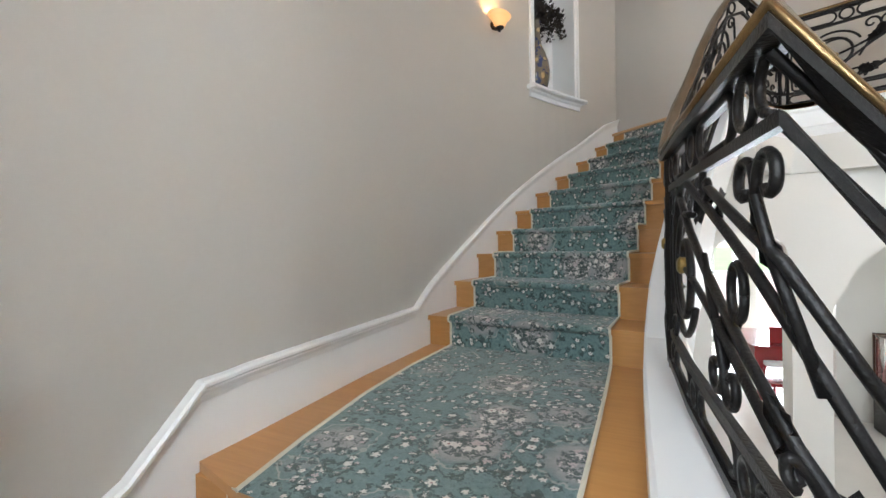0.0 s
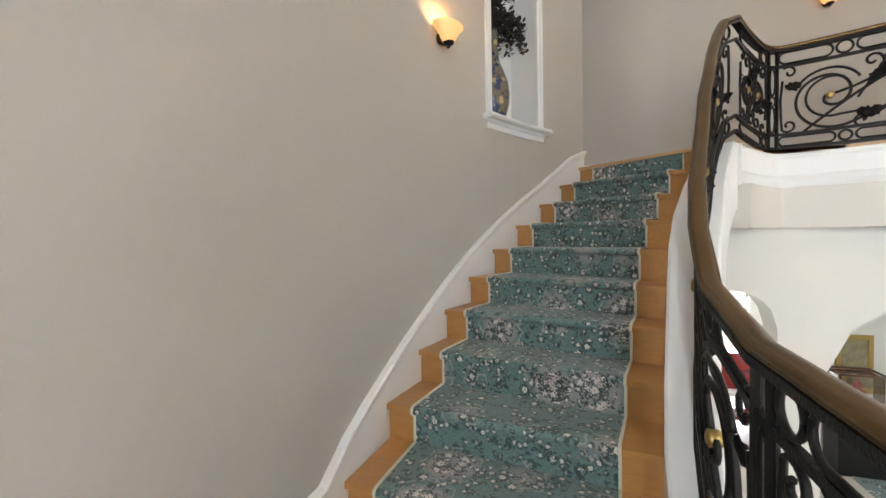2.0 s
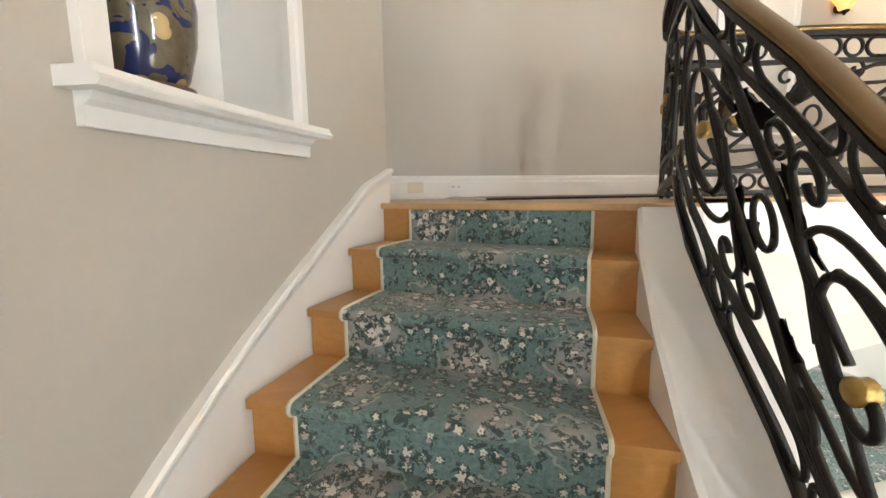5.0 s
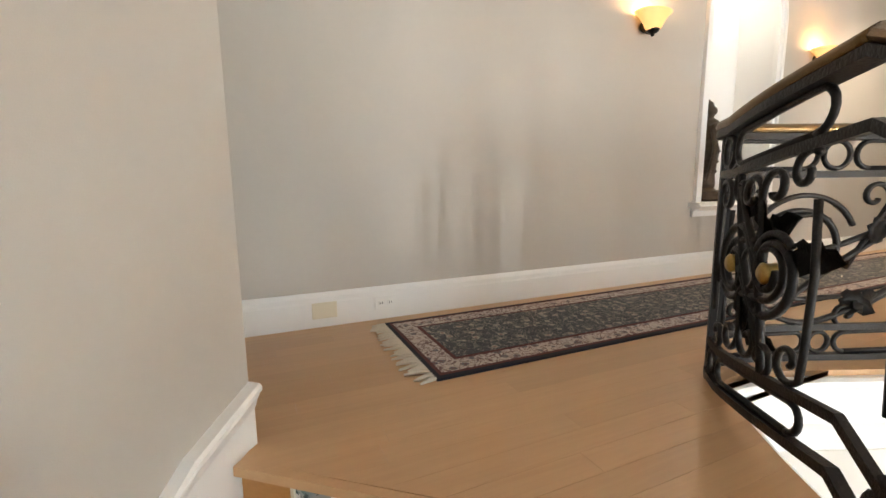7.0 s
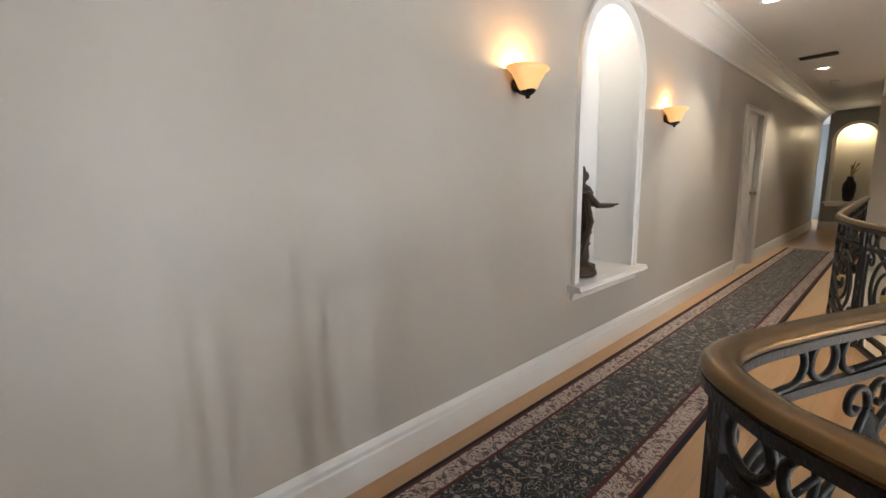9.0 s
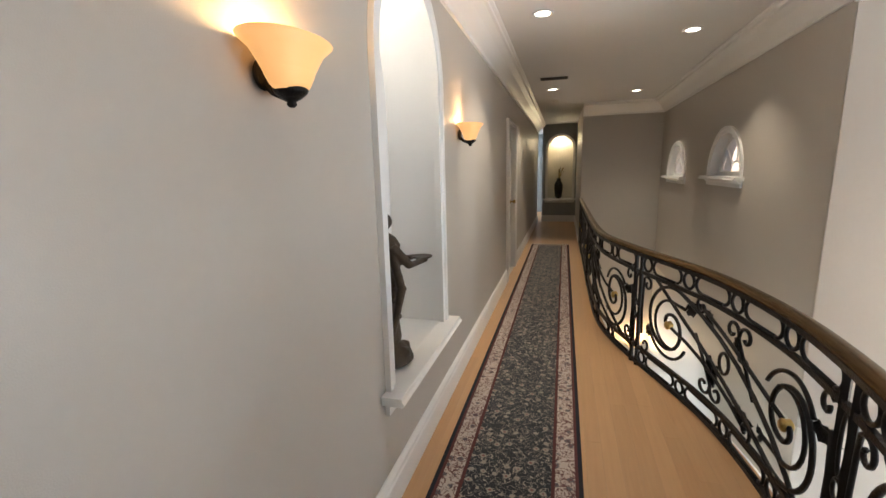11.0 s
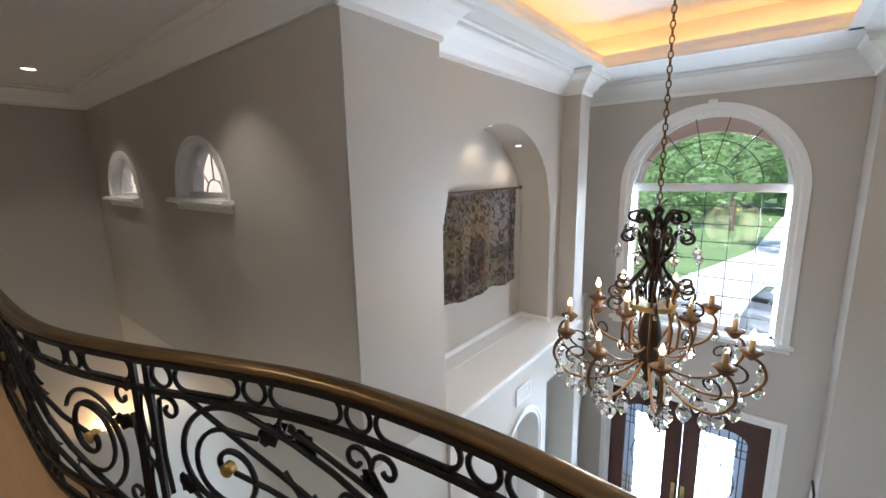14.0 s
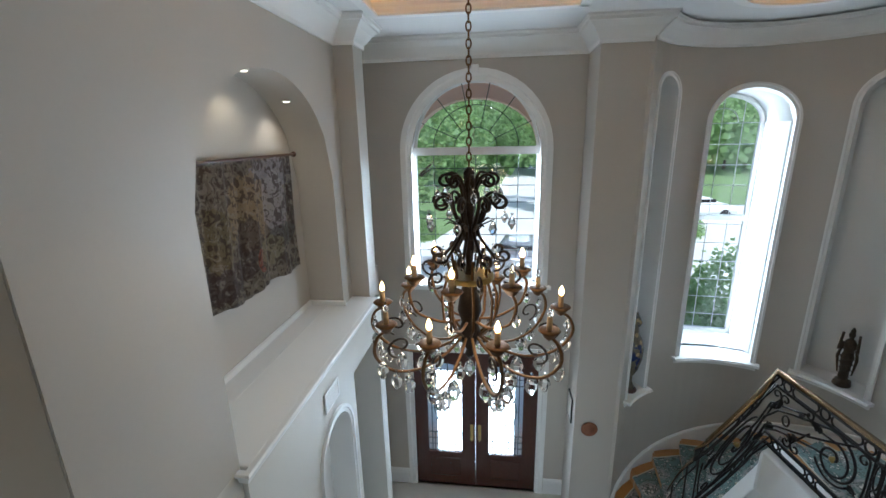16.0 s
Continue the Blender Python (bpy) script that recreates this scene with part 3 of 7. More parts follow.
trim("crown_moulding", "white crown moulding over the end wall", [(END, -1.0, 2.364), (END, -2.363, 2.364)], flip(CROWN))
trim("baseboard", "white baseboard round the end wall's corner", [(END, -1.0, 0), (14.2, -1.0, 0)], BASE)
FARNICHE = dict(s0=0.14, s1=0.80, z0=0.62, z1=2.28, rise=0.33, deep=0.3)
_, far_at, _ = wall("wall_far_hall", "blue-grey far hall wall with a lit arched niche", [(14.2, -1.05), (14.2, -0.12)], 0, CEILING, [FARNICHE], 0.35, mat=BLUEGREY, inner=CREAM, inside=-1)
casing("niche_trim", "white surround and sill of the lit far niche", far_at, FARNICHE, 0.05)
trim("baseboard", "white baseboard of the far hall wall", [(14.2, -1.0, 0), (14.2, -0.12, 0)], BASE)

# foyer side: pier, recess wall with ledge, lower wall
PIER = [(5.57, -2.292), (5.64, -2.30), (5.64, -2.91), (6.9, -2.91), (6.9, -3.11), (5.57, -3.11)]
tagged(link("wall_pier", prism(bmesh.new(), PIER, -0.37, CEILING), WALL), "broad taupe painted pier beside the tapestry recess", "pier", kind="structure")
tagged(link("wall_pier_low", prism(bmesh.new(), PIER, LOW, -0.37), CREAM), "cream painted foot of the broad pier", "pier", kind="structure")
RECESS = dict(s0=0.28, s1=2.35, z0=-0.375, z1=1.94, rise=0.93, deep=0.39)
_, rec_at, _ = wall("wall_recess", "taupe foyer wall with a deep arched tapestry recess", [(5.80, -3.11), (5.80, -6.05)], -0.40, CEILING, [RECESS], 0.5, mat=WALL, inner=WALL, inside=1)
ledge = bmesh.new()
box(ledge, (5.52, -5.745, -0.44), (6.185, -3.115, -0.365), 0.01)
led = setting("ledge", "deep white painted ledge below the tapestry", "ledge")
part("top", ledge, WHITE, led)
part("nosing", sweep(bmesh.new(), [(5.566, -3.09, -0.365), (5.52, -3.09, -0.365), (5.52, -5.745, -0.365)], [(0.0, 0.0), (-0.035, 0.0), (-0.045, -0.012), (-0.035, -0.03), (-0.02, -0.045), (-0.012, -0.08), (0.0, -0.08)]), WHITE, led)
part("back_skirting", sweep(bmesh.new(), [(6.187, -3.40, -0.365), (6.187, -5.45, -0.365)], [(0, 0), (-0.02, 0), (-0.02, 0.05), (-0.008, 0.06), (0, 0.06)]), WHITE, led)
part("side_skirting", sweep(bmesh.new(), [(6.18, -5.455, -0.365), (5.77, -5.455, -0.365)], [(0, 0), (-0.02, 0), (-0.02, 0.05), (-0.008, 0.06), (0, 0.06)]), WHITE, led)
LOWARCH = dict(s0=0.92, s1=1.59, z0=LOW, z1=-0.98, rise=0.335, deep=0.25)
LOWOPEN = dict(s0=1.79, s1=2.72, z0=LOW, z1=-0.86, rise=0)
_, low_at, _ = wall("wall_foyer_low", "cream foyer wall below the ledge with an arched niche and an opening", [(5.54, -3.115), (5.54, -6.0)], LOW, -0.445, [LOWARCH, LOWOPEN], 0.45, mat=CREAM, inside=1)
casing("niche_trim", "white surround of the low arched foyer niche", low_at, LOWARCH, 0.06, keep_sill=False)
wall("wall_foyer_low_return", "cream return of the lower foyer wall", [(5.545, -6.0), (5.9, -6.0)], LOW, -0.445, thick=0.2, mat=CREAM, inside=1)
wall("wall_side_room", "tan wall seen through the low opening", [(7.6, -2.6), (7.6, -6.8)], LOW, -0.405, thick=0.2, mat=WALL, inside=1)
pil = bmesh.new()
prism(pil, [(5.59, -5.75), (6.1, -5.75), (6.1, -6.05), (5.59, -6.05)], -0.44, CEILING)
tagged(link("corner_pilaster", pil, WALL), "narrow taupe corner pilaster beside the front window", "pilaster", kind="structure")
wall("wall_foyer_side", "taupe foyer wall between pilaster and front window", [(5.93, -6.05), (5.93, -6.85)], -0.40, CEILING, thick=0.3, inside=1)
trim("crown_moulding", "white deep crown moulding of the foyer", [(x, y, 2.345) for x, y in ((5.57, -2.27), (5.57, -3.11), (5.80, -3.112), (5.80, -5.75), (5.59, -5.752), (5.59, -6.05), (5.93, -6.052), (5.93, -6.85), (3.05, -6.85), (3.05, -6.28), (2.54, -6.28), (2.54, -6.5))], [(-a, u * 1.18) for a, u in CROWN])

# front wall with the arched window over the double door
FRONTWIN = dict(s0=3.56 - 2.5, s1=5.25 - 2.5, z0=-0.58, z1=2.10, rise=0.86)
FRONTDOOR = dict(s0=3.46 - 2.5, s1=5.36 - 2.5, z0=LOW, z1=-1.65, rise=0)
_, front_at, _ = wall("wall_front", "taupe front wall with an arched window over a double door", [(2.5, -6.85), (6.0, -6.85)], LOW, CEILING, [FRONTDOOR, FRONTWIN], 0.3, inside=-1)
casing("window_trim", "wide white moulded surround and sill of the front window", front_at, dict(FRONTWIN, deep=0.15), 0.14, 0.04)
casing("door_trim", "white moulded casing of the front double door", front_at, FRONTDOOR, 0.11, 0.03, keep_sill=False)
for a, b in ((3.05, 3.34), (5.48, 5.8)):
    trim("baseboard", "tall white baseboard beside the front door", [(b, -6.85, LOW), (a, -6.85, LOW)], flip([(x, u * 1.6) for x, u in BASE]))
col = bmesh.new()
prism(col, [(2.54, -6.28), (3.05, -6.28), (3.05, -6.85), (2.54, -6.85)], LOW, CEILING)
tagged(link("wall_column", col, WALL), "square taupe pillar between foyer and stair tower", "pillar", kind="structure")

# ceilings
ceil = bmesh.new()
prism(ceil, [(-1.4, 0.3), (14.6, 0.3), (14.6, -2.6), (-1.4, -2.6)], CEILING, CEILING + 0.1)
tagged(link("ceiling", ceil, CEIL), "plain white painted hall ceiling", "ceiling", kind="structure")
TX0, TX1, TY0, TY1 = 3.29, 5.40, -5.82, -2.95
fc = bmesh.new()
for x0, x1, y0, y1 in ((2.6, TX0, -7.1, -2.6), (TX1, 7.0, -7.1, -2.6), (TX0, TX1, -7.1, TY0), (TX0, TX1, TY1, -2.6)):
    prism(fc, [(x0, y0), (x1, y0), (x1, y1), (x0, y1)], CEILING + 0.02, CEILING + 0.12)
box(fc, (TX0 - 0.35, TY0 - 0.35, CEILING + 0.42), (TX1 + 0.35, TY1 + 0.35, CEILING + 0.5))
for lo, hi in (((TX0 - 0.4, TY0 - 0.4, CEILING + 0.12), (TX0 - 0.3, TY1 + 0.4, CEILING + 0.46)), ((TX1 + 0.3, TY0 - 0.4, CEILING + 0.12), (TX1 + 0.4, TY1 + 0.4, CEILING + 0.46)),
               ((TX0 - 0.4, TY0 - 0.4, CEILING + 0.12), (TX1 + 0.4, TY0 - 0.3, CEILING + 0.46)), ((TX0 - 0.4, TY1 + 0.3, CEILING + 0.12), (TX1 + 0.4, TY1 + 0.4, CEILING + 0.46))):
    box(fc, lo, hi)
tagged(link("ceiling", fc, CEIL), "white foyer tray ceiling with a lit cove", "ceiling", kind="structure")
TRAY = [(0.0, -0.02), (0.09, -0.02), (0.09, 0.0), (0.07, 0.02), (0.05, 0.05), (0.02, 0.08), (0.015, 0.13), (0.0, 0.13)]
trim("tray_moulding", "white moulding round the tray ceiling", [(TX0, TY0, 2.60), (TX0, TY1, 2.60), (TX1, TY1, 2.60), (TX1, TY0, 2.60), (TX0, TY0, 2.60)], [(-a - 0.004, u) for a, u in TRAY])
tc_ = bmesh.new()
ring_o = [(-0.8, -7.4), (2.6, -7.4), (2.6, -2.6), (-0.8, -2.6)]
CTC, RTC = Vector((1.35, -5.45)), 0.78
n = 40
circ = [CTC + Vector((RTC * math.cos(i * math.tau / n), RTC * math.sin(i * math.tau / n))) for i in range(n)]
for i in range(n):
    a, b = circ[i], circ[(i + 1) % n]
    def outer(p):
        w = (p - CTC).normalized()
        k = min(((2.6 if w.x > 0 else -0.8) - CTC.x) / w.x if abs(w.x) > 1e-6 else 9e9, ((-2.6 if w.y > 0 else -7.4) - CTC.y) / w.y if abs(w.y) > 1e-6 else 9e9)
        return CTC + w * k
    oa, ob_ = outer(a), outer(b)
    tc_.faces.new([tc_.verts.new((p.x, p.y, CEILING + 0.02)) for p in (a, b, ob_, oa)])
    tc_.faces.new([tc_.verts.new((p.x, p.y, z)) for p, z in ((a, CEILING + 0.02), (b, CEILING + 0.02), (b, CEILING + 0.10), (a, CEILING + 0.10))])
    wa, wb = CTC + (a - CTC) * 1.25, CTC + (b - CTC) * 1.25
    tc_.faces.new([tc_.verts.new((p.x, p.y, z)) for p, z in ((a, CEILING + 0.10), (b, CEILING + 0.10), (wb, CEILING + 0.10), (wa, CEILING + 0.10))])
    tc_.faces.new([tc_.verts.new((p.x, p.y, z)) for p, z in ((wa, CEILING + 0.10), (wb, CEILING + 0.10), (wb, CEILING + 0.4), (wa, CEILING + 0.4))])
    tc_.faces.new([tc_.verts.new(q) for q in ((wa.x, wa.y, CEILING + 0.4), (wb.x, wb.y, CEILING + 0.4), (CTC.x, CTC.y, CEILING + 0.4))])
bmesh.ops.remove_doubles(tc_, verts=tc_.verts, dist=1e-4)
tagged(link("ceiling", tc_, CEIL), "white stair tower ceiling with a round lit recess", "ceiling", kind="structure")
roof = box(boxed((-2.2, -2.62, CEILING + 0.55), (14.8, 8.0, CEILING + 0.7)), (-2.2, -7.25, CEILING + 0.55), (6.95, -2.62, CEILING + 0.7))
tagged(link("roof", roof, CEIL), "plain flat roof that closes the house", "roof", kind="structure")
trim("tray_moulding", "white moulding round the round ceiling recess", [(CTC.x + (RTC) * math.cos(-i * math.tau / 40), CTC.y + (RTC) * math.sin(-i * math.tau / 40), 2.60) for i in range(41)], [(-a - 0.004, u) for a, u in TRAY])

# ---- rail line on the plan (used by floor edge, fascia and railing) ----
BALCONY = [(10.78, -1.0), (9.9, -1.0), (8.6, -1.0), (7.4, -1.0), (6.5, -1.015), (6.05, -1.075), (5.6, -1.21), (5.2, -1.36), (4.86, -1.475), (4.5, -1.54), (4.1, -1.56), (3.6, -1.505), (3.1, -1.39), (2.72, -1.24), (2.5, -1.165), (2.36, -1.17), (2.24, -1.28), (2.09, -1.47), (1.94, -1.70)]


def spline(pts, per=8):
    """Smooth line through points."""
    P = [Vector(p) for p in pts]
    out = []
    for i in range(len(P) - 1):
        a, b, c, d = P[max(i - 1, 0)], P[i], P[i + 1], P[min(i + 2, len(P) - 1)]
        for k in range(per):
            t = k / per
            out.append(0.5 * ((2 * b) + (c - a) * t + (2 * a - 5 * b + 4 * c - d) * t * t + (3 * b - a - 3 * c + d) * t ** 3))
    return out + [P[-1]]


balcony = spline(BALCONY, 6)

# ---- upper floor slab, fascia ----
edge = [(p.x, p.y - 0.06) for p in balcony]
n0L, n0R = nosing(0, "L"), nosing(0, "R")
slab_poly = [(-1.2, 0.0), (-1.2, -0.9), (0.84, -0.9), (0.872, -0.945), (n0L.x, n0L.y), (n0R.x + 0.04, n0R.y - 0.02), (1.93, -1.86)] + [p for p in reversed(edge) if p[0] > 1.96] + [(END, -1.06), (END, -1.0), (14.2, -1.0), (14.2, 0.0)]
tagged(link("floor", prism(bmesh.new(), slab_poly, -0.30, -0.022), WHITE), "upper hall floor slab on the landing", "floor", kind="structure")
FASCIA = [(0.02, -0.022), (-0.02, -0.022), (-0.035, -0.03), (-0.035, -0.05), (-0.02, -0.07), (-0.015, -0.20), (-0.03, -0.22), (-0.04, -0.25), (-0.02, -0.31), (0.02, -0.31)]
face_line = [(END, -1.06, 0)] + [(x, y, 0) for x, y in edge] + [(1.90, -1.84, 0)]
tagged(link("fascia", sweep(bmesh.new(), face_line, [(-a, u) for a, u in FASCIA]), WHITE), "white moulded fascia of the balcony edge", "moulding", kind="structure")
low_drop = [(x, y + 0.10, -0.3) for x, y, _ in face_line]
tagged(link("balcony_beam", sweep(bmesh.new(), low_drop, [(0.0, 0.0), (0.12, 0.0), (0.12, -0.33), (0.0, -0.33)]), CREAM), "cream curved beam under the balcony", "beam", kind="structure")
tagged(link("floor_low", boxed((-2.2, -7.1, LOW - 0.2), (14.8, 8.0, LOW)), LOWFLOOR), "pale polished stone foyer floor", "floor", kind="structure")
# front edge board of the upper floor, over the last riser
stair = thing("staircase", "curved oak staircase with white stringer and teal floral runner", "staircase")
def tread_poly(k, back, reach=0.025):
    a, b = nosing(k, "L"), nosing(k, "R")
    w = (b - a).normalized()
    fwd = Vector((w.y, -w.x))
    c, d = nosing(k - back, "R"), nosing(k - back, "L")
    return [a + fwd * reach, b + fwd * reach, c, d]


def blocky(poly, z0, z1):
    return prism(bmesh.new(), [(p[0], p[1]) for p in poly], z0, z1)


lip = tread_poly(0, 0)
part("top_nosing", blocky([lip[0], lip[1], lip[2], lip[3]], -0.026, 0.0), OAKFLOOR, stair)
for k in range(1, 10):
    part("tread", blocky(tread_poly(k, 1), -k * RISE - 0.03, -k * RISE), OAK, stair)
for k in range(0, 10):
    a, b = nosing(k, "L"), nosing(k, "R")
    w = (b - a).normalized()
    fwd = Vector((w.y, -w.x))
    low = -(k + 1) * RISE
    part("riser", blocky([a - fwd * 0.03, b - fwd * 0.03, b, a], low, -k * RISE - 0.026), OAK, stair)
# landing and winders
LAND = -10 * RISE
INNER = Vector((1.09, -5.48))
land_poly = [nosing(9, "R"), nosing(9, "L"), Vector((-0.17, -4.5)), Vector((-0.13, -5.39)), Vector((0.16, -5.47)), INNER + Vector((0.0, 0.0))]
part("landing", blocky(land_poly, LAND - 0.03, LAND), OAK, stair)
WIND, DROP = 11, (LOW - LAND) / 12
WELL = [Vector(p) for p in ((1.08, -5.49), (1.30, -5.49), (1.60, -5.45), (1.86, -5.47), (2.05, -5.56), (2.12, -5.66))]
a0, a1 = math.atan2(-5.39 - CT.y, -0.1 - CT.x) % math.tau, math.tau + radians(-4)
def wind_out(i):
    a = a0 + (a1 - a0) * i / WIND
    return CT + Vector((math.cos(a), math.sin(a))) * RT
def wind_in(i):
    t = min(i / WIND, 0.9999) * (len(WELL) - 1)
    return WELL[int(t)].lerp(WELL[int(t) + 1], t - int(t))
for i in range(1, WIND + 1):
    z = LAND + i * DROP
    A, B, C, D = wind_out(i), wind_in(i), wind_in(i - 1), wind_out(i - 1)
    m = CT + ((A + D) / 2 - CT).normalized() * RT
    part("tread", blocky([A, B, C, D, m], z - 0.03, z), OAK, stair)
    part("riser", blocky([D, C, C + (B - C) * 0.05, D + (A - D) * 0.05], z, z - DROP - 0.03), OAK, stair)


# runner carpet: follows treads and risers, with a rounded lip
def carpet_strip(name, lines, mat, parent, thick=0.012):
    """lines: (left point, right point) pairs in 3D down the stairs; uv runs in metres."""
    bm = bmesh.new()
    uvl = bm.loops.layers.uv.new("uv")
    run, prev, rows = 0.0, None, []
    for L, Rr in lines:
        mid = (L + Rr) / 2
        run += (mid - prev).length if prev else 0.0
        prev = mid
        wide = (Rr - L).length
        rows.append(([(bm.verts.new(L.lerp(Rr, j / 6)), (wide * (j / 6 - 0.5), run)) for j in range(7)]))
    for r, q in zip(rows, rows[1:]):
        for j in range(6):
            quad = (r[j], r[j + 1], q[j + 1], q[j])
            f = bm.faces.new([v for v, _ in quad])
            for loop, (_, uv) in zip(f.loops, quad):
                loop[uvl].uv = uv
    me = bpy.data.meshes.new(name)
    bm.to_mesh(me)
    bm.free()
    me.materials.append(mat)
    me.shade_smooth()
    me.set_sharp_from_angle(angle=radians(50))
    ob = new(name, me)
    if parent:
        ob.parent = parent
    return ob


def cross(A, B, inL, inR):
    w = (B - A).normalized()
    return A + w * inL, B - w * inR


def runner_lines(nose, back, z_up, z_low, first, inL=0.16, inR=0.16):
    """One step: tread from the back line to the nose, round the lip, down the riser to the next tread."""
    out = []
    A, B = cross(*nose, inL, inR)
    C, D = cross(*back, inL, inR)
    w = (B - A).normalized()
    fwd = Vector((w.y, -w.x))
    t = 0.012
    if not first:
        out += [((C, D), z_up + t)]
        out += [(((C + (A - C) * f), (D + (B - D) * f)), z_up + t) for f in (0.25, 0.5, 0.75, 0.93)]
        for a in (20, 60, 100, 140, 180):
            r = 0.022
            o = fwd * (0.022 + r * math.sin(radians(a)))
            out += [((A + o, B + o), z_up + t - r + r * math.cos(radians(a)) )]
    z1 = (z_up - 0.035) if not first else z_up - 0.03
    for f in (0.0, 0.5, 1.0):
        o = fwd * t
        out += [((A + o, B + o), z1 + (z_low + t - z1) * f)]
    return [(Vector((l.x, l.y, z)), Vector((r.x, r.y, z))) for (l, r), z in out]


lines = []
for k in range(0, 10):
    lines += runner_lines((nosing(k, "L"), nosing(k, "R")), (nosing(k - 1, "L"), nosing(k - 1, "R")) if k else (nosing(0, "L"), nosing(0, "R")), -k * RISE, -(k + 1) * RISE, k == 0)
l9, r9 = cross(nosing(9, "L"), nosing(9, "R"), 0.16, 0.16)
l10, r10 = Vector((0.13, -5.47)), Vector((0.93, -5.50))
for f in (0.15, 0.4, 0.6, 0.8, 1.0):
    a = l9.lerp(Vector((-0.02, -4.7)), min(1, f * 1.4)).lerp(l10, max(0, (f - 0.5) * 2))
    b = r9.lerp(Vector((0.945, -4.5)), min(1, f * 1.4)).lerp(r10, max(0, (f - 0.5) * 2))
    lines.append((Vector((a.x, a.y, LAND + 0.012)), Vector((b.x, b.y, LAND + 0.012))))
for i in range(0, WIND):
    z = LAND + i * DROP
    nl, nr = wind_out(i), wind_in(i)
    pl, pr = (wind_out(i - 1), wind_in(i - 1)) if i else (Vector((0.0, -5.3)), Vector((1.1, -5.1)))
    lines += runner_lines((nl, nr), (pl, pr), z, z + DROP, i == 0, 0.15, 0.08)
runner = carpet_strip("stair_runner", lines, CARPET, None)
tagged(runner, "worn teal floral stair runner carpet over the oak steps", "carpet")
for side in (0, 1):
    bm = bmesh.new()
    tube(bm, [(p[side] + Vector((0, 0, 0.001))) for p in lines[:]], 0.0075, 5)
    part("binding", bm, RUNBACK, runner, "cream bound edge")

# stringer on the rail side and skirting on the wall side
def rail_off(k):
    return float(np.interp(k, (0, 3, 5, 7, 9), (0.125, 0.20, 0.17, 0.125, 0.10)))


def stringer_at(k, off):
    p = nosing(k, "R")
    w = (CR - p).normalized()
    return p + w * off


ks = [i * 0.25 for i in range(0, 38)]
white_top = lambda k: -k * RISE + 0.035
def stringer_mesh(pts_in, pts_out, ztop, zbot):
    bm = bmesh.new()
    rows = []
    for a, b, zt, zb in zip(pts_in, pts_out, ztop, zbot):
        rows.append([bm.verts.new((a.x, a.y, zb)), bm.verts.new((a.x, a.y, zt - 0.01)), bm.verts.new((a.x + (b.x - a.x) * 0.06, a.y + (b.y - a.y) * 0.06, zt)),
                     bm.verts.new((a.x + (b.x - a.x) * 0.94, a.y + (b.y - a.y) * 0.94, zt)), bm.verts.new((b.x, b.y, zt - 0.01)), bm.verts.new((b.x, b.y, zb))])
    for r, q in zip(rows, rows[1:]):
        for j in range(6):
            bm.faces.new((r[j], r[(j + 1) % 6], q[(j + 1) % 6], q[j]))
    bm.faces.new(rows[0])
    bm.faces.new(rows[-1][::-1])
    return bm


inn = [stringer_at(k, 0.0) for k in ks] + [Vector((1.085, -4.4)), Vector((1.085, -4.9)), INNER]
out = [stringer_at(k, rail_off(k) + 0.085) for k in ks] + [Vector((1.275, -4.4)), Vector((1.30, -4.9)), INNER + Vector((0.25, 0.17))]
zt = [-0.012 if k < 0.2 else white_top(k) for k in ks] + [LAND + 0.14, LAND + 0.12, LAND + 0.10]
zb = [z - 0.48 for z in zt]
part("stringer", stringer_mesh(inn, out, zt, zb), WHITE, stair, "white painted stringer")
w_in = [wind_in(i * 0.5) for i in range(0, 2 * WIND + 1)]
w_in = [INNER] + w_in
w_out = [INNER + Vector((0.25, 0.17))] + [p + Vector((0.02 if p.x < 1.9 else -0.06, 0.19)) for p in w_in[1:]]
w_out[1] = INNER + Vector((0.28, 0.18))
zt2 = [LAND + 0.10] + [LAND + 0.10 + i * 0.5 * DROP for i in range(0, 2 * WIND + 1)]
part("stringer", stringer_mesh(w_in, w_out, zt2, [z - 0.45 for z in zt2]), WHITE, stair, "white painted stringer")
# skirting: runs up the wall above the steps, level round the landing, then down the tower
sk = [(Vector((0.872, -0.93)), 0.175)] + [(stair_line[i], -(k) * RISE + 0.19) for i, k in ((j + 1, j * 0.5) for j in range(1, 19))]
sk += [(Vector((-0.172, -3.98)), LAND + 0.27), (Vector((-0.175, -4.5)), LAND + 0.255), (Vector((-0.14, -5.22)), LAND + 0.25)]
for i in range(0, 2 * WIND + 1):
    a = a0 + (a1 - a0) * i / (2 * WIND)
    sk.append((CT + Vector((math.cos(a), math.sin(a))) * (RT + 0.018), LAND + 0.24 + (i * 0.5 + 0.6 * min(i, 1)) * DROP))
cap = [(0.0, 0.0), (0.034, 0.0), (0.042, -0.008), (0.042, -0.018), (0.032, -0.026), (0.032, -0.032), (0.024, -0.046), (0.018, -0.066), (0.0, -0.070)]
skirt = setting("stair_skirting", "white moulded skirting along the stair wall", "moulding")
part("cap", sweep(bmesh.new(), [(p.x, p.y, z) for p, z in sk], cap), WHITE, skirt)
part("board", sweep(bmesh.new(), [(p.x, p.y, z - 0.045) for p, z in sk], [(-0.01, 0.0), (0.013, 0.0), (0.013, -0.42), (-0.01, -0.42)]), WHITE, skirt)

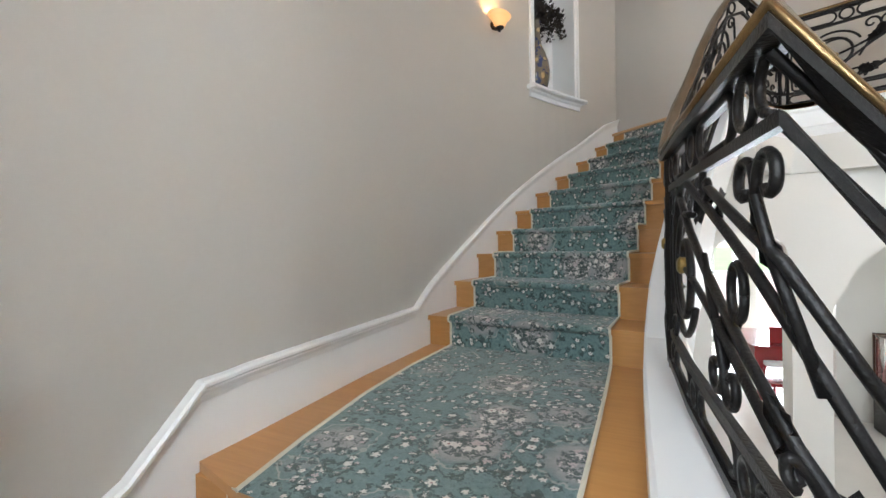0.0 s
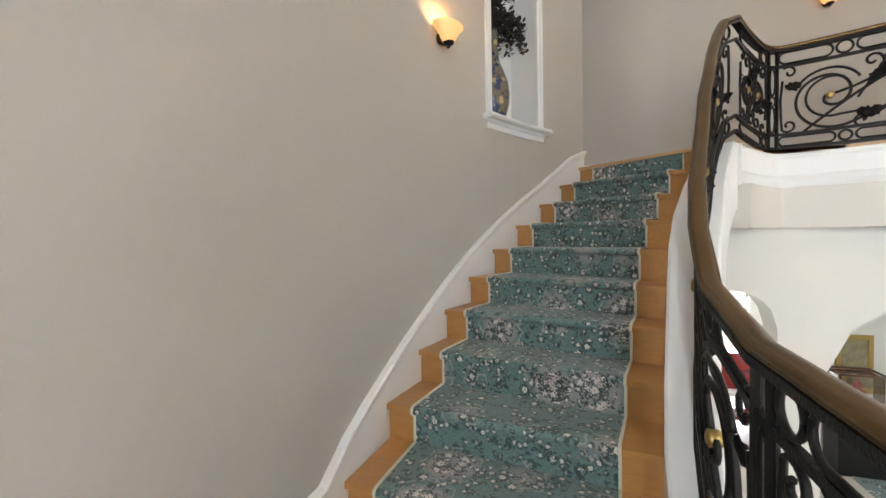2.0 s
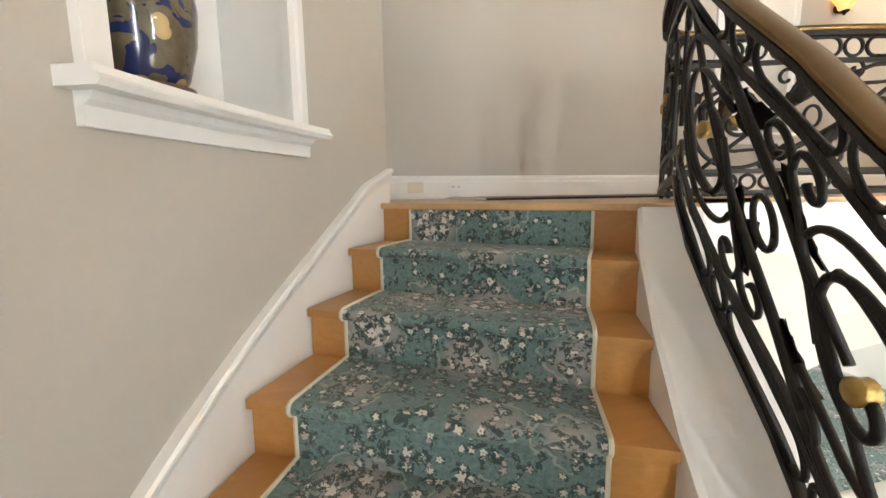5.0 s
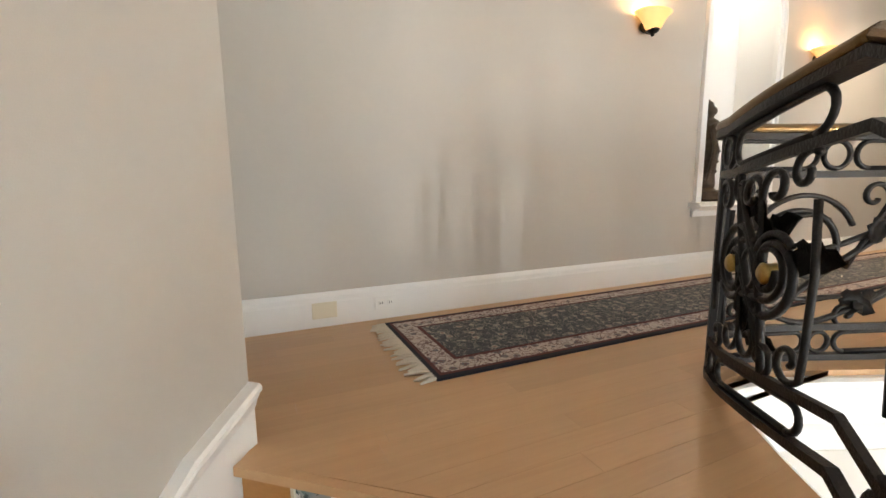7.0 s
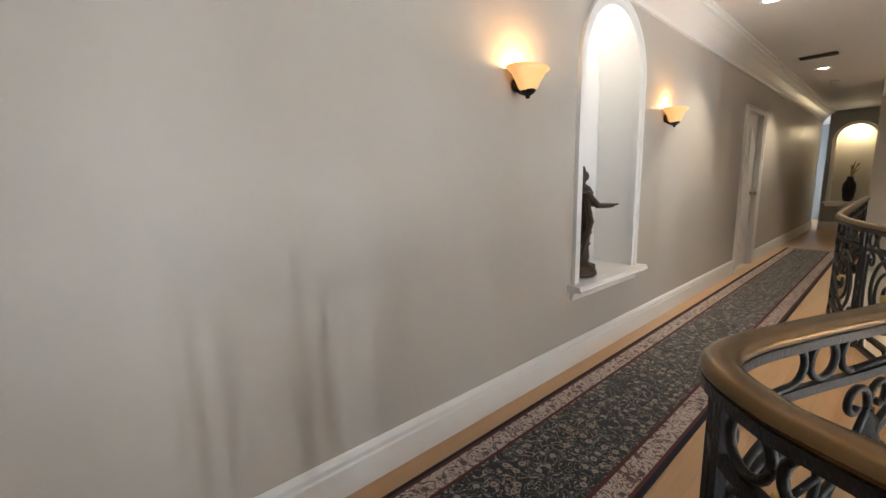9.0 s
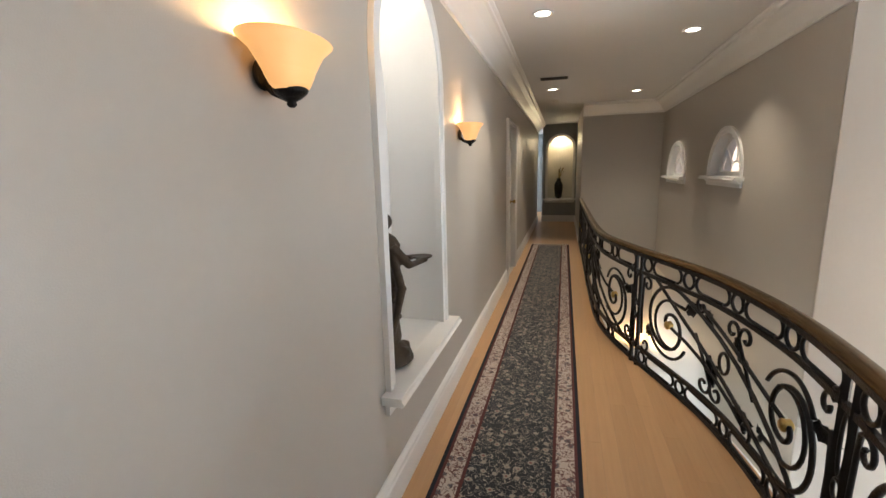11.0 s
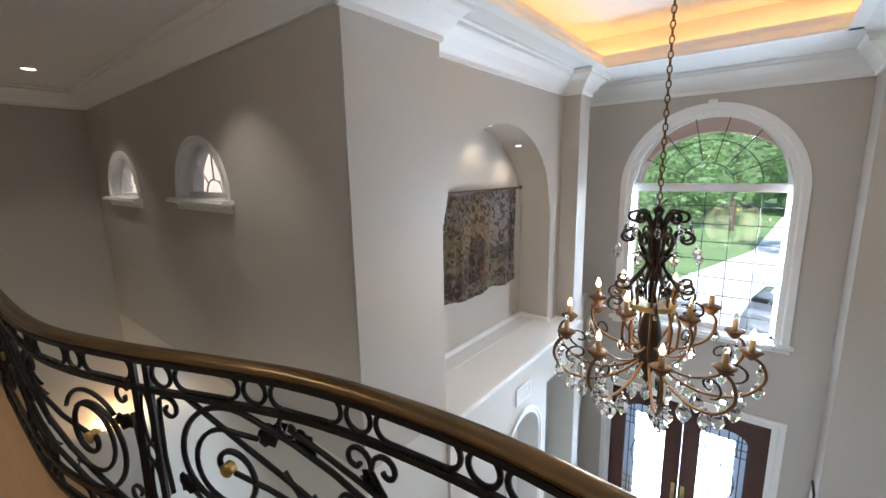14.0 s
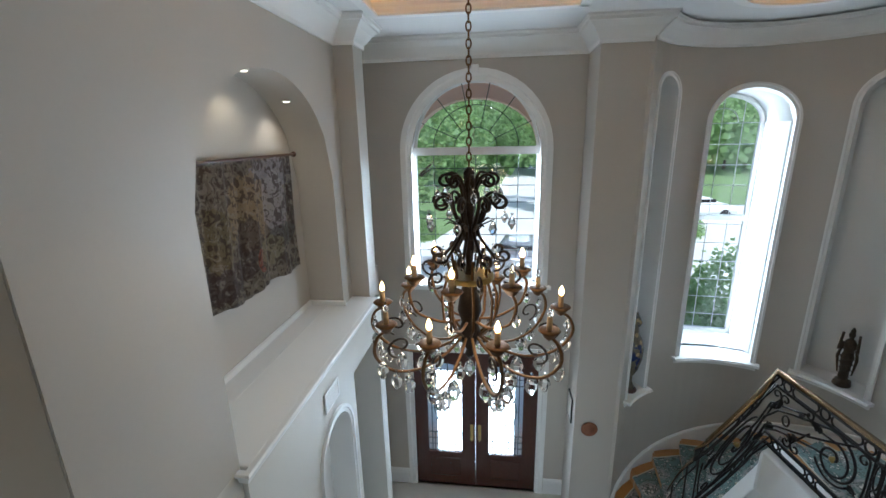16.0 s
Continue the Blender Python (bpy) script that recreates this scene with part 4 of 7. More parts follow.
# lower storey: wall under the hall with two arches and an added third, and the rooms beyond
ARCH_A = dict(s0=0.30, s1=0.95, z0=LOW, z1=-1.16, rise=0.32)
ARCH_B = dict(s0=1.25, s1=4.45, z0=LOW, z1=-1.0, rise=0.9)
# unseen opening, added to let dining room light onto the gallery's lower wall
LIGHT_ARCH = dict(s0=5.2, s1=8.8, z0=LOW, z1=-0.9, rise=0.9)
wall("wall_lower", "cream lower wall with arched openings under the hall", [(1.45, -1.21), (END, -1.21)], LOW, -0.30, [ARCH_A, ARCH_B, LIGHT_ARCH], 0.3, mat=CREAM, inner=CREAM, inside=1)
wall("wall_under_stair", "cream wall below the stairs", [(1.45, -1.21), (1.45, -2.2)], LOW, -1.25, thick=0.15, mat=CREAM, inside=1)
WIN_D = [dict(s0=0.6 + 1.5 * i, s1=1.7 + 1.5 * i, z0=LOW + 0.1, z1=-1.2, rise=0) for i in range(7)]
_, din_at, _ = wall("wall_dining_far", "cream far wall of the dining room with tall windows", [(0.3, 7.2), (11.5, 7.2)], LOW, -0.30, WIN_D, 0.3, mat=CREAM, inside=1)
wall("wall_dining_west", "cream side wall of the living room", [(0.3, -1.1), (0.3, 7.2)], LOW, -0.30, thick=0.2, mat=CREAM, inside=1)
wall("wall_dining_east", "cream side wall of the dining room", [(11.5, -1.1), (11.5, 7.2)], LOW, -0.30, thick=0.2, mat=CREAM, inside=-1)
wall("wall_picture", "short cream wall with a framed picture", [(3.9, 2.35), (5.32, 2.35)], LOW, -0.30, thick=0.25, mat=CREAM, inside=1)
tagged(link("ceiling", boxed((0.1, 0.0, -0.4), (11.7, 7.4, -0.305)), CEIL), "white ceiling of the rooms under the hall", "ceiling", kind="structure")
bm = boxed((4.4, 0.6, LOW), (11.3, 7.1, LOW + 0.012))
uvl = bm.loops.layers.uv.new("uv")
for f in bm.faces:
    for l in f.loops:
        l[uvl].uv = (l.vert.co.x * 0.6, l.vert.co.y * 0.6)
tagged(link("dining_carpet", bm, CARPET), "teal floral fitted carpet of the dining room", "carpet", kind="structure")
wall("wall_foyer_corner", "taupe foyer corner beside the front door", [(5.80, -6.2), (5.80, -6.85)], LOW, -0.33, thick=0.2, mat=WALL, inside=1)
tagged(link("ceiling", boxed((5.98, -7.0, -0.42), (7.8, -2.5, -0.36)), CEIL), "white ceiling of the side room", "ceiling", kind="structure")
tagged(link("patio", boxed((-14, 7.6, LOW - 0.18), (30, 46, LOW - 0.12)), PAVING), "pale pink sunlit patio outside the dining windows", "patio", kind="structure")

# ---- wrought-iron railing ----
def rail_line():
    """Base line of the railing in 3D, from the far hall to the foot of the stairs."""
    line = []
    for p in balcony:
        lift = 0.07 * max(0.0, min(1.0, (2.24 - p.x) / 0.3)) if p.x < 2.24 else 0.0
        line.append(Vector((p.x, p.y, lift)))
    flight = [stringer_at(k * 0.25, rail_off(k * 0.25)) for k in range(1, 37)]
    line += [Vector((p.x, p.y, white_top(k * 0.25))) for k, p in enumerate(flight, 1)]
    line += [Vector((1.19, -4.3, LAND + 0.14)), Vector((1.21, -4.8, LAND + 0.12))]
    line += [Vector((1.262, -5.46, LAND + 0.10))]
    for i in range(2, 2 * WIND + 1):
        p = wind_in(i * 0.5)
        p = p + Vector((0.02 if p.x < 1.9 else -0.04, 0.09))
        if p.x > 1.42:
            line.append(Vector((p.x, p.y, LAND + 0.10 + (i - 3.7) * 0.5 * DROP)))
    return line


RAIL = rail_line()
RAIL_S = [0.0]
for a, b in zip(RAIL, RAIL[1:]):
    RAIL_S.append(RAIL_S[-1] + Vector((b.x - a.x, b.y - a.y)).length)


def on_rail(s, v):
    s = max(0.0, min(RAIL_S[-1] - 1e-6, s))
    i = int(np.searchsorted(RAIL_S, s, side="right")) - 1
    i = min(i, len(RAIL) - 2)
    f = (s - RAIL_S[i]) / max(1e-9, RAIL_S[i + 1] - RAIL_S[i])
    return RAIL[i].lerp(RAIL[i + 1], f) + Vector((0, 0, v))


def s_of(x, y):
    return min(range(len(RAIL)), key=lambda i: (RAIL[i].x - x) ** 2 + (RAIL[i].y - y) ** 2)


def s_at(x, y):
    return RAIL_S[s_of(x, y)]


TOPV, SUBV, LOV, BASEV = 0.845, 0.705, 0.145, 0.03
BAR = 0.0095


def bar(parent, name, uv, s0, r=BAR, flat=1.0, mat=None, sides=6):
    bm = tube(bmesh.new(), [on_rail(s0 + u, v) for u, v in uv], r, sides, flat)
    return part(name, bm, mat or IRON, parent, smooth=True)


def ring_uv(cu, cv, ru, rv, n=20):
    return [(cu + ru * math.cos(i * math.tau / n), cv + rv * math.sin(i * math.tau / n)) for i in range(n + 1)]


def pill_uv(u0, u1, v0, v1):
    r = (v1 - v0) / 2
    r = min(r, (u1 - u0) / 2)
    pts = []
    for cx, a0 in ((u1 - r, -90), (u0 + r, 90)):
        pts += [(cx + r * math.cos(radians(a0 + i * 180 / 8)), (v0 + v1) / 2 + (v1 - v0) / 2 * math.sin(radians(a0 + i * 180 / 8))) for i in range(9)]
    return pts + [pts[0]]


def chain(parent, s0, s1, v0, v1):
    """Row of long ovals and rings between two bars."""
    length = s1 - s0
    n = max(1, round(length / 0.46))
    pitch = length / n
    ringr = (v1 - v0) / 2 - 0.008
    for i in range(n):
        a = i * pitch
        bar(parent, "ring", ring_uv(a + ringr + 0.01, (v0 + v1) / 2, ringr, ringr), s0, 0.009)
        if pitch > 0.3:
            bar(parent, "oval", pill_uv(a + 2 * ringr + 0.03, a + pitch - 0.012, v0 + 0.008, v1 - 0.008), s0, 0.009)


def curl(c, r0, r1, a0, a1, n=18):
    return [(c[0] + (r0 + (r1 - r0) * i / n) * math.cos(radians(a0 + (a1 - a0) * i / n)), c[1] + (r0 + (r1 - r0) * i / n) * math.sin(radians(a0 + (a1 - a0) * i / n))) for i in range(n + 1)]


def leaf(parent, s0, p, way, size=0.11):
    """A ribbed acanthus leaf of forged iron that curls off the bar."""
    w = Vector(way).normalized()
    side = Vector((-w.y, w.x))
    bm = bmesh.new()
    rows = []
    for i in range(7):
        t = i / 6
        half = size * 0.36 * math.sin(math.pi * (0.12 + 0.8 * t)) * (1.25 if i % 2 else 0.85)
        c = Vector(p) + w * size * t + side * (0.25 * size * t * t)
        row = []
        for k, f in enumerate((-1, -0.45, 0, 0.45, 1)):
            q = c + side * half * f
            base = on_rail(s0 + q.x, q.y)
            a, b = on_rail(s0 + q.x - 0.01, q.y), on_rail(s0 + q.x + 0.01, q.y)
            d = Vector((b.x - a.x, b.y - a.y, 0)).normalized()
            nrm = Vector((-d.y, d.x, 0))
            row.append(bm.verts.new(base + nrm * (0.012 * (1 - abs(f)) + 0.03 * t * t)))
        rows.append(row)
    for r, q in zip(rows, rows[1:]):
        for k in range(4):
            bm.faces.new((r[k], r[k + 1], q[k + 1], q[k]))
    bmesh.ops.solidify(bm, geom=bm.faces[:], thickness=0.006)
    part("leaf", bm, IRON, parent, smooth=True)


def boss(parent, s0, u, v):
    c = on_rail(s0 + u, v)
    a, b = on_rail(s0 + u - 0.02, v), on_rail(s0 + u + 0.02, v)
    d = Vector((b.x - a.x, b.y - a.y, 0)).normalized()
    bm = lathe(bmesh.new(), [(0.0, -0.022), (0.018, -0.022), (0.028, -0.014), (0.026, -0.006), (0.026, 0.006), (0.028, 0.014), (0.018, 0.022), (0.006, 0.025)], (0, 0, 0), 14)
    up = Vector((-d.y, d.x, 0))
    m = Matrix((d, Vector((0, 0, 1)), up)).transposed().to_4x4()
    bmesh.ops.transform(bm, matrix=Matrix.Translation(c) @ m, verts=bm.verts)
    part("boss", bm, BRASS, parent, "round brass boss", smooth=True)


def half_panel(parent, s0, W, turn):
    """Great spiral with its tails; turn=True gives the same, turned half round about the panel's middle."""
    mid = (LOV + SUBV) / 2

    def T(pts):
        return [(W - u, 2 * mid - v) for u, v in pts] if turn else pts
    R = min(0.265, W * 0.22)
    cu, cv = 0.02 + R + 0.03, mid + 0.01
    top = 2.75 * 180
    sp = curl((cu, cv), 0.02, R, 60 + top, 60, 52)
    end = sp[-1]
    tail = [(end[0] + (W - 0.16 - end[0]) * t + 0.02 * math.sin(math.pi * t), end[1] + (LOV + 0.01 - end[1]) * t + 0.035 * math.sin(math.pi * t)) for t in (0.15, 0.3, 0.45, 0.6, 0.75, 0.9, 1.0)]
    bar(parent, "scroll", T(sp + tail), s0, 0.0115)
    arm = [(cu + 0.03, cv - 0.01)] + [(cu + 0.03 + (W * 0.62 - cu) * t, cv - 0.01 + (LOV + 0.06 - cv) * (t ** 1.25)) for t in (0.2, 0.4, 0.6, 0.8, 1.0)]
    bar(parent, "scroll", T(arm), s0, 0.0105)
    e = arm[-1]
    bar(parent, "scroll", T(curl((e[0] + 0.0, e[1] + 0.045 - 0.045), 0.055, 0.012, 250, 620, 18)), s0, 0.009)
    inner = curl((cu + 0.01, cv), R * 0.55, R * 0.62, 300, 75, 16)
    tip = (inner[-1][0] + 0.10, inner[-1][1] - 0.005)
    bar(parent, "scroll", T(inner + [tip]), s0, 0.010)
    low = curl((cu + 0.0, cv - 0.01), R * 0.82, R * 0.74, 215, 330, 14)
    bar(parent, "scroll", T(low), s0, 0.010)
    c1 = curl((0.06, SUBV - 0.07), 0.055, 0.012, 140, -230, 18)
    bar(parent, "scroll", T([(0.02, LOV + 0.12), (0.006, mid), (0.012, SUBV - 0.10)] + c1), s0, 0.009)
    c2 = curl((0.065, LOV + 0.055), 0.05, 0.012, 220, 560, 18)
    bar(parent, "scroll", T(c2), s0, 0.009)
    plume = (W * 0.56, SUBV - 0.10)
    bar(parent, "scroll", T([(W * 0.66, mid - 0.06), (W * 0.60, mid + 0.08), plume] + curl((plume[0] - 0.055, plume[1] + 0.02), 0.055, 0.014, 0, 330, 16)), s0, 0.0095)
    bar(parent, "scroll", T([plume] + curl((plume[0] + 0.06, plume[1] + 0.02), 0.055, 0.014, 180, -150, 16)), s0, 0.0095)
    for p, w in ((plume, (-0.25, -1.0)), ((plume[0] + 0.015, plume[1] - 0.05), (0.35, -1.0)), (tip, (1, 0.25)), ((low[0][0], low[0][1]), (-0.9, 0.5)), ((e[0] - 0.10, e[1] + 0.08), (0.8, -0.8))):
        (q,) = T([p])
        leaf(parent, s0, q, (-w[0], -w[1]) if turn else w)
    (b,) = T([(cu, cv)])
    boss(parent, s0, *b)


def panel(parent, s0, s1):
    W = s1 - s0
    half_panel(parent, s0, W, False)
    half_panel(parent, s0, W, True)
    mid = (LOV + SUBV) / 2
    bar(parent, "ring", ring_uv(W / 2, mid, 0.042, 0.055), s0, 0.009)


def post(parent, s, gap=0.075, full=True):
    for u in (0.0, gap):
        bm = bmesh.new()
        a, b = on_rail(s + u, 0.0), on_rail(s + u, TOPV)
        tube(bm, [a, b], 0.0145, 4)
        part("post", bm, IRON, parent)
    h = (SUBV - LOV)
    mid = (LOV + SUBV) / 2
    for v0, v1 in ((LOV + 0.01, mid - 0.045), (mid + 0.045, SUBV - 0.01)):
        bar(parent, "oval", [(gap / 2 + (gap / 2 - 0.014) * math.cos(i * math.tau / 20), (v0 + v1) / 2 + (v1 - v0) / 2 * math.sin(i * math.tau / 20)) for i in range(21)], s, 0.007)
    bar(parent, "ring", ring_uv(gap / 2, mid, gap / 2 - 0.012, 0.036), s, 0.007)


def run(parent, s0, s1, handmat=BRONZE):
    """Handrail and the two long bars of one stretch."""
    def line(v):
        ss = sorted({s0, s1} | {s for s in RAIL_S if s0 < s < s1})
        return [on_rail(s, v) for s in ss]
    prof = [(-0.028, 0.0), (-0.034, 0.012), (-0.030, 0.024), (-0.016, 0.032), (0.0, 0.034), (0.016, 0.032), (0.030, 0.024), (0.034, 0.012), (0.028, 0.0), (0.012, -0.008), (-0.012, -0.008)]
    part("handrail", sweep(bmesh.new(), line(TOPV), prof), handmat, parent, "worn bronze handrail", smooth=True)
    sq = [(-0.009, -0.012), (0.009, -0.012), (0.009, 0.012), (-0.009, 0.012)]
    part("top_bar", sweep(bmesh.new(), line(SUBV), sq), IRON, parent)
    part("upper_bar", sweep(bmesh.new(), line(TOPV - 0.012), [(a * 3.3, u * 0.9) for a, u in sq]), IRON, parent)
    part("base_bar", sweep(bmesh.new(), line(BASEV), [(a * 1.5, u) for a, u in sq]), IRON, parent)
    part("low_bar", sweep(bmesh.new(), line(LOV), sq), IRON, parent)


balcony_rail = thing("balcony_railing", "black wrought-iron scroll railing with bronze handrail on the balcony", "railing")
stair_rail = thing("stair_railing", "black wrought-iron scroll railing with bronze handrail on the stairs", "railing")
S_POSTS = [s_at(10.72, -1.0), s_at(9.9, -1.0), s_at(7.75, -1.0), s_at(5.6, -1.2), s_at(3.82, -1.67), s_at(2.40, -1.165)]
S_TOP = s_at(1.94, -1.70)
S_KINK2, S_KINK1 = s_at(1.19, -4.3) - 0.02, s_at(1.262, -5.46)
run(balcony_rail, 0.0, S_TOP)
run(stair_rail, S_TOP, RAIL_S[-1])
for a, b in zip(S_POSTS, S_POSTS[1:]):
    panel(balcony_rail, a + 0.10, b - 0.02)
    chain(balcony_rail, a + 0.09, b, SUBV + 0.012, TOPV - 0.018)
    chain(balcony_rail, a + 0.09, b, BASEV + 0.012, LOV - 0.012)
for s in S_POSTS:
    post(balcony_rail, s)
chain(balcony_rail, S_POSTS[-1] + 0.09, S_TOP - 0.09, SUBV + 0.012, TOPV - 0.018)
panel(balcony_rail, S_POSTS[-1] + 0.10, S_TOP - 0.10)
chain(balcony_rail, S_POSTS[-1] + 0.09, S_TOP - 0.09, BASEV + 0.012, LOV - 0.012)
F = [S_TOP, S_TOP + (S_KINK2 - S_TOP) / 2, S_KINK2, S_KINK1 + 0.66]
for a, b in zip(F, F[1:]):
    panel(stair_rail, a + 0.10, b - 0.02)
    chain(stair_rail, a + 0.09, b, SUBV + 0.012, TOPV - 0.018)
    chain(stair_rail, a + 0.09, b, BASEV + 0.012, LOV - 0.012)
for s in F[1:3]:
    post(stair_rail, s)
s = S_KINK1 + 0.66
while s < RAIL_S[-1]:
    bm = tube(bmesh.new(), [on_rail(s, 0.0), on_rail(s, TOPV)], 0.009, 6)
    part("baluster", bm, IRON, stair_rail)
    s += 0.125

# ---- rug, floor boards later ----
def slab(lo, hi, mat_name, name, parent):
    """A thin block whose top carries uv in metres."""
    bm = boxed(lo, hi)
    uvl = bm.loops.layers.uv.new("uv")
    for f in bm.faces:
        for l in f.loops:
            l[uvl].uv = (l.vert.co.x, l.vert.co.y)
    return part(name, bm, mat_name, parent)


rug = thing("runner_rug", "long dark navy floral runner rug on the oak floor", "rug")
X0, X1, Y0, Y1 = 1.46, 10.49, -0.81, -0.13
for i, (inset, m, nm) in enumerate(((0.0, RUGNAVY, "edge"), (0.02, RUGRED, "outer_band"), (0.035, RUGBORDER, "border"), (0.125, RUGRED, "inner_band"), (0.142, RUGFIELD, "field"))):
    slab((X0 + inset, Y0 + inset, 0.0), (X1 - inset, Y1 - inset, 0.011 + 0.0006 * i), m, nm, rug)
rng = random.Random(4)
for end, sgn in ((X0, -1), (X1, 1)):
    for j in range(34):
        y = Y0 + 0.01 + (Y1 - Y0 - 0.02) * j / 33
        q = y + rng.uniform(-0.025, 0.025)
        ln = rng.uniform(0.06, 0.10)
        bm = tube(bmesh.new(), [(end, y, 0.008), (end + sgn * ln * 0.4, (y + q) / 2, 0.010), (end + sgn * ln, q, 0.006)], [0.006, 0.008, 0.004], 5)
        part("tassel", bm, FRINGE, rug)


# ---- sconces ----
def sconce(x, y, z, out, label, watts=2.4):
    """Flared amber glass bowl on a dark bracket; out is the plan angle away from the wall."""
    ob = thing("wall_sconce", label, "wall lamp", "sconces of the hall and stairs", (x, y, z), out)
    bm = bmesh.new()
    prof = [(0.05, 0.0), (0.066, 0.012), (0.082, 0.036), (0.096, 0.066), (0.118, 0.095), (0.150, 0.116), (0.154, 0.114), (0.120, 0.091), (0.098, 0.062), (0.078, 0.034), (0.05, 0.010)]
    n = 20
    rings = []
    for r, h in prof:
        rings.append([bm.verts.new((0.075 + r * 0.58 * math.cos(a), r * math.sin(a) * 0.84, h * 0.92)) for a in (k * math.tau / n for k in range(n))])
    for a, b in zip(rings, rings[1:]):
        for k in range(n):
            bm.faces.new((a[k], a[(k + 1) % n], b[(k + 1) % n], b[k]))
    bm.faces.new(rings[0][::-1])
    part("shade", bm, SHADE, ob, "glowing amber glass bowl shade", smooth=True)
    bm = lathe(bmesh.new(), [(0.006, -0.036), (0.012, -0.03), (0.010, -0.024), (0.024, -0.016), (0.036, -0.006), (0.040, 0.002), (0.036, 0.006)], (0.075, 0, 0), 18)
    part("cup", bm, IRON, ob, "dark metal cup with finial", smooth=True)
    part("bracket", tube(bmesh.new(), [(0.0, 0, 0.03), (0.03, 0, 0.0), (0.075, 0, -0.02)], 0.009, 6), IRON, ob)
    part("back_plate", lathe(bmesh.new(), [(0.03, 0), (0.035, 0.004), (0.03, 0.01), (0.01, 0.014)], (0, 0, 0), 16), IRON, ob).matrix_local = pose(0.0, 0, 0.04, 0, 90, 0)
    p = pose(0, 0, 0, 0, 0, out) @ Vector((0.075, 0, 0.10))
    lamp("sconce_lamp", "POINT", (x + p.x, y + p.y, z + p.z), watts, (1.0, 0.60, 0.25), 0.03)
    return ob


SC = "amber glass wall sconce, lit, on the taupe wall"
sconce(3.25, -0.005, 1.63, -90, SC)
sconce(5.18, -0.005, 1.635, -90, SC)
sconce(END - 0.005, -2.05, -2.05, 180, "amber glass wall sconce, lit, low on the gallery end wall", 16)
s_sc = along(wall_line, (-0.02, -2.72))
p_sc, q_sc = stair_at(s_sc, 0.0), stair_at(s_sc, -0.1)
sconce(p_sc.x, p_sc.y, 0.605, math.degrees(math.atan2(q_sc.y - p_sc.y, q_sc.x - p_sc.x)), "amber glass wall sconce, lit, on the curved stair wall")


# ---- statues: one plain mesh each ----
def figure(name, label, at, height, turn, lean=0.0, arm=True, wide=1.15):
    bm = bmesh.new()
    h = height
    lathe(bm, [(0.10 * h, 0), (0.125 * h, 0.02 * h), (0.11 * h, 0.07 * h), (0.09 * h, 0.10 * h), (0.06 * h, 0.13 * h)], (0, 0, 0), 18)
    for i in range(6):
        a = i * 60
        ball(bm, (0.085 * h * math.cos(radians(a)), 0.085 * h * math.sin(radians(a)), 0.075 * h), 0.04 * h, 1)
    lathe(bm, [(0.055 * h, 0.10 * h), (0.07 * h, 0.16 * h), (0.062 * h, 0.26 * h), (0.070 * h, 0.36 * h), (0.078 * h, 0.46 * h), (0.082 * h, 0.52 * h), (0.060 * h, 0.60 * h), (0.070 * h, 0.68 * h), (0.082 * h, 0.74 * h), (0.06 * h, 0.79 * h), (0.026 * h, 0.82 * h), (0.03 * h, 0.84 * h)], (0, 0, 0), 16)
    ball(bm, (0.005 * h, 0, 0.885 * h), 0.048 * h, 2, (0.95, 0.9, 1.15))
    ball(bm, (-0.01 * h, 0, 0.945 * h), 0.035 * h, 2, (1, 1, 1.1))
    ball(bm, (-0.02 * h, 0, 0.985 * h), 0.020 * h, 1)
    for sgn in (-1, 1):
        sh = (0.0, sgn * 0.075 * h, 0.745 * h)
        el = (0.07 * h, sgn * 0.115 * h, 0.63 * h)
        hd = (0.18 * h, sgn * 0.05 * h, 0.625 * h) if arm else (0.03 * h, sgn * 0.10 * h, 0.90 * h)
        tube(bm, [sh, el, hd], [0.030 * h, 0.024 * h, 0.018 * h], 8)
        ball(bm, hd, 0.024 * h, 1, (1.6, 1, 0.7))
        tube(bm, [(0.0, sgn * 0.08 * h, 0.72 * h), (0.02 * h, sgn * 0.12 * h, 0.5 * h), (-0.02 * h, sgn * 0.09 * h, 0.2 * h)], [0.018 * h, 0.024 * h, 0.012 * h], 6)
    for z in (0.30, 0.40, 0.50, 0.62, 0.70):
        r = {0.30: 0.069, 0.40: 0.077, 0.50: 0.084, 0.62: 0.064, 0.70: 0.076}[z]
        tube(bm, [(r * h * math.cos(i * math.tau / 16), r * h * math.sin(i * math.tau / 16), (z + 0.012 * math.sin(3 * i * math.tau / 16)) * h) for i in range(17)], 0.008 * h, 5)
    if arm:
        lathe(bm, [(0.01 * h, 0), (0.045 * h, 0.008 * h), (0.06 * h, 0.022 * h), (0.062 * h, 0.026 * h), (0.04 * h, 0.02 * h)], (0.21 * h, 0, 0.62 * h), 14)
    ob = link(name, bm, STATUE, True)
    ob.matrix_world = pose(*at, 0, lean, turn) @ Matrix.Diagonal((wide, wide, 1, 1))
    fuse = ob.modifiers.new("fuse", "REMESH")
    fuse.mode, fuse.voxel_size, fuse.use_smooth_shade = "VOXEL", height / 130, True
    return tagged(ob, label, "statue")


figure("statue", "dark carved standing figure holding out a dish in the wall niche", (4.105, 0.10, 0.551), 0.76, -38, wide=1.3)
s5 = (NICHE5["s0"] + NICHE5["s1"]) / 2
p5 = stair_at(s5 - 0.06, 0.06)
figure("statue", "small black bronze figure standing in the tower niche", (p5.x, p5.y, NICHE5["z0"] + 0.006), 0.76, 40, 4, arm=False, wide=0.95)


